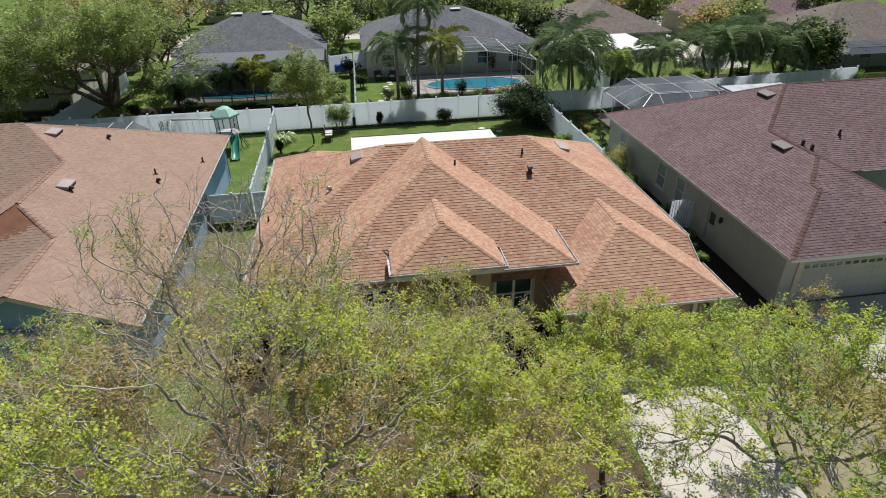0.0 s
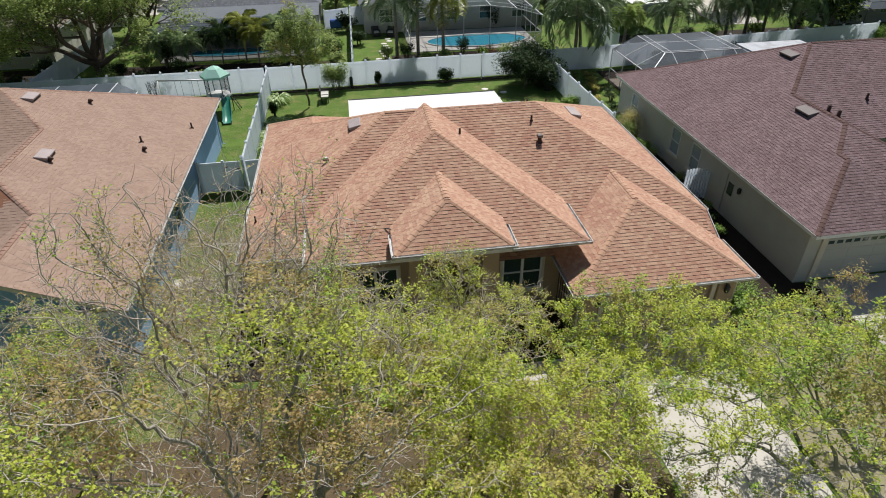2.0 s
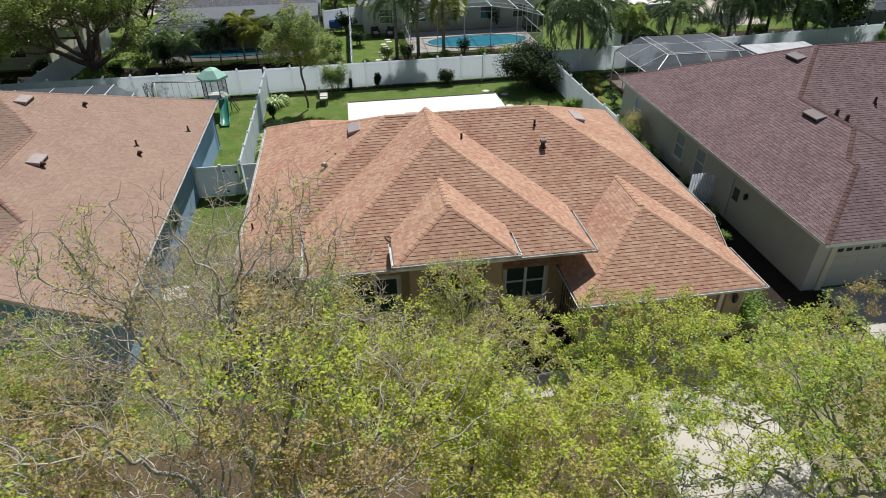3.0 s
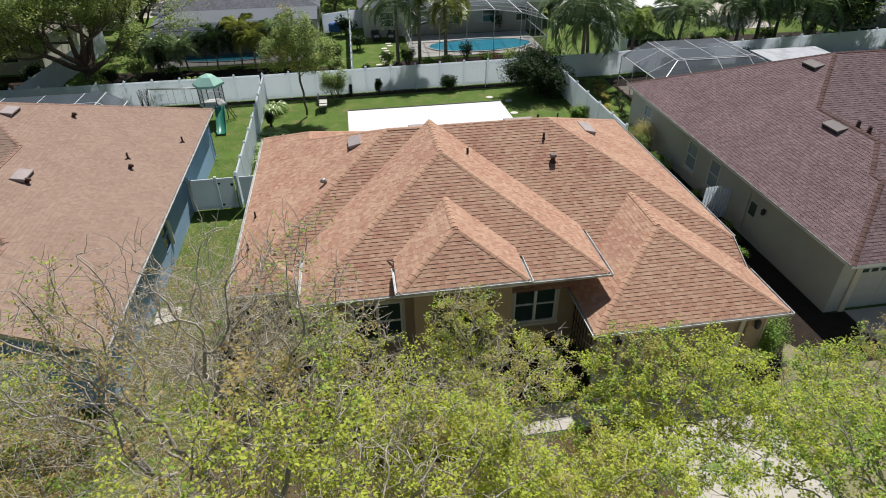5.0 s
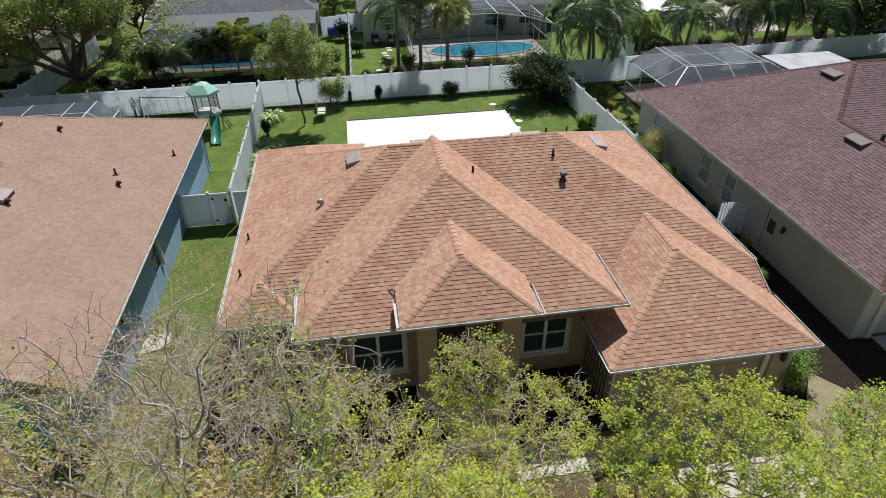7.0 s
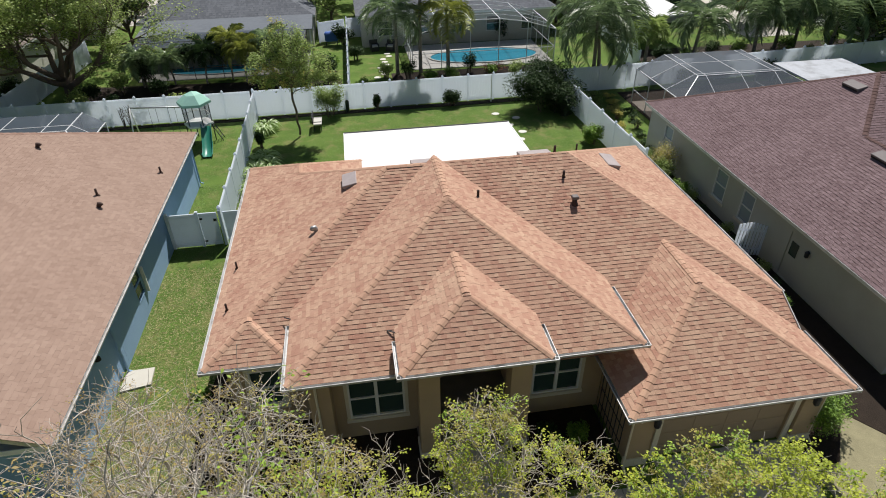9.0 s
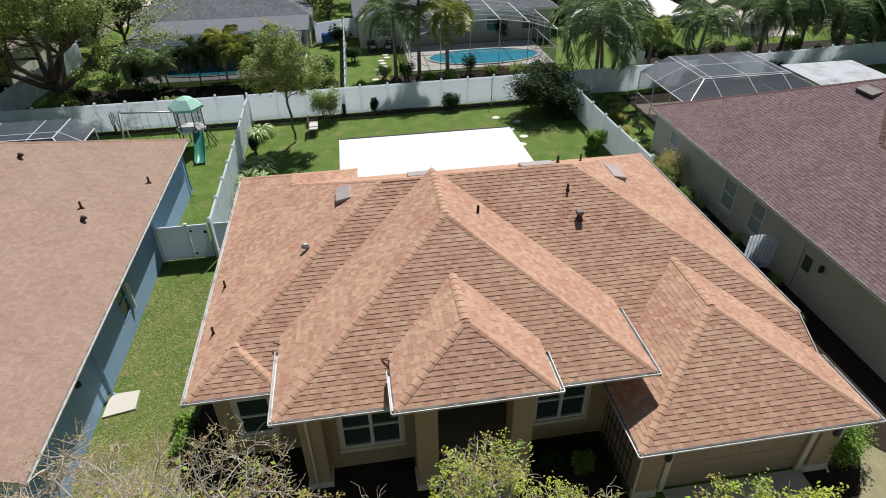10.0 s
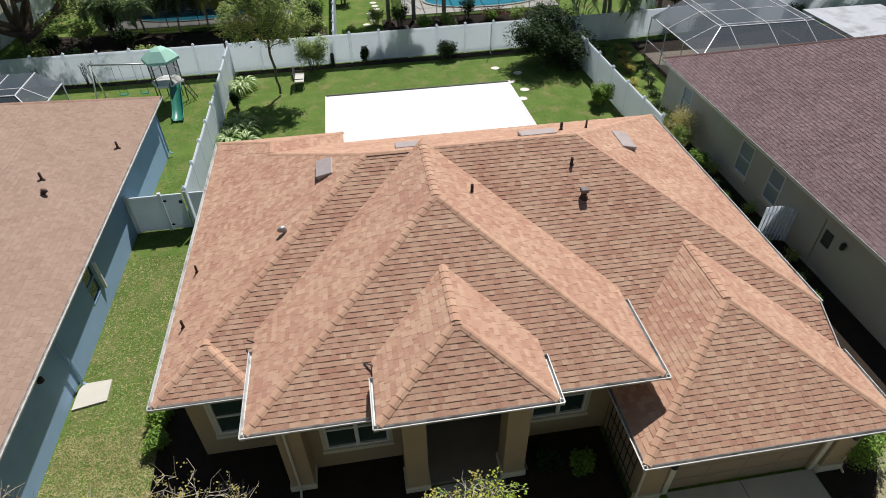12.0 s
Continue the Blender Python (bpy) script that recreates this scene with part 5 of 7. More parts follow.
part("backrest", bevelled(Mesh().box(bx - 0.33, by - 0.62, gz + 0.5, bx - 0.26, by + 0.62, gz + 0.95), 0.02), M_DARKMETAL, be)
for dy in (-0.62, 0.58):
    part("armrest", Mesh().box(bx - 0.26, by + dy, gz + 0.62, bx + 0.26, by + dy + 0.04, gz + 0.66), M_DARKMETAL, be)
# bins and post at the rear fence
for x, y, h, r in ((1.9, 28.4, 0.55, 0.12), (16.2, 25.2, 1.0, 0.3)):
    solid("bin", Mesh().lathe(x, y, [(r * 0.85, -0.22), (r, h * 0.5), (r * 1.05, h), (r * 0.6, h + 0.08)], 12), M_BARREL, "dark green lidded bin by the white fence", "bin", smooth=True)
# stepping stones beside the patio
for i, (x, y) in enumerate(((11.2, 16.6), (11.4, 17.6), (11.5, 18.6), (11.6, 19.7), (11.9, 20.8), (12.3, 21.9), (12.7, 23.0), (12.2, 24.2), (12.9, 25.3), (11.7, 26.2))):
    o = random.Random(i)
    solid("stepping_stone", Mesh().slab([(x + (0.24 + 0.06 * o.random()) * math.cos(a), y + (0.2 + 0.06 * o.random()) * math.sin(a)) for a in [k * 0.7854 for k in range(8)]],
          ground_z(x, y) - 0.03, ground_z(x, y) + 0.03), M_STONE, "pale stepping stone set in the lawn", "stone", "stepping stones")


# ---- pool cages ----
def cage(name, label, x0, y0, x1, y1, z0, zt, rise, nx, ny, mat, at_back=True):
    """A screened pool enclosure: upright walls with posts and a shallow hipped screen roof."""
    th = thing(name, label, "pool cage", ((x0 + x1) / 2, (y0 + y1) / 2, z0))
    ins = min(x1 - x0, y1 - y0) * 0.28
    R = [(x0 + ins, y0 + ins), (x1 - ins, y0 + ins), (x1 - ins, y1), (x0 + ins, y1)]
    zr = zt + rise
    b = 0.045
    for i in range(nx + 1):
        x = x0 + (x1 - x0) * i / nx
        part("post", Mesh().bar((x, y0, z0), (x, y0, zt), b), mat, th)
    for j in range(1, ny + 1):
        y = y0 + (y1 - y0) * j / ny
        for x in (x0, x1):
            part("post", Mesh().bar((x, y, z0), (x, y, zt), b), mat, th)
    for z in (z0 + 0.9, zt):
        part("rail", Mesh().bar((x0, y0, z), (x1, y0, z), b), mat, th)
        for x in (x0, x1):
            part("rail", Mesh().bar((x, y0, z), (x, y1, z), b), mat, th)
    part("beam", Mesh().bar((*R[0], zr), (*R[1], zr), b), mat, th)
    part("beam", Mesh().bar((*R[0], zr), (*R[3], zr), b), mat, th)
    part("beam", Mesh().bar((*R[1], zr), (*R[2], zr), b), mat, th)
    part("beam", Mesh().bar((x0, y0, zt), (*R[0], zr), b), mat, th)
    part("beam", Mesh().bar((x1, y0, zt), (*R[1], zr), b), mat, th)
    for i in range(1, nx):
        x = x0 + (x1 - x0) * i / nx
        xr = min(max(x, R[0][0]), R[1][0])
        part("purlin", Mesh().bar((x, y0, zt), (xr, R[0][1], zr), b * 0.7), mat, th)
        if R[0][0] < x < R[1][0]:
            part("purlin", Mesh().bar((x, R[0][1], zr), (x, y1, zr), b * 0.7), mat, th)
    for j in range(1, ny):
        y = y0 + (y1 - y0) * j / ny
        yr = max(y, R[0][1])
        part("purlin", Mesh().bar((x0, y, zt), (R[0][0], yr, zr), b * 0.7), mat, th)
        part("purlin", Mesh().bar((x1, y, zt), (R[1][0], yr, zr), b * 0.7), mat, th)
        if y > R[0][1]:
            part("purlin", Mesh().bar((R[0][0], y, zr), (R[1][0], y, zr), b * 0.7), mat, th)
    walls = Mesh().poly([(x0, y0, z0), (x1, y0, z0), (x1, y0, zt), (x0, y0, zt)])
    walls.poly([(x0, y0, z0), (x0, y1, z0), (x0, y1, zt), (x0, y0, zt)]).poly([(x1, y0, z0), (x1, y1, z0), (x1, y1, zt), (x1, y0, zt)])
    part("wall_screen", walls, M_SCREEN, th, "dark insect screen")
    top = Mesh().poly([(x0, y0, zt), (x1, y0, zt), (*R[1], zr), (*R[0], zr)]).poly([(x0, y1, zt), (x0, y0, zt), (*R[0], zr), (*R[3], zr)])
    top.poly([(x1, y0, zt), (x1, y1, zt), (*R[2], zr), (*R[1], zr)]).poly([(*R[0], zr), (*R[1], zr), (*R[2], zr), (*R[3], zr)])
    part("roof_screen", top, M_SCREEN_TOP, th, "grey insect screen roof")
    return th


def arched_cage(label, x0, y0, x1, y1, z0, zt, rise, bays, mat):
    """A screened enclosure whose front is a flat-topped arch carried straight back to the house."""
    th = thing("pool_cage", label, "pool cage", ((x0 + x1) / 2, (y0 + y1) / 2, z0))
    prof = [(0.0, 0.0), (0.2, 0.62), (0.4, 1.0), (0.6, 1.0), (0.8, 0.66), (1.0, 0.0)]
    P = [(x0 + (x1 - x0) * a, zt + rise * b) for a, b in prof]
    b = 0.055
    ys = [y0 + (y1 - y0) * k / bays for k in range(bays + 1)]
    for x, z in P:
        part("post", Mesh().bar((x, y0, z0), (x, y0, z), b), mat, th)
        part("beam", Mesh().bar((x, y0, z), (x, y1, z), b), mat, th)
    for y in ys:
        for (xa, za), (xb, zb_) in zip(P, P[1:]):
            part("rafter", Mesh().bar((xa, y, za), (xb, y, zb_), b * (1.0 if y == y0 else 0.7)), mat, th)
        if y > y0:
            for x in (x0, x1):
                part("post", Mesh().bar((x, y, z0), (x, y, zt), b), mat, th)
    for x in (x0, x1):
        for z in (z0 + 1.2, zt):
            part("rail", Mesh().bar((x, y0, z), (x, y1, z), b * 0.8), mat, th)
    part("rail", Mesh().bar((x0, y0, z0 + 1.2), (x1, y0, z0 + 1.2), b * 0.8), mat, th)
    for x, s_ in ((x0, 1), (x1, -1)):
        part("brace", Mesh().bar((x, y0, z0 + 1.2), (x + s_ * 1.2, y0, z0 + 0.3), b * 0.6), mat, th)
    walls = Mesh().poly([(x0, y0, z0), (x1, y0, z0)] + [(x, y0, z) for x, z in reversed(P)])
    walls.poly([(x0, y0, z0), (x0, y1, z0), (x0, y1, zt), (x0, y0, zt)]).poly([(x1, y0, z0), (x1, y1, z0), (x1, y1, zt), (x1, y0, zt)])
    part("wall_screen", walls, M_SCREEN, th, "dark insect screen")
    top = Mesh()
    for (xa, za), (xb, zb_) in zip(P, P[1:]):
        top.poly([(xa, y0, za), (xb, y0, zb_), (xb, y1, zb_), (xa, y1, za)])
    part("roof_screen", top, M_SCREEN_FINE, th, "grey insect screen roof")
    return th


arched_cage("white-framed screened pool enclosure with arched roof round a blue pool", 7.3, 36.5, 19.0, 43.25, -0.15, 2.45, 1.0, 4, M_CAGE)
cage("pool_cage", "screened pool enclosure with pale roof beams behind the beige house", 21.5, 20.3, 30.6, 26.6, -0.2, 2.15, 0.85, 4, 3, M_CAGE)
cage("pool_cage", "low white-framed screen enclosure behind the blue-grey house", -20.5, 19.8, -11.6, 23.4, -0.2, 2.1, 0.65, 4, 2, M_CAGE)
cage("pool_cage", "dark-framed screen porch of the grey house", -14.0, 37.5, -1.0, 41.2, -0.2, 2.3, 0.15, 6, 2, M_CAGE_D)

cage("pool_cage", "grey screen enclosure of the house past the palms", 48.0, 33.2, 58.0, 37.4, -0.2, 2.3, 0.35, 4, 2, M_CAGE_D)


def pool(outline, z, label):
    th = thing("swimming_pool", label, "pool", (outline[0][0], outline[0][1], z))
    part("water", Mesh().slab(outline, z - 0.02, z + 0.012), M_WATER, th)
    cop = Mesh()
    n = len(outline)
    cx, cy = sum(p[0] for p in outline) / n, sum(p[1] for p in outline) / n
    big = [(cx + (x - cx) * 1.045, cy + (y - cy) * 1.09) for x, y in outline]
    for i in range(n):
        j = (i + 1) % n
        cop.poly([(*outline[i], z + 0.05), (*big[i], z + 0.05), (*big[j], z + 0.05), (*outline[j], z + 0.05)])
        cop.poly([(*outline[i], z - 0.01), (*outline[i], z + 0.05), (*outline[j], z + 0.05), (*outline[j], z - 0.01)])
    part("coping", cop, M_DECKPOOL, th, "pale coping")


flat_patch("pool_deck", [(7.3, 36.5), (19.0, 36.5), (19.0, 43.3), (7.3, 43.3)], 0.06, M_DECKPOOL, "white pool deck", "patio")
pool([(13.2 + 4.6 * math.cos(a) + 0.5 * math.cos(2 * a), 39.2 + 1.9 * math.sin(a) + 0.25 * math.sin(2 * a)) for a in [i * math.pi / 14 for i in range(28)]], -0.12, "kidney-shaped turquoise swimming pool")
flat_patch("pool_deck", [(-14, 37.5), (-1, 37.5), (-1, 44.3), (-14, 44.3)], 0.05, M_DECKPOOL, "pale pool deck of the grey house", "patio")
pool([(-8.2 + 4.0 * math.cos(a), 39.6 + 1.2 * math.sin(a)) for a in [i * math.pi / 10 for i in range(20)]], -0.13, "shaded turquoise swimming pool")
# deck tone carries the shade inside the enclosure
flat_patch("pool_deck", [(21.5, 19.2), (30.6, 19.2), (30.6, 26.6), (21.5, 26.6)], 0.05, M_SHADED_FLOOR, "pool deck behind the beige house", "patio")


# ---- houses beyond the rear fences ----
def far_house(label, x0, y0, x1, y1, z, p, mat, wall_mat, seed, exposure=0.29):
    th = thing("house", label, "house", ((x0 + x1) / 2, (y0 + y1) / 2, -0.2))
    fc, hp = hip_faces(x0, y0, x1, y1, z, p)
    roof_on(th, fc, hp, mat, mat, mat, "hipped asphalt shingle roof", seed, exposure=exposure, caps=False)
    n = max(2, int((x1 - x0 - 1.2) / 3.2))
    holes = [(x0 + 0.9 + (i + 0.3) * (x1 - x0 - 1.8) / n, x0 + 0.9 + (i + 0.3) * (x1 - x0 - 1.8) / n + 1.3, 0.7, 2.0) for i in range(n)]
    wall(th, wall_mat, "wall", 'x', x0 + 0.4, x1 - 0.4, y0 + 0.4, 0.2, -0.3, z - 0.16, holes)
    wall(th, wall_mat, "wall", 'x', x0 + 0.4, x1 - 0.4, y1 - 0.4, -0.2, -0.3, z - 0.16)
    wall(th, wall_mat, "wall", 'y', y0 + 0.605, y1 - 0.605, x0 + 0.4, 0.2, -0.3, z - 0.16)
    wall(th, wall_mat, "wall", 'y', y0 + 0.605, y1 - 0.605, x1 - 0.4, -0.2, -0.3, z - 0.16)
    for a, b, lo, hi in holes:
        window(th, 'x', y0 + 0.4, -1, a, b, lo, hi, 1, surround=0, sill=False)
    soffit_fascia(th, x0, y0, x1, y1, z)
    return th


gh = far_house("grey-roofed single-storey house behind the oak", -15.2, 44.6, -0.3, 57.0, 2.6, 0.45, M_SHINGLE_G, M_STUCCO_BEIGE, 21)
box_vent(gh, -9.3, 50.6, 5.30, 0.45, (0, -1), (0.5, 1.1), M_DECKPOOL)
box_vent(gh, -6.2, 50.7, 5.33, 0.45, (0, -1), (0.5, 1.1), M_DECKPOOL)
mh = far_house("dark grey-roofed pool house behind the cage", 3.2, 43.3, 21.3, 57.5, 2.6, 0.40, M_SHINGLE_G, M_STUCCO_BEIGE, 22)
box_vent(mh, 10.6, 49.6, 5.12, 0.40, (0, -1), (0.5, 1.1), M_DECKPOOL)
box_vent(mh, 13.6, 49.7, 5.16, 0.40, (0, -1), (0.5, 1.1), M_DECKPOOL)
far_house("taupe-roofed single-storey house beyond the palms", 24.6, 46.2, 37.2, 60.0, 2.6, 0.45, M_SHINGLE_B, M_STUCCO_BEIGE, 23)
solid("porch_roof", Mesh().slab([(26.8, 37.8), (31.8, 38.6), (31.8, 46.12), (26.8, 46.12)], 2.45, 2.58), M_PANROOF, "white flat lanai roof of the taupe house", "patio roof")
for x, y in ((27.0, 38.1), (31.6, 38.9)):
    solid("porch_post", Mesh().box(x - 0.05, y - 0.05, -0.25, x + 0.05, y + 0.05, 2.448), M_CAGE, "white aluminium lanai post", "post")
far_house("taupe-roofed house past the far palms", 48.5, 37.6, 64.0, 49.0, 2.6, 0.5, M_SHINGLE_B, M_STUCCO_BEIGE, 24)
far_house("brown-roofed house past the far palms", 44.0, 51.0, 62.0, 63.0, 2.6, 0.45, M_SHINGLE_R, M_STUCCO_BEIGE, 25)
far_house("beige house past the second oak", -42.0, 37.8, -22.0, 49.0, 2.6, 0.42, M_SHINGLE_B, M_STUCCO_BEIGE, 26)
far_house("beige house deep behind the oak", -36.0, 51.0, -20.0, 62.0, 2.6, 0.42, M_SHINGLE_B, M_STUCCO_BEIGE, 27)
for i, (x, mt) in enumerate(((-30, M_SHINGLE_B), (-12, M_SHINGLE_G), (8, M_SHINGLE_B), (28, M_SHINGLE_R), (48, M_SHINGLE_G))):
    far_house("single-storey house across the far street", x - 7.5, 80 + i % 2, x + 7.5, 92, 2.6, 0.42, mt, M_STUCCO_BEIGE, 30 + i, 0.6)
flat_patch("road", [(-120, 64), (120, 64), (120, 72), (-120, 72)], 0.015, M_CONCRETE, "pale street beyond the rear houses", "road")
for i, x in enumerate((-3.2, 23.2, -20.5)):
    flat_patch("driveway", [(x - 2, 56), (x + 2, 56), (x + 2, 64), (x - 2, 64)], 0.03, M_CONCRETE, "pale concrete drive by the far street", "driveway")
solid("porch_roof", Mesh().slab([(30.8, 20.5), (36.0, 20.5), (36.0, 25.6), (30.8, 25.6)], 2.2, 2.3), M_PALMSHADE_WHITE, "weathered white flat lanai roof with painted palm shade behind the beige house", "patio roof")
for x, y in ((31.0, 25.4), (35.8, 25.4)):
    solid("porch_post", Mesh().box(x - 0.05, y - 0.05, -0.25, x + 0.05, y + 0.05, 2.198), M_CAGE, "white aluminium lanai post", "post")
solid("porch_roof", Mesh().poly([(-14.4, 40.9, 2.36), (-0.5, 40.9, 2.36), (-0.5, 44.75, 2.66), (-14.4, 44.75, 2.66)]).poly([(-14.4, 44.75, 2.60), (-0.5, 44.75, 2.60), (-0.5, 40.9, 2.30), (-14.4, 40.9, 2.30)])
      .poly([(-14.4, 40.9, 2.30), (-0.5, 40.9, 2.30), (-0.5, 40.9, 2.36), (-14.4, 40.9, 2.36)]), surface("pale_grey_porch_roof", (0.15, 0.165, 0.185), 0.8, vary=0.15, spec=0.1, stain=0.4, stain_colour=(0.09, 0.1, 0.11), stain_scale=0.5), "pale grey low-pitched porch roof of the grey house", "patio roof")
for x in (-14.2, -9.6, -5.0, -0.7):
    solid("porch_post", Mesh().box(x - 0.06, 40.95, -0.25, x + 0.06, 41.07, 2.298), M_CAGE, "white porch post of the grey house", "post", "grey house porch posts")

# ---- small things in the pool garden ----
def patio_chair(x, y, turn, z=-0.2):
    th = thing("patio_chair", "dark wicker patio chair with pale cushion on the pool garden lawn", "chair", (x, y, z), "pool garden chairs")
    r = Matrix.Translation((x, y, z)) @ Matrix.Rotation(turn, 4, 'Z')
    for nm, box, mt in (("base", (-0.36, -0.34, 0.0, 0.36, 0.34, 0.36), M_DARKMETAL), ("cushion", (-0.27, -0.32, 0.364, 0.27, 0.25, 0.48), M_CUSH), ("backrest", (-0.36, 0.255, 0.364, 0.36, 0.37, 0.88), M_DARKMETAL),
                        ("armrest", (-0.37, -0.34, 0.364, -0.275, 0.25, 0.62), M_DARKMETAL), ("armrest", (0.275, -0.34, 0.364, 0.37, 0.25, 0.62), M_DARKMETAL)):
        part(nm, bevelled(Mesh().box(*box), 0.03), mt, th).matrix_basis = r


patio_chair(4.6, 42.6, 0.2)
patio_chair(6.0, 42.4, -0.3)
gr = thing("grill", "gas grill under a blue cover by the white fence", "grill", (0.9, 45.2, -0.2))
part("cover", bevelled(Mesh().box(0.9 - 0.6, 45.2 - 0.32, 0.15, 0.9 + 0.6, 45.2 + 0.32, 0.95), 0.12), M_BLUECOVER, gr, "blue fabric cover")
for dx in (-0.5, 0.5):
    for dy in (-0.25, 0.25):
        part("leg", Mesh().box(0.9 + dx - 0.03, 45.2 + dy - 0.03, -0.21, 0.9 + dx + 0.03, 45.2 + dy + 0.03, 0.148), M_DARKMETAL, gr)
for i in range(9):
    x, y = 5.6 - 1.0 * i / 8 + 0.25 * math.sin(i * 2.1), 41.4 - 6.2 * i / 8
    solid("stepping_stone", Mesh().slab([(x + 0.28 * math.cos(a), y + 0.24 * math.sin(a)) for a in [k * 0.7854 + i for k in range(8)]], -0.23, -0.165), M_STONE, "pale stepping stone in the pool garden", "stone", "pool garden stones")


# ---- plants ----
def leaf_quads(rng, centres, size, droop=0.2, ratio=0.5):
    """One small folded leaf at each centre, turned at random; an array (n, 4, 3)."""
    n = len(centres)
    nr = rng.normal(size=(n, 3)) * 0.42 + np.array([0.12, 0.2, 0.9])
    nr /= np.linalg.norm(nr, axis=1)[:, None]
    d = np.cross(nr, rng.normal(size=(n, 3)))
    d /= np.linalg.norm(d, axis=1)[:, None] + 1e-9
    s = np.cross(nr, d)
    L = size * (0.65 + 0.7 * rng.random((n, 1)))
    up = np.cross(d, s)
    q = np.empty((n, 4, 3))
    q[:, 0] = centres - d * L * 0.5
    q[:, 1] = centres + s * L * ratio * 0.5 + up * L * 0.10
    q[:, 2] = centres + d * L * 0.5
    q[:, 3] = centres - s * L * ratio * 0.5 + up * L * 0.10
    return q


def grow(seed, base, height, spread, limbs, trunk_h, trunk_r, levels=4, lift=0.35, kids=(6, 6, 5), lean=(0, 0), shrink=0.52, wild=0.28, limb=0.62, rise=(0.55, 1.25)):
    """Branches of a tree: a list of (points, radii, level), and the twig points with their way for leaves."""
    r = random.Random(seed)
    out, tips = [], []

    def rand_dir():
        v = Vector((r.gauss(0, 1), r.gauss(0, 1), r.gauss(0, 1)))
        return v.normalized()

    def branch(p, d, length, rad, level):
        steps = (5, 8, 6, 4, 3)[level] if wild < 0.42 else (6, 10, 8, 6, 5)[level]
        pts, rads = [p.copy()], [rad]
        q = p.copy()
        for i in range(steps):
            d = (d + rand_dir() * wild * (0.7 if level < 2 else 1.25) + Vector((0, 0, lift * (0.16 if level else 0.1)))).normalized()
            q = q + d * (length / steps)
            pts.append(q.copy())
            rads.append(max(0.006, rad * (1 - 0.72 * (i + 1) / steps)))
        out.append((pts, rads, level))
        if level >= levels:
            tips.append(pts)
            return
        if level >= levels - 1:
            tips.append(pts[len(pts) // 2:])
        n = kids[level - 1] if level else limbs
        for k in range(n):
            f = 1.0 if (level and k == 0) else (0.30 + 0.68 * (k + r.random()) / n if level else 0.55 + 0.45 * (k + 1) / n)
            i = min(steps, max(1, int(round(f * steps))))
            side = d.cross(rand_dir()).normalized()
            if level == 0:
                a = 2 * math.pi * (k + 0.5 * r.random()) / n
                nd = Vector((math.cos(a), math.sin(a), r.uniform(*rise))).normalized()
                nl = spread * (0.85 + 0.3 * r.random())
                nr = rad * limb
            else:
                nd = (d * (0.75 if k else 1.6) + side * (0.9 if k else 0.3)).normalized()
                nl = length * shrink * (0.75 + 0.5 * r.random())
                nr = max(0.006, rads[i] * 0.68)
            branch(pts[i], nd, nl, nr, level + 1)

    branch(Vector(base), Vector((lean[0], lean[1], 1)).normalized(), trunk_h, trunk_r, 0)
    zs = sorted(p.z for pts, _, _ in out for p in pts)
    top = zs[int(len(zs) * 0.997)]
    k = (height - base[2]) / max(0.1, top - base[2])
    for pts, _, _ in out:
        for p in pts:
            p.z = base[2] + (p.z - base[2]) * k
            p.z = min(p.z, height + (p.z - height) * 0.2)
    return out, tips


def tree(label, seed, x, y, height, spread, limbs, trunk_h, trunk_r, leaf_mats, per_tip, leaf_size, cluster, bark=None, levels=4, kids=(6, 6, 5), lift=0.35,
         name="tree", category="tree", lean=(0, 0), wild=0.28, bare=0.0, ends=1.0, inner=None, rise=(0.55, 1.25), shrink=0.52):
    """A tree: tapered trunk with limbs and twigs, and leaves set in clusters on the twigs."""
    gz_ = ground_z(x, y)
    th = thing(name, label, category, (x, y, gz_))
    br, tips = grow(seed, (x, y, gz_ - 0.1), height, spread, limbs, trunk_h, trunk_r, levels, lift, kids, lean, shrink=shrink, wild=wild, rise=rise)
    wood = Mesh()
    sides = (9, 7, 5, 3, 3)
    fine = Mesh()
    for pts, rads, level in br:
        (wood if level < 3 else fine).tube(pts, rads, sides[level], cap=level < 2)
    part("trunk", wood, bark or M_LIMB, th, "forking trunk with crooked limbs", True)
    tagged(part("twig_mass", fine, bark or M_BARK, th, "mass of fine bare twigs", True), kind="stuff")
    rng = np.random.default_rng(seed)
    rs = random.Random(seed + 5)
    sets = [[] for _ in leaf_mats]
    for pts in tips:
        if rs.random() < bare:
            continue
        a = np.array([tuple(p) for p in pts])
        k = rng.poisson(per_tip)
        if not k:
            continue
        t = (1 - rng.random(k) ** ends) * (len(a) - 1) * 0.999
        i = t.astype(int)
        c = a[i] + (a[i + 1] - a[i]) * (t - i)[:, None] + rng.normal(size=(k, 3)) * cluster
        weights = [w for _, w in leaf_mats]
        sets[rs.choices(range(len(leaf_mats)), weights)[0]].append(c)
    if inner:
        # leafy shoots along the thicker limbs
        mt, count, chance, wide = inner
        cs = []
        for pts, rads, level in br:
            if level in (1, 2, 3) and rs.random() < chance:
                q = pts[rs.randrange(1, len(pts))]
                cs.append(np.array(tuple(q)) + rng.normal(size=(rng.poisson(count), 3)) * wide)
        part("inner_foliage", quads_data("inner_foliage", leaf_quads(rng, np.concatenate(cs), leaf_size * 1.1), mt), None, th, "green shoots along the limbs")
    for (mt, _), cs in zip(leaf_mats, sets):
        if cs:
            part("crown", quads_data("crown", leaf_quads(rng, np.concatenate(cs), leaf_size), mt), None, th, "crown of many small leaves")
    return th


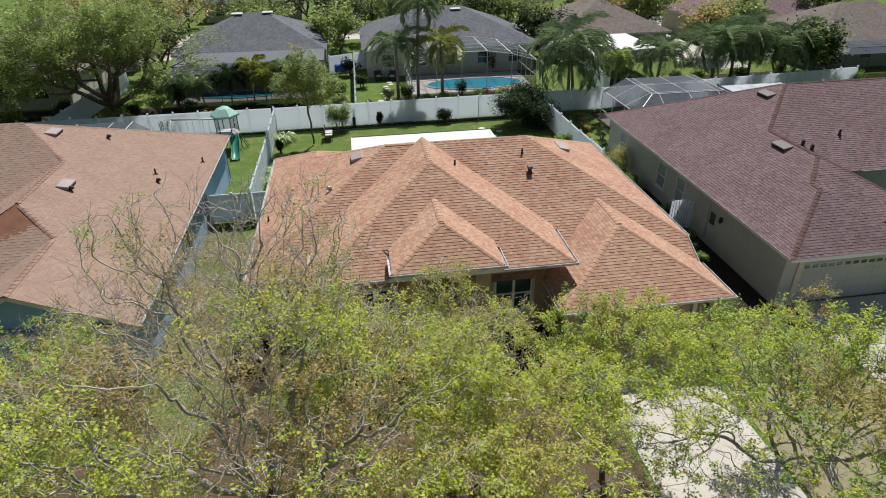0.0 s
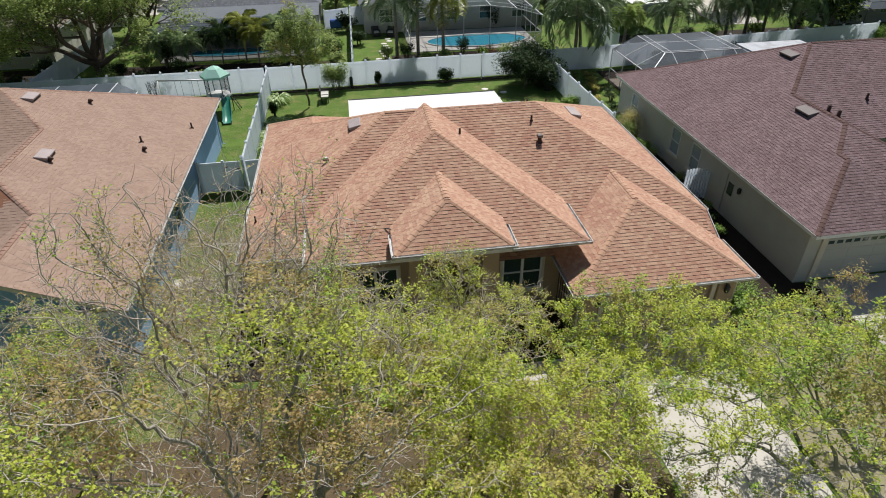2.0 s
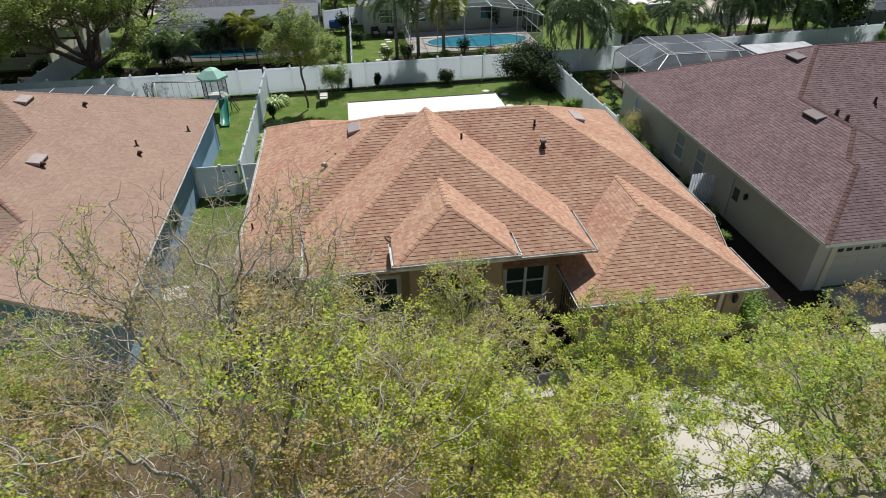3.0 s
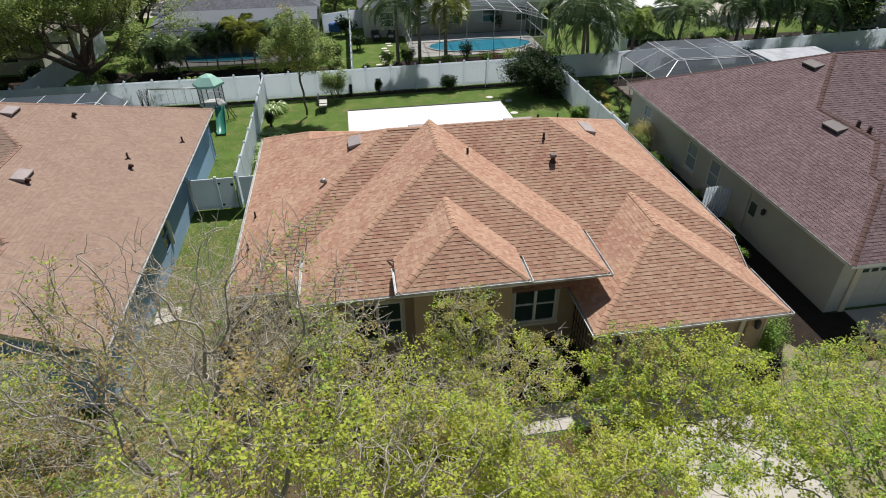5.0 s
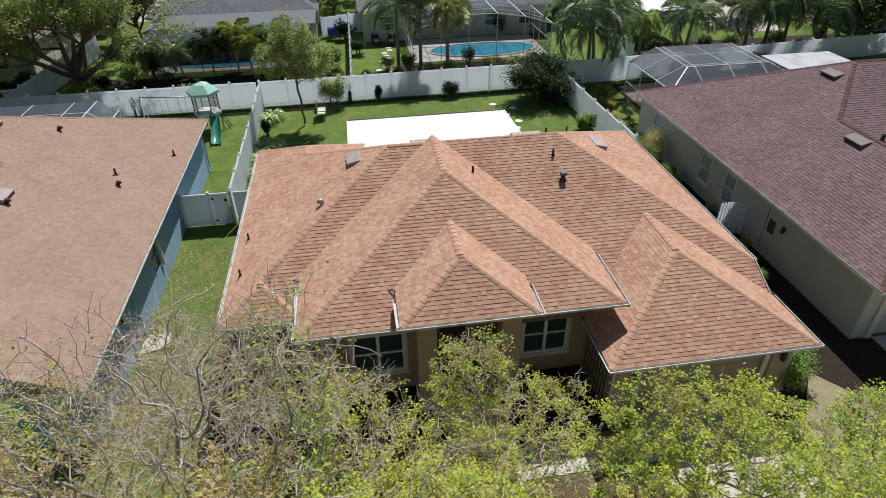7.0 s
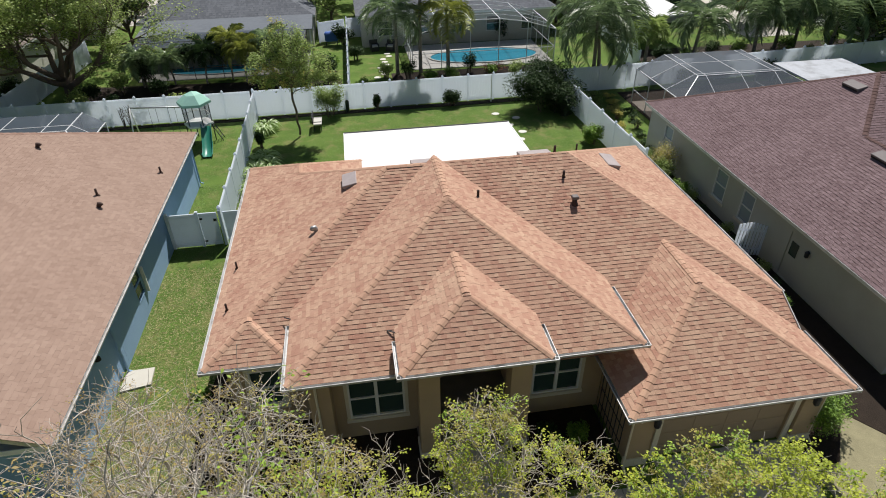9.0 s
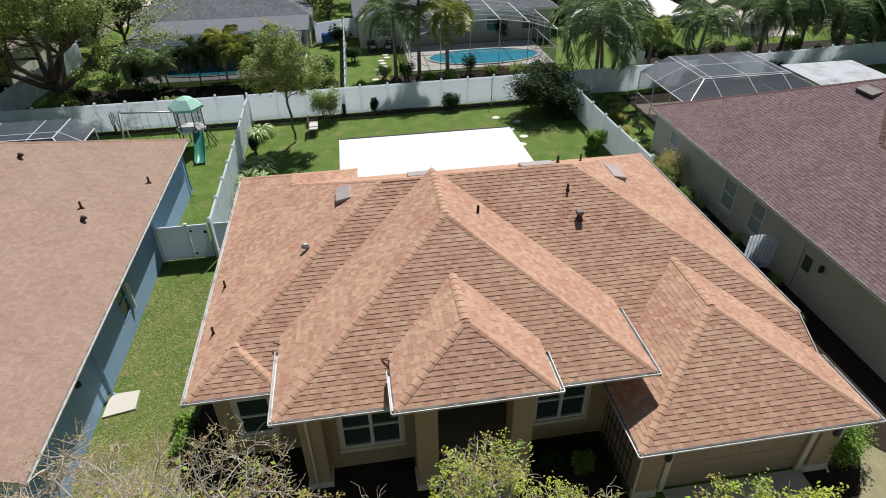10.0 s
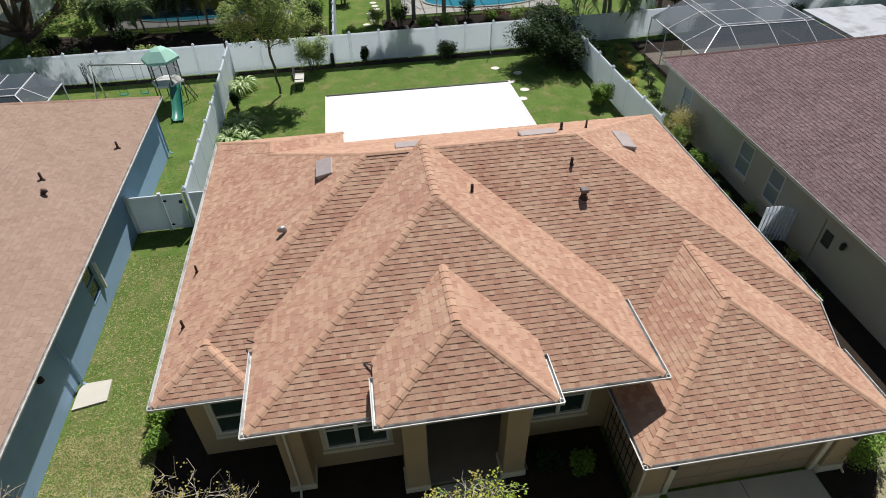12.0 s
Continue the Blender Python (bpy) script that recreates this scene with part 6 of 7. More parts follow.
def shrub(label, seed, x, y, w, d, h, mat, count, leaf, z=None, name="shrub", second=None, share=0.2, category="shrub", low=0.42):
    """A bush: short stems and a ragged mass of leaves."""
    rng = np.random.default_rng(seed)
    rs = random.Random(seed)
    gz_ = ground_z(x, y) if z is None else z
    th = thing(name, label, category, (x, y, gz_))
    st = Mesh()
    lobes = []
    for i in range(9):
        a = rs.random() * 6.283
        rr = rs.random() ** 0.6
        c = (x + 0.33 * w * rr * math.cos(a), y + 0.33 * d * rr * math.sin(a), gz_ + h * (low + (0.75 - low) * rs.random()))
        lobes.append(c)
        st.tube([(x + 0.1 * w * math.cos(a), y + 0.1 * d * math.sin(a), gz_ - 0.05), ((x + c[0]) / 2, (y + c[1]) / 2, gz_ + h * 0.3), c], [0.03, 0.02, 0.008], 5)
    part("woody_base", st, M_BARK_D, th)
    pick = rng.integers(0, len(lobes), count)
    v = rng.normal(size=(count, 3))
    v /= np.linalg.norm(v, axis=1)[:, None]
    v *= (0.45 + 0.6 * rng.random((count, 1)) ** 0.5) * (0.85 + 0.3 * np.sin(v[:, :1] * 7 + v[:, 1:2] * 5 + seed))
    c = np.array(lobes)[pick] + v * np.array([w * 0.24, d * 0.24, h * 0.30])
    c[:, 2] = np.maximum(c[:, 2], gz_ + 0.04)
    if second:
        k = int(count * share)
        part("foliage", quads_data("foliage", leaf_quads(rng, c[k:], leaf), mat), None, th)
        part("blossom", quads_data("blossom", leaf_quads(rng, c[:k] + np.array([0, 0, 0.06]), leaf * 0.9), second), None, th)
    else:
        part("foliage", quads_data("foliage", leaf_quads(rng, c, leaf), mat), None, th)
    return th


def frond_mesh(seed, length, mat, droop=1.0, leaflets=40):
    """One arching palm frond from the origin towards +x, with hanging leaflets."""
    rs = random.Random(seed)
    pts = []
    for i in range(9):
        t = i / 8
        pts.append(Vector((length * (t - 0.30 * droop * t * t * t), 0.03 * math.sin(t * 5 + seed), length * (0.72 * t - (0.55 + 0.55 * droop) * t * t))))
    mb = Mesh()
    mb.tube(pts, [0.03 - 0.0028 * i for i in range(9)], 4)
    for i in range(leaflets):
        t = 0.16 + 0.84 * i / leaflets
        k = min(7, int(t * 8))
        p = pts[k].lerp(pts[k + 1], t * 8 - k)
        L = length * 0.30 * (math.sin(t * 2.6) ** 0.6 + 0.15) * (0.85 + 0.3 * rs.random())
        for s in (-1, 1):
            a = Vector((0.55, s * 0.9, 0.25 - 0.7 * rs.random())).normalized()
            q = p + a * L * 0.55
            e = q + (a + Vector((0, 0, -0.8))).normalized() * L * 0.55
            w = Vector((0.034, 0, 0.012))
            n = len(mb.v)
            mb.v += [tuple(p - w), tuple(p + w), tuple(q + w), tuple(q - w), tuple(e)]
            mb.f += [(n, n + 1, n + 2, n + 3), (n + 3, n + 2, n + 4)]
    return mesh_data("frond", mb, mat)


FRONDS = {}


def palm(label, seed, x, y, height, length, mat, n=20, trunk_r=0.13, droop=1.0, group="queen palms", name="palm_tree"):
    """A feather palm: ringed trunk, crownshaft and drooping fronds."""
    rs = random.Random(seed)
    gz_ = ground_z(x, y)
    th = thing(name, label, "palm", (x, y, gz_), group)
    tr = Mesh()
    pts, rads = [], []
    m = 16
    bend = (rs.uniform(-0.25, 0.25), rs.uniform(-0.25, 0.25))
    for i in range(m + 1):
        t = i / m
        pts.append((x + bend[0] * t * t, y + bend[1] * t * t, gz_ - 0.1 + (height + 0.1) * t))
        rads.append(trunk_r * (1.25 - 0.45 * t) * (1.06 if i % 2 else 0.97))
    tr.tube(pts, rads, 9)
    part("trunk", tr, M_PALMBARK, th, "", True)
    top = pts[-1]
    part("crownshaft", Mesh().tube([top, (top[0], top[1], top[2] + 0.45), (top[0], top[1], top[2] + 0.7)], [trunk_r * 0.85, trunk_r * 0.75, 0.04], 8), L_PALM, th, "", True)
    for k in range(n):
        v = k % 3
        key = (mat.name, v, round(length, 1), droop)
        if key not in FRONDS:
            FRONDS[key] = frond_mesh(v + 1, length, mat, droop * (0.75 + 0.25 * v))
        ob = part("frond", FRONDS[key], None, th)
        ob.matrix_basis = Matrix.Translation((top[0], top[1], top[2] + 0.5)) @ Matrix.Rotation(k * 2.39996 + rs.uniform(-0.2, 0.2), 4, 'Z') @ \
            Matrix.Rotation(radians(-48 + 92 * k / n + rs.uniform(-10, 10)), 4, 'Y') @ Matrix.Scale(0.85 + 0.3 * rs.random(), 4)
    return th


# street-side trees, each grown towards points strewn through the lobes of its crown
def colonise(rng, base, fork, lobes, count, step=0.17, kill=0.30, crook=0.5, taper=2.2):
    """Branch nodes that grow from a trunk towards the points of a crown: places, parents and radii."""
    vol = np.array([l[3] * l[4] * l[5] for l in lobes])
    pick = rng.choice(len(lobes), count, p=vol / vol.sum())
    v = rng.normal(size=(count, 3))
    v /= np.linalg.norm(v, axis=1)[:, None]
    v *= (0.25 + 0.75 * rng.random((count, 1))) ** 0.5
    L = np.array(lobes)
    aim = L[pick, :3] + v * L[pick, 3:]
    base, fork = np.array(base, float), np.array(fork, float)
    m = max(4, int(np.linalg.norm(fork - base) / 0.25))
    nodes = [base + (fork - base) * k / m + (rng.normal(size=3) * 0.035 if k else 0) for k in range(m + 1)]
    parent = [-1] + list(range(m))
    P = np.array(nodes)
    d = np.linalg.norm(aim[:, None] - P[None], axis=2)
    near, dist = d.argmin(1), d.min(1)
    for _ in range(110):
        if not len(aim):
            break
        dirs = aim - P[near]
        dirs /= np.linalg.norm(dirs, axis=1)[:, None] + 1e-9
        who, inv = np.unique(near, return_inverse=True)
        tot = np.zeros((len(who), 3))
        np.add.at(tot, inv, dirs)
        tot /= np.linalg.norm(tot, axis=1)[:, None] + 1e-9
        tot += rng.normal(size=tot.shape) * crook
        tot /= np.linalg.norm(tot, axis=1)[:, None] + 1e-9
        fresh = P[who] + tot * step
        first = len(P)
        P = np.concatenate([P, fresh])
        parent += list(who)
        d = np.linalg.norm(aim[:, None] - fresh[None], axis=2)
        k = d.argmin(1)
        dm = d[np.arange(len(aim)), k]
        better = dm < dist
        near = np.where(better, first + k, near)
        dist = np.where(better, dm, dist)
        keep = dist > kill
        aim, near, dist = aim[keep], near[keep], dist[keep]
    parent = np.array(parent)
    acc = np.zeros(len(P))
    rad = np.zeros(len(P))
    for k in range(len(P) - 1, -1, -1):
        rad[k] = max(0.006, acc[k] ** (1 / taper))
        if parent[k] >= 0:
            acc[parent[k]] += rad[k] ** taper
    return P, parent, rad


def street_tree(label, seed, base, fork, lobes, count, leaf_mats, leaf, per, cluster, bare, twig=0.3, twigs=2.0, bark=None, crook=0.5, kill=0.30, scatter=1.3, fine_bark=None, taper=2.2):
    """A tree grown into its lobes: trunk and limbs, fine twigs, and leaf tufts that leave gaps where the crown is bare."""
    rng = np.random.default_rng(seed)
    th = thing("tree", label, "tree", (base[0], base[1], 0.0))
    P, parent, rad = colonise(rng, (base[0], base[1], -0.1), fork, lobes, count, crook=crook, kill=kill, taper=taper)
    n = len(P)
    kids = [[] for _ in range(n)]
    for k in range(1, n):
        kids[parent[k]].append(k)
    wood, fine = Mesh(), Mesh()
    stack = [(0, None)]
    while stack:
        k, before = stack.pop()
        chain = [k] if before is None else [before, k]
        while kids[k]:
            order = sorted(kids[k], key=lambda c: -rad[c])
            stack += [(c, k) for c in order[1:]]
            k = order[0]
            chain.append(k)
        pts = P[chain].copy()
        if len(pts) > 3:
            pts[1:-1] = 0.5 * pts[1:-1] + 0.25 * (pts[:-2] + pts[2:])
        rr = rad[chain].copy()
        if before is not None:
            rr[0] = rr[1]
        thick = rr[0] > 0.022
        (wood if thick else fine).tube([Vector(p) for p in pts], list(rr), 7 if rr[0] > 0.05 else (5 if thick else 4), cap=False)
    # twigs and leaf tufts on the thin ends
    ph = rng.uniform(0, 6.283, (6, 3))
    wv = rng.normal(size=(6, 3)) / scatter
    field = lambda p, lo: sum(math.sin(p[0] * wv[i][0] * 2 + ph[i][0] + p[1] * wv[i][1] * 2 + p[2] * wv[i][2] * 2) for i in range(lo, lo + 3)) / 1.6
    rs = random.Random(seed)
    sets = [[] for _ in leaf_mats]
    thin = [k for k in range(1, n) if rad[k] < 0.016]
    fv = sorted(field(P[k], 0) for k in thin)
    cut = fv[min(len(fv) - 1, int(len(fv) * bare))]
    weights = [w for _, w in leaf_mats]
    for k in thin:
        p = P[k]
        leafy = field(p, 0) + rs.gauss(0, 0.25) > cut
        way = P[k] - P[parent[k]]
        way /= np.linalg.norm(way) + 1e-9
        for _ in range(rng.poisson(twigs * (1.0 if leafy or not kids[k] else 0.55))):
            d = way * 0.7 + rng.normal(size=3) * 0.75 + np.array([0, 0, 0.35])
            d /= np.linalg.norm(d)
            ln = twig * (0.5 + rng.random())
            mid = p + d * ln * 0.5 + rng.normal(size=3) * 0.025
            end = p + d * ln + rng.normal(size=3) * 0.04
            fine.tube([Vector(p), Vector(mid), Vector(end)], [0.0055, 0.0042, 0.0025], 3, cap=False)
            if rs.random() < (0.66 if leafy else 0.08):
                g = field(p, 3) * 0.5 + 0.5 + rs.gauss(0, 0.22)
                pos = min(0.999, max(0.0, g)) * sum(weights)
                i = 0
                while pos > weights[i]:
                    pos -= weights[i]
                    i += 1
                q = rng.poisson(per * 1.45)
                t = rng.random((q, 1)) ** 0.6
                sets[i].append(p + (end - p) * t + rng.normal(size=(q, 3)) * cluster)
    part("trunk", wood, bark or M_BARK, th, "forking grey trunk with crooked limbs", True)
    tagged(part("twig_mass", fine, fine_bark or M_BARK, th, "mass of fine grey twigs", True), kind="stuff")
    for (mt, _), cs in zip(leaf_mats, sets):
        cs = [c for c in cs if len(c)]
        if cs:
            part("crown", quads_data("crown", leaf_quads(rng, np.concatenate(cs), leaf, ratio=0.6), mt), None, th, "crown of many small leaves in tufts")
    return th


street_tree("broad live oak with low grey branches and olive leaves", 107, (0.2, -10.2), (0.1, -10.0, 4.6),
            [(0.8, -9.6, 8.2, 2.3, 1.9, 2.0), (0.3, -11.8, 8.0, 2.0, 1.4, 1.3), (2.7, -8.8, 6.9, 2.3, 2.2, 1.5), (-1.9, -10.7, 8.4, 1.9, 1.6, 1.6), (-4.0, -9.6, 7.0, 2.3, 2.0, 1.7),
             (-3.6, -11.4, 7.6, 2.0, 1.5, 1.5), (-0.4, -9.4, 5.8, 3.2, 2.2, 1.0), (-5.2, -9.0, 6.4, 1.8, 1.8, 1.4)], 3400,
            [(L_RUSSET, 1.1), (L_OLIVE, 3.5), (L_GREEN, 1.5), (L_LIME, 5)], 0.062, 13, 0.058, 0.38, twig=0.32, twigs=1.6, kill=0.26, taper=2.0, fine_bark=M_TWIG)
street_tree("tall half-bare live oak with crooked grey limbs", 101, (-0.6, -7.6), (-0.5, -7.5, 4.6),
            [(0.6, -7.1, 9.1, 1.8, 1.4, 1.7), (-1.6, -7.6, 9.3, 1.6, 1.2, 1.8), (-2.9, -6.6, 7.6, 1.6, 1.4, 1.5), (-0.8, -6.8, 7.0, 2.2, 1.6, 1.2)], 1500,
            [(L_RUSSET, 4), (L_OLIVE, 3.5), (L_GREEN, 1.5)], 0.055, 5, 0.05, 0.62, twig=0.36, twigs=2.2, kill=0.27, taper=1.95, fine_bark=M_TWIG)
street_tree("bare pale-grey tree with russet buds on fine twigs", 108, (-0.9, -4.3), (-0.8, -4.2, 3.0),
            [(-0.1, -3.5, 6.1, 1.3, 1.0, 1.2), (-1.7, -4.1, 6.8, 1.4, 1.2, 1.3), (-0.6, -5.1, 7.0, 1.4, 1.1, 1.4), (-2.6, -3.4, 5.6, 1.2, 1.1, 1.1)], 1100,
            [(L_RUSSET, 5), (L_OLIVE, 2)], 0.038, 5, 0.035, 0.45, twig=0.30, twigs=2.8, kill=0.20, crook=0.35, bark=M_TWIG, fine_bark=M_TWIG)
street_tree("live oak with grey branches and thin olive foliage", 102, (-6.3, -7.6), (-6.2, -7.5, 3.2),
            [(-6.2, -7.4, 6.0, 2.8, 2.4, 1.6), (-8.4, -6.6, 5.4, 2.2, 2.0, 1.4), (-4.6, -6.4, 5.2, 2.0, 1.8, 1.2)], 1500,
            [(L_RUSSET, 2), (L_OLIVE, 3), (L_GREEN, 6)], 0.070, 10, 0.06, 0.28, twig=0.32, twigs=1.7, kill=0.26)
street_tree("leafy olive-green tree before the blue-grey gable", 114, (-6.3, -4.2), (-6.3, -4.1, 2.4),
            [(-6.7, -3.0, 4.5, 1.2, 1.0, 0.9), (-5.6, -4.4, 4.9, 1.2, 1.0, 0.9), (-5.2, -5.8, 5.2, 1.2, 1.0, 0.8), (-7.6, -2.4, 4.0, 1.1, 0.9, 0.9), (-6.6, -5.4, 4.6, 1.3, 1.1, 0.9)], 1100,
            [(L_RUSSET, 1.2), (L_OLIVE, 3.5), (L_GREEN, 4), (L_LIME, 1.5)], 0.062, 12, 0.055, 0.22, twig=0.28, twigs=1.7, kill=0.24)
street_tree("small tree with yellow-olive leaves before the front windows", 110, (1.4, -5.0), (1.5, -4.9, 2.2),
            [(1.5, -4.7, 5.4, 1.5, 1.2, 1.5), (0.4, -5.6, 4.8, 1.3, 1.2, 1.2), (2.8, -5.6, 5.2, 1.4, 1.3, 1.3)], 1000,
            [(L_RUSSET, 2.2), (L_OLIVE, 4.5), (L_LIME, 2.5)], 0.060, 9, 0.055, 0.35, twig=0.28, twigs=1.7, kill=0.21, fine_bark=M_TWIG)
street_tree("slender tree with light green new leaves before the porch", 103, (4.7, -4.5), (4.7, -4.5, 2.3),
            [(4.3, -3.8, 5.1, 1.15, 1.0, 1.5), (5.7, -4.3, 4.5, 1.3, 1.1, 1.0), (4.9, -5.7, 4.9, 1.4, 1.2, 1.2), (3.6, -5.0, 4.6, 1.0, 1.0, 1.0)], 1200,
            [(L_OLIVE, 2.5), (L_GREEN, 2), (L_LIME, 6)], 0.056, 11, 0.050, 0.25, twig=0.26, twigs=1.8, kill=0.20, fine_bark=M_TWIG)
street_tree("leafy young tree with bright lime-green crown by the drive", 104, (8.7, -6.2), (8.7, -6.1, 2.4),
            [(9.3, -5.2, 4.6, 1.5, 1.3, 1.2), (7.6, -5.5, 4.9, 1.1, 1.1, 1.4), (8.8, -7.0, 4.9, 1.8, 1.4, 1.2), (10.5, -5.6, 4.2, 1.5, 1.4, 1.0), (6.8, -6.8, 4.6, 1.2, 1.2, 1.0)], 1400,
            [(L_OLIVE, 0.8), (L_GREEN, 3), (L_LIME, 7)], 0.068, 15, 0.055, 0.14, twig=0.26, twigs=1.6, kill=0.23)
street_tree("leafy tree with yellow-green crown at the edge of the drive", 105, (14.8, -10.0), (12.6, -9.4, 3.3),
            [(10.4, -9.0, 6.0, 1.9, 1.6, 1.3), (12.7, -8.8, 5.6, 2.0, 1.8, 1.5), (9.0, -10.7, 6.2, 1.6, 1.3, 1.1), (11.4, -7.2, 5.3, 1.7, 1.3, 1.2), (12.6, -11.0, 6.0, 1.8, 1.4, 1.2),
             (7.6, -9.4, 5.4, 1.4, 1.6, 1.1), (11.0, -12.2, 6.5, 1.8, 1.3, 1.2), (13.6, -12.0, 6.0, 1.6, 1.4, 1.2)], 2500,
            [(L_OLIVE, 2.4), (L_GREEN, 5), (L_LIME, 3)], 0.068, 15, 0.056, 0.14, twig=0.27, twigs=1.5, kill=0.25)
street_tree("slim tree with thin yellow-green crown beside the drive", 109, (14.8, -5.3), (14.8, -5.2, 2.5),
            [(15.7, -4.5, 4.4, 0.5, 0.5, 0.8), (13.4, -5.3, 3.9, 1.2, 0.9, 0.8), (14.6, -4.9, 3.8, 0.7, 0.7, 0.9), (14.5, -6.8, 4.0, 1.4, 1.2, 0.9), (12.5, -6.4, 3.9, 1.1, 0.9, 0.8)], 1000,
            [(L_RUSSET, 0.6), (L_OLIVE, 2.5), (L_GREEN, 4), (L_LIME, 3)], 0.062, 13, 0.055, 0.22, twig=0.26, twigs=1.6, kill=0.23)
street_tree("tree with pale olive leaves above the front walk", 106, (4.9, -9.9), (4.9, -9.8, 2.8),
            [(4.4, -9.4, 6.1, 1.9, 1.6, 1.2), (6.2, -8.9, 5.7, 1.5, 1.5, 1.1), (3.2, -11.6, 6.6, 1.9, 1.4, 1.2), (5.3, -11.8, 6.1, 1.7, 1.3, 1.1), (3.0, -7.4, 5.6, 1.6, 1.4, 1.2)], 2000,
            [(L_OLIVE, 1.6), (L_LIME, 8)], 0.064, 17, 0.056, 0.20, twig=0.27, twigs=1.6, kill=0.24, fine_bark=M_TWIG)
# rear gardens
street_tree("young tree with light green crown on the lawn", 111, (-1.15, 24.9), (-1.25, 24.9, 2.7),
            [(-1.2, 24.9, 5.2, 1.4, 1.3, 1.7), (-2.3, 24.6, 4.2, 1.3, 1.2, 1.2), (-0.1, 24.8, 4.1, 1.4, 1.3, 1.2), (-1.1, 24.9, 3.6, 1.6, 1.4, 0.9)], 1300,
            [(L_OLIVE, 0.6), (L_YARD, 6)], 0.115, 15, 0.11, 0.05, twig=0.26, twigs=1.3, bark=M_BARK_D, kill=0.24, fine_bark=M_BARK_D, crook=0.3)
tree("large spreading live oak beyond the white fence", 112, -17.6, 34.2, 10.4, 7.2, 7, 2.0, 0.38, [(L_OAK, 5), (L_YARD, 2)], 28, 0.185, 0.19, bark=M_BARK_D, kids=(8, 7, 5), lift=0.45)
tree("large live oak at the edge of the rear gardens", 113, -27.0, 31.0, 9.0, 6.0, 6, 2.2, 0.34, [(L_OAK, 5), (L_YARD, 2)], 28, 0.185, 0.19, bark=M_BARK_D, kids=(8, 7, 5), lift=0.45)
far = ((-8, 61, 7.5, 4.0), (0.5, 61, 8.5, 4.2), (24.0, 58, 7.5, 3.6), (40, 60, 7, 3.6), (-20, 64, 9, 4.6), (16, 75, 8, 4), (-36, 48, 8, 4.2), (58, 68, 9, 4.6), (-4, 77, 8, 4),
       (44.6, 33.4, 5.6, 2.4), (47.0, 35.4, 5.0, 2.0), (-17, 48, 7, 3.4), (1.0, 52, 6.0, 2.6), (23.3, 49, 6, 2.6), (33, 57, 7, 3.4), (8, 61, 7.5, 3.6), (-30, 72, 9, 4.4), (-14, 76, 8, 4), (4.5, 73.5, 7, 3.4),
       (26, 75, 8, 4), (36, 74, 8, 4), (48, 75, 8, 4.2), (46, 48.5, 6.5, 3.0), (20, 62.5, 6, 2.8), (-25, 56, 8, 4))
far_rows = ((-38, 78, 9, 4.5), (-21, 78, 8, 4), (-1.5, 80, 9, 4), (18, 79, 9, 4.2), (38, 79, 9, 4.4), (57, 78, 9, 4.4), (66, 74, 9, 4.5), (-48, 70, 9, 4.5), (-9, 95, 10, 5), (10, 96, 10, 5), (30, 96, 10, 5), (50, 96, 10, 5), (68, 94, 10, 5), (-30, 96, 10, 5), (41, 45.5, 6, 2.6), (39, 57, 7, 3.2), (60, 52, 8, 3.6), (66, 40, 8, 3.6))
for i, (x, y, h, s) in enumerate(far + far_rows):
    tree("leafy shade tree in a far garden", 120 + i, x, y, h, s, 6, 1.6, 0.2, ([(L_OAK, 1)], [(L_OAK, 2), (L_DARK, 2)], [(L_YARD, 1), (L_OAK, 1)], [(L_DARK, 2), (L_OAK, 1)], [(L_RUSSET, 2), (L_OAK, 1)])[3 if i in (9, 10) else i % 5], 9, 0.38, 0.32, bark=M_BARK_D, levels=3, kids=(7, 6, 4), lift=0.4)
for i in range(26):
    shrub("dark clipped shrub along a far house", 340 + i, -34 + i * 3.6, (58.6, 63.0, 43.0, 73.0)[i % 4] + (i * 5 % 3), 2.4, 1.5, 1.4 + 0.4 * (i % 3), (L_DARK, L_OAK)[i % 2], 700, 0.28)
shrub("large dark round evergreen bush on the lawn", 201, 15.3, 26.2, 5.7, 5.2, 3.5, L_DARK, 24000, 0.15, name="bush", low=0.27)
for i, (x, y, w, h, mt) in enumerate(((9.15, 28.3, 1.5, 1.1, L_DARK), (3.95, 28.45, 0.6, 1.15, L_DARK), (0.75, 27.9, 2.2, 2.2, L_YARD), (-3.4, 23.6, 0.8, 1.1, L_DARK),
                                      (16.3, 20.4, 1.3, 1.2, L_HEDGE), (15.45, -1.05, 1.6, 1.75, L_HEDGE), (-3.35, 2.5, 0.85, 0.6, L_HEDGE), (-3.45, 3.3, 0.8, 0.55, L_HEDGE), (17.9, 14.6, 1.5, 1.5, L_YARD), (18.2, 13.2, 1.1, 0.9, L_HEDGE),
                                      (18.4, 17.0, 1.6, 1.1, L_YARD), (18.0, 19.5, 1.2, 0.9, L_YARD), (7.2, 0.2, 0.8, 0.5, L_DARK), (8.1, 0.0, 0.8, 0.5, L_HEDGE))):
    shrub("rounded green garden shrub", 210 + i, x, y, w, w, h, mt, int(2600 * w), 0.075 if y < 20 else 0.11)
shrub("straggly shrub with pale blossom by the beige wall", 230, 18.2, 15.8, 2.0, 2.4, 2.0, L_OLIVE, 3600, 0.075, second=L_FLOWER, share=0.22)
shrub("clump with white flowers at the fence corner", 231, 16.2, 20.9, 1.0, 1.0, 1.1, L_HEDGE, 1500, 0.09, second=L_FLOWER, share=0.1)
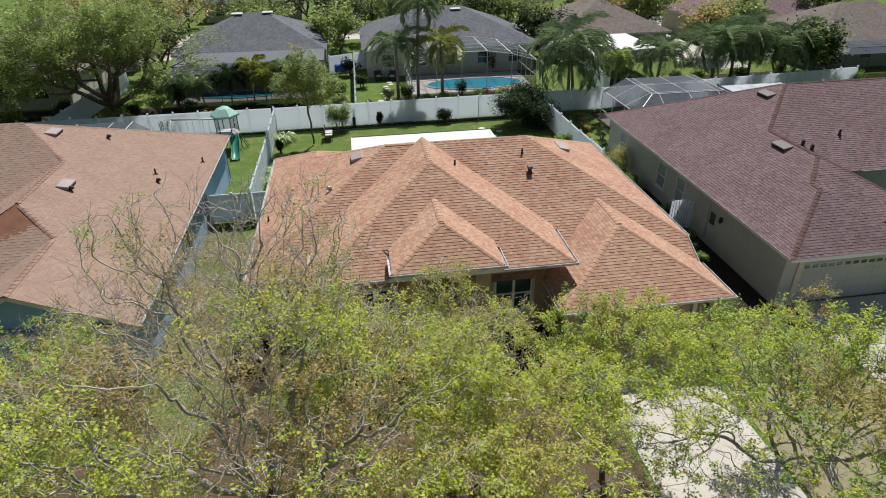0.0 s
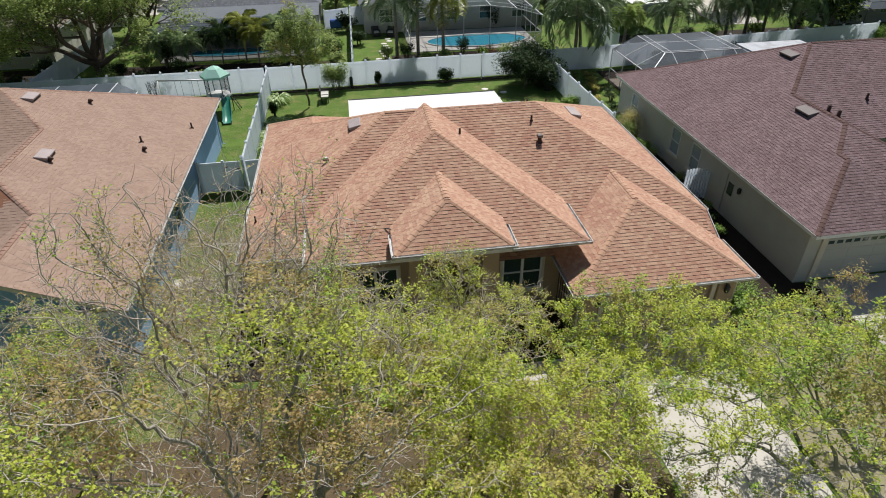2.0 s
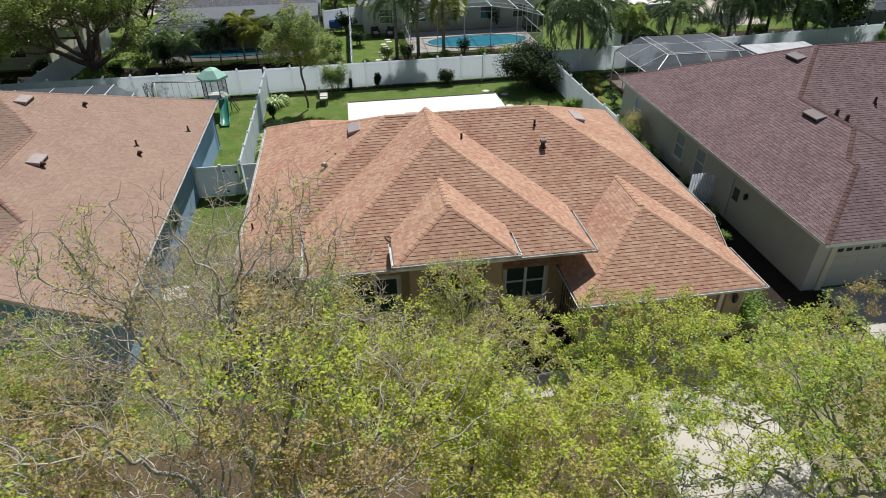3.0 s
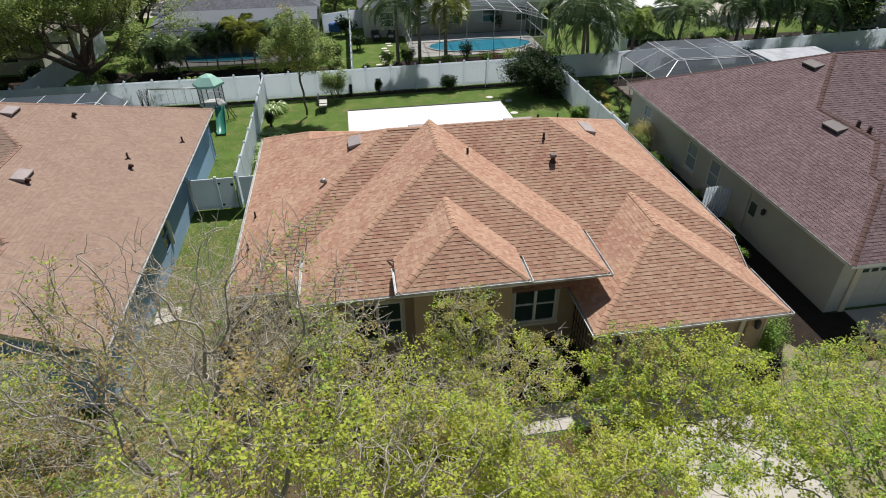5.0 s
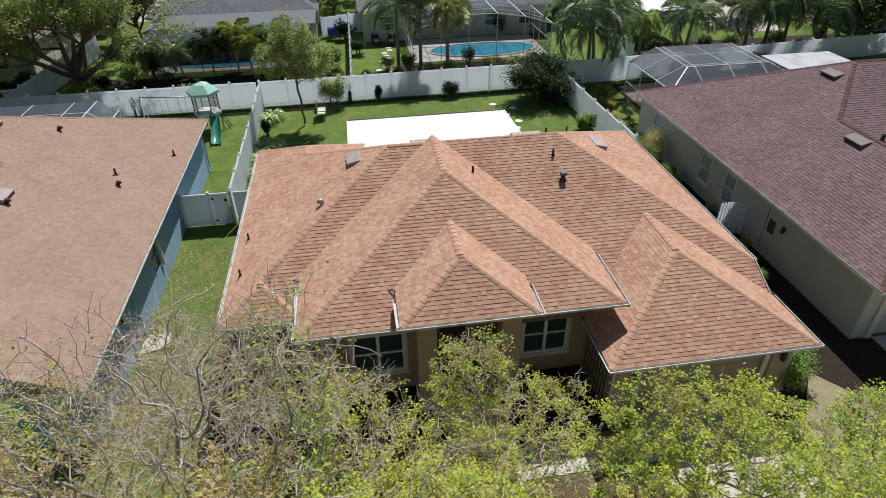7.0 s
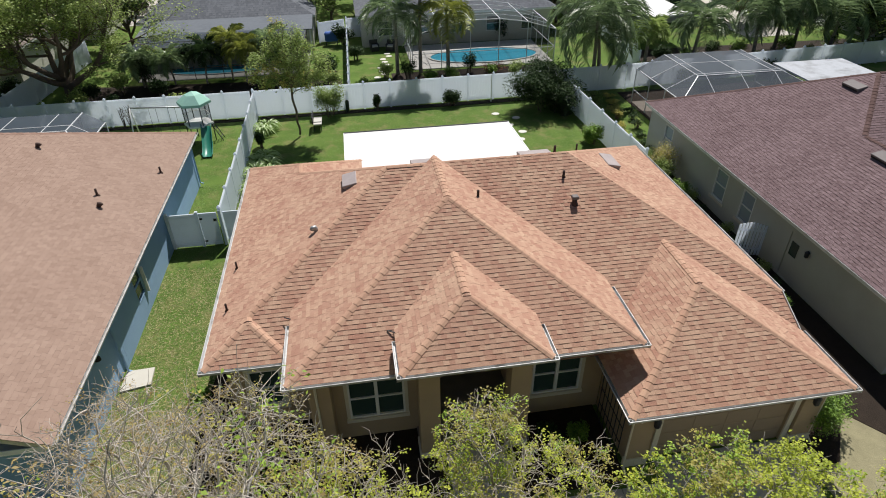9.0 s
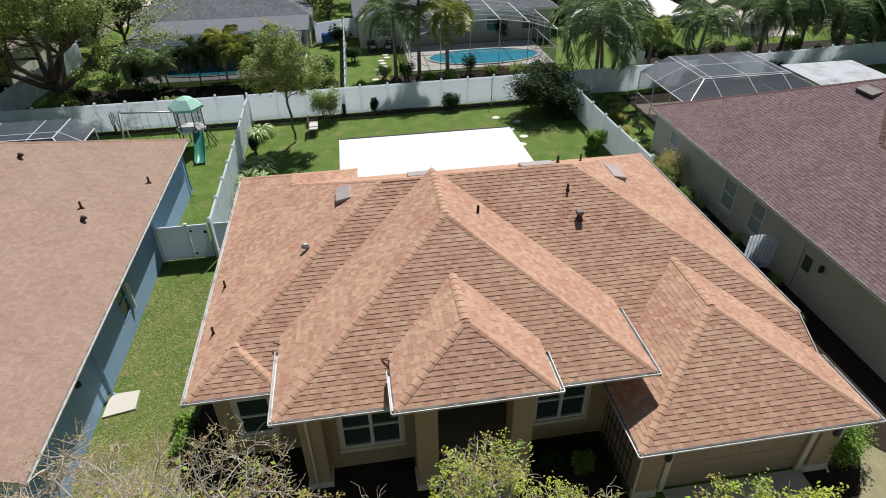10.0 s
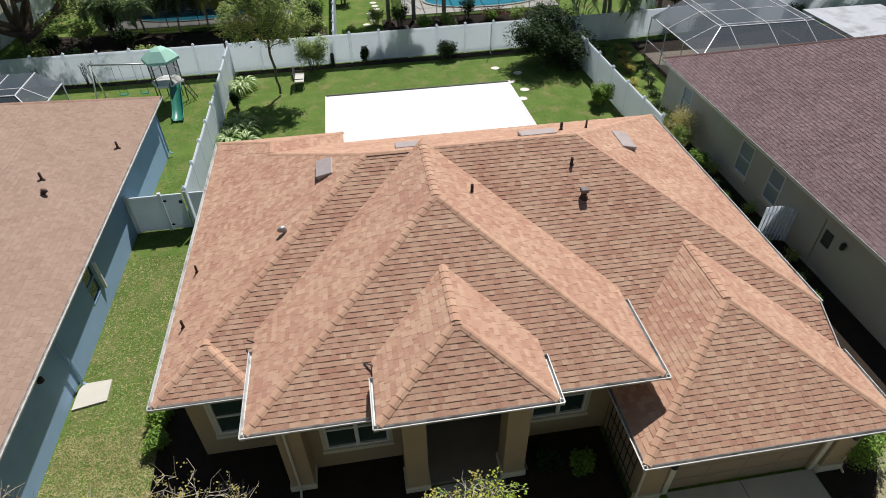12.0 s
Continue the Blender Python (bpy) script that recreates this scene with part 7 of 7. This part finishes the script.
for i in range(9):
    shrub("low bedding shrub along the beige wall", 240 + i, 18.0 + 0.25 * (i % 3), 4.6 + i * 1.0, 0.7, 0.8, 0.5 + 0.1 * (i % 3), (L_HEDGE, L_DARK, L_YARD)[i % 3], 800, 0.07)
for i in (0, 1, 2, 3, 10, 11):
    shrub("dark tropical shrub under the palms", 260 + i, -16 + i * 1.5, 33.5 + (i * 7 % 5) * 0.7, 1.8, 1.6, 1.3 + 0.5 * (i % 3), (L_DARK, L_OAK, L_DARK)[i % 3], 1500, 0.17)
for i in range(9):
    shrub("mixed green shrub before the pool cage", 280 + i, 3.4 + i * 1.65, 33.0 + (i * 3 % 4) * 0.7, 1.4, 1.3, 0.8 + 0.4 * (i % 3), (L_HEDGE, L_YARD, L_DARK)[i % 3], 1300, 0.13)
for i, (x, y) in enumerate(((27, 29.6), (30.5, 30.3), (34, 30.2), (24.5, 31.5), (41, 31.5), (-1.2, 31.5), (0.8, 33.5), (1.2, 37.5), (2.9, 40.0), (-9.8, 30.8))):
    shrub("green shrub by the white fence", 300 + i, x, y, 1.7, 1.5, 1.3, (L_OAK, L_HEDGE, L_DARK)[i % 3], 1400, 0.15)

for i, (x, y, w) in enumerate(((-22.5, 31.0, 2.2), (-24.8, 33.2, 2.4), (-22.0, 35.2, 2.0), (-27.0, 30.6, 2.4), (-29.5, 33.0, 2.6), (-16.4, 31.8, 1.8), (-13.6, 30.3, 1.6))):
    shrub("dark shade-loving shrub under the oaks", 380 + i, x, y, w, w, 1.6, (L_DARK, L_OAK)[i % 2], 1800, 0.17)
for i in range(14):
    shrub("weedy shrub in the bed under the palms", 390 + i, 26.0 + i * 1.55, 31.6 + (i * 5 % 7) * 0.6, 1.7, 1.5, 1.1 + 0.3 * (i % 3), (L_OAK, L_DARK, L_HEDGE)[i % 3], 1200, 0.16)
for i in range(26):
    shrub("straggly weeds beside the white fence", 600 + i, 17.7 + (i * 7 % 10) * 0.32, 17.6 + i * 0.42, 1.0, 1.0, 0.3 + 0.12 * (i % 4), (L_OLIVE, L_YARD, L_DARK)[i % 3], 500, 0.09)
shrub("red-leaved bromeliad clump by the screen enclosure", 418, 32.4, 33.2, 1.3, 1.2, 1.0, L_RED, 900, 0.16)
shrub("dull red shrub before the pool cage", 419, 13.4, 34.6, 2.2, 1.4, 0.9, L_RED, 1100, 0.11, second=L_DARK, share=0.5)

# palms
palm("queen palm by the pool cage", 401, 6.0, 35.6, 4.2, 2.8, L_PALM, n=17)
palm("very tall slim palm beside the pool cage", 402, 7.8, 35.4, 7.6, 2.6, L_PALM, trunk_r=0.12)
palm("yellowing queen palm before the pool cage", 403, 10.0, 35.4, 4.2, 2.6, L_YPALM, n=16)
palm("queen palm with drooping fronds behind the fence", 404, 20.0, 30.3, 4.7, 3.9, L_PALM, n=20)
palm("second trunk of a twin queen palm", 405, 20.5, 30.5, 3.3, 3.1, L_PALM, n=15)
palm("small bright palm by the white lanai roof", 406, 25.4, 33.2, 2.7, 1.8, L_YARD, n=18)
palm("queen palm behind the screen enclosure", 407, 29.2, 32.9, 3.2, 2.9, L_PALM, n=18)
for i, (x, y, h) in enumerate(((35.8, 34.8, 3.6), (37.9, 35.2, 4.0), (40.0, 35.6, 3.8), (41.9, 33.8, 3.5))):
    palm("queen palm in the row behind the beige house", 410 + i, x, y, h - 0.35, 3.5, L_PALM, n=18)
shrub("clipped dome-shaped bush by the far fence", 426, 48.2, 32.2, 2.4, 2.2, 1.6, L_HEDGE, 2600, 0.12)
for i, (x, y, h) in enumerate(((-11.0, 36.5, 2.0), (-8.6, 36.2, 2.6), (-5.6, 36.0, 2.8), (-3.6, 36.6, 3.2), (-2.4, 36.0, 2.4), (-6.8, 37.0, 3.4), (-13.2, 36.2, 2.2))):
    palm("clumping areca palm before the grey house", 430 + i, x, y, h * 0.75, 1.7, (L_PALM, L_DARK, L_YPALM)[i % 3], n=16, trunk_r=0.06, droop=0.7, group="areca palms")
# strap-leaved clump by the side fence
def strap_plant(label, seed, x, y, height, n, mat):
    """A fountain-shaped clump of long folded strap leaves."""
    rs = random.Random(seed)
    gz_ = ground_z(x, y)
    th = thing("tropical_plant", label, "plant", (x, y, gz_), "tropical clump")
    for k in range(n):
        a = k * 2.4 + rs.uniform(-0.3, 0.3)
        d = Vector((math.cos(a), math.sin(a), 0))
        side = Vector((-d.y, d.x, 0))
        h = height * rs.uniform(0.55, 1.0)
        root = Vector((x, y, gz_)) + d * 0.08
        neck = root + d * 0.12 + Vector((0, 0, h * 0.4))
        part("stalk", Mesh().tube([root - Vector((0, 0, 0.03)), root.lerp(neck, 0.5), neck], [0.016, 0.013, 0.009], 5), L_HEDGE, th)
        L, w = rs.uniform(0.6, 1.0), rs.uniform(0.035, 0.06)
        lf = Mesh()
        rows = []
        for i in range(6):
            t = i / 5
            c = neck + d * (L * (t - 0.12 * t * t)) + Vector((0, 0, L * (0.55 * t - 0.85 * t * t)))
            ww = w * math.sin(math.pi * min(0.97, 0.06 + 0.94 * t)) ** 0.7 + 0.004
            rows.append((c - side * ww + Vector((0, 0, ww * 0.35)), c, c + side * ww + Vector((0, 0, ww * 0.35))))
        for p, q in zip(rows, rows[1:]):
            lf.poly([p[0], p[1], q[1], q[0]])
            lf.poly([p[1], p[2], q[2], q[1]])
        part("leaf", lf, mat, th)
    return th


for i, (x, y) in enumerate(((-3.25, 18.6), (-3.35, 19.8), (-3.2, 17.4), (-3.3, 20.9), (-2.5, 19.2), (-2.6, 18.0), (-2.7, 20.4), (-3.0, 21.6), (-3.45, 25.7), (-3.3, 26.2))):
    strap_plant("light green strap-leaved plant by the side fence", 450 + i, x, y, 1.3, 34, L_TROPIC)
# leafless plants: before the porch pier, by the beige garage, and dead vines on the rear fence
for nm, kind_, sx, sy, sh, sd, wide, mt in (("leafless grey shrub in the dark mulch before the porch", "shrub", -0.95, 0.3, 1.2, 471, 0.5, M_BARK),
                                            ("dry pale shrub by the corner of the beige garage", "shrub", 19.3, -1.1, 1.0, 472, 0.5, M_TWIG),
                                            ("dead brown vine against the white rear fence", "vine", -12.15, 28.3, 1.45, 473, 0.26, M_BARK_D),
                                            ("dead brown vine against the white rear fence", "vine", -12.5, 28.3, 1.35, 474, 0.2, M_BARK_D),
                                            ("dead brown vine against the white rear fence", "vine", -15.1, 28.3, 1.2, 475, 0.3, M_BARK_D)):
    rs = random.Random(sd)
    tw = Mesh()
    g0 = ground_z(sx, sy)
    for k in range(11):
        a, r_ = rs.uniform(0, 6.28), rs.uniform(0.4, 1.0) * wide
        deep = 1.0 if kind_ == "shrub" else 0.3
        e = Vector((sx + r_ * math.cos(a), sy + deep * r_ * math.sin(a), g0 + sh * rs.uniform(0.6, 1.05)))
        m_ = Vector((sx, sy, g0)).lerp(e, 0.55) + Vector((rs.uniform(-0.06, 0.06), deep * rs.uniform(-0.06, 0.06), 0.08))
        tw.tube([(sx + 0.04 * math.cos(a), sy + 0.04 * math.sin(a), g0 - 0.03), m_, e], [0.014, 0.010, 0.005], 5)
        for q in range(4):
            f = m_.lerp(e, rs.uniform(0.1, 0.9))
            tw.tube([f, f + Vector((rs.uniform(-0.16, 0.16), deep * rs.uniform(-0.16, 0.16), rs.uniform(0.08, 0.25)))], [0.007, 0.004], 4)
    solid(kind_, tw, mt, nm, kind_, smooth=True)
# added upright that stands for one brighter post seam in the fence
gp = ground_z(11.9, 28.45)
solid("pole", Mesh().lathe(11.9, 28.45, [(0.03, gp - 0.05), (0.03, gp + 1.85), (0.045, gp + 1.86), (0.045, gp + 1.9), (0.01, gp + 1.93)], 10), M_WHITE, "slim white upright added for a bright post seam of the rear fence", "pole")

# ---- grass blades on the lawns that are seen near ----
def grass(seed, x0, y0, x1, y1, count, label, avoid=(), mat=L_GRASS):
    rng = np.random.default_rng(seed)
    x, y = rng.uniform(x0, x1, count), rng.uniform(y0, y1, count)
    keep = np.ones(count, bool)
    for ax0, ay0, ax1, ay1 in avoid:
        keep &= ~((x > ax0) & (x < ax1) & (y > ay0) & (y < ay1))
    x, y = x[keep], y[keep]
    n = len(x)
    z = np.array([ground_z(a, b) for a, b in zip(x, y)])
    h = rng.uniform(0.010, 0.022, n)
    a = rng.uniform(0, 6.283, n)
    w = rng.uniform(0.012, 0.024, n)
    lx, ly = rng.normal(0, 0.06, n), rng.normal(0, 0.06, n)
    q = np.empty((n, 4, 3))
    q[:, 0] = np.stack([x - w * np.cos(a), y - w * np.sin(a), z - 0.005], 1)
    q[:, 1] = np.stack([x + w * np.cos(a), y + w * np.sin(a), z - 0.005], 1)
    q[:, 2] = np.stack([x + lx + w * 0.3 * np.cos(a), y + ly + w * 0.3 * np.sin(a), z + h], 1)
    q[:, 3] = np.stack([x + lx - w * 0.3 * np.cos(a), y + ly - w * 0.3 * np.sin(a), z + h], 1)
    solid("grass", quads_data("grass", q, mat), None, label, "grass", kind="stuff")


grass(501, -6.25, -3.0, -2.0, 19.0, 24000, "short green lawn grass between the houses", avoid=((-6.2, 4.1, -5.2, 5.2),))
grass(502, -4.0, 14.0, 16.8, 28.0, 24000, "short green grass of the rear lawn", avoid=((1.6, 13, 10.8, 19.4),))
grass(503, -12.0, 20.0, -4.3, 28.0, 9000, "short green grass round the play set")
grass(505, -6.25, -5.0, -3.2, 3.2, 22000, "dry straw-coloured grass near the street", avoid=((-6.2, 4.1, -5.2, 5.2),), mat=L_STRAW)
grass(507, -6.2, 2.0, -3.0, 11.0, 11000, "dry blades scattered in the side lawn", mat=L_STRAW)
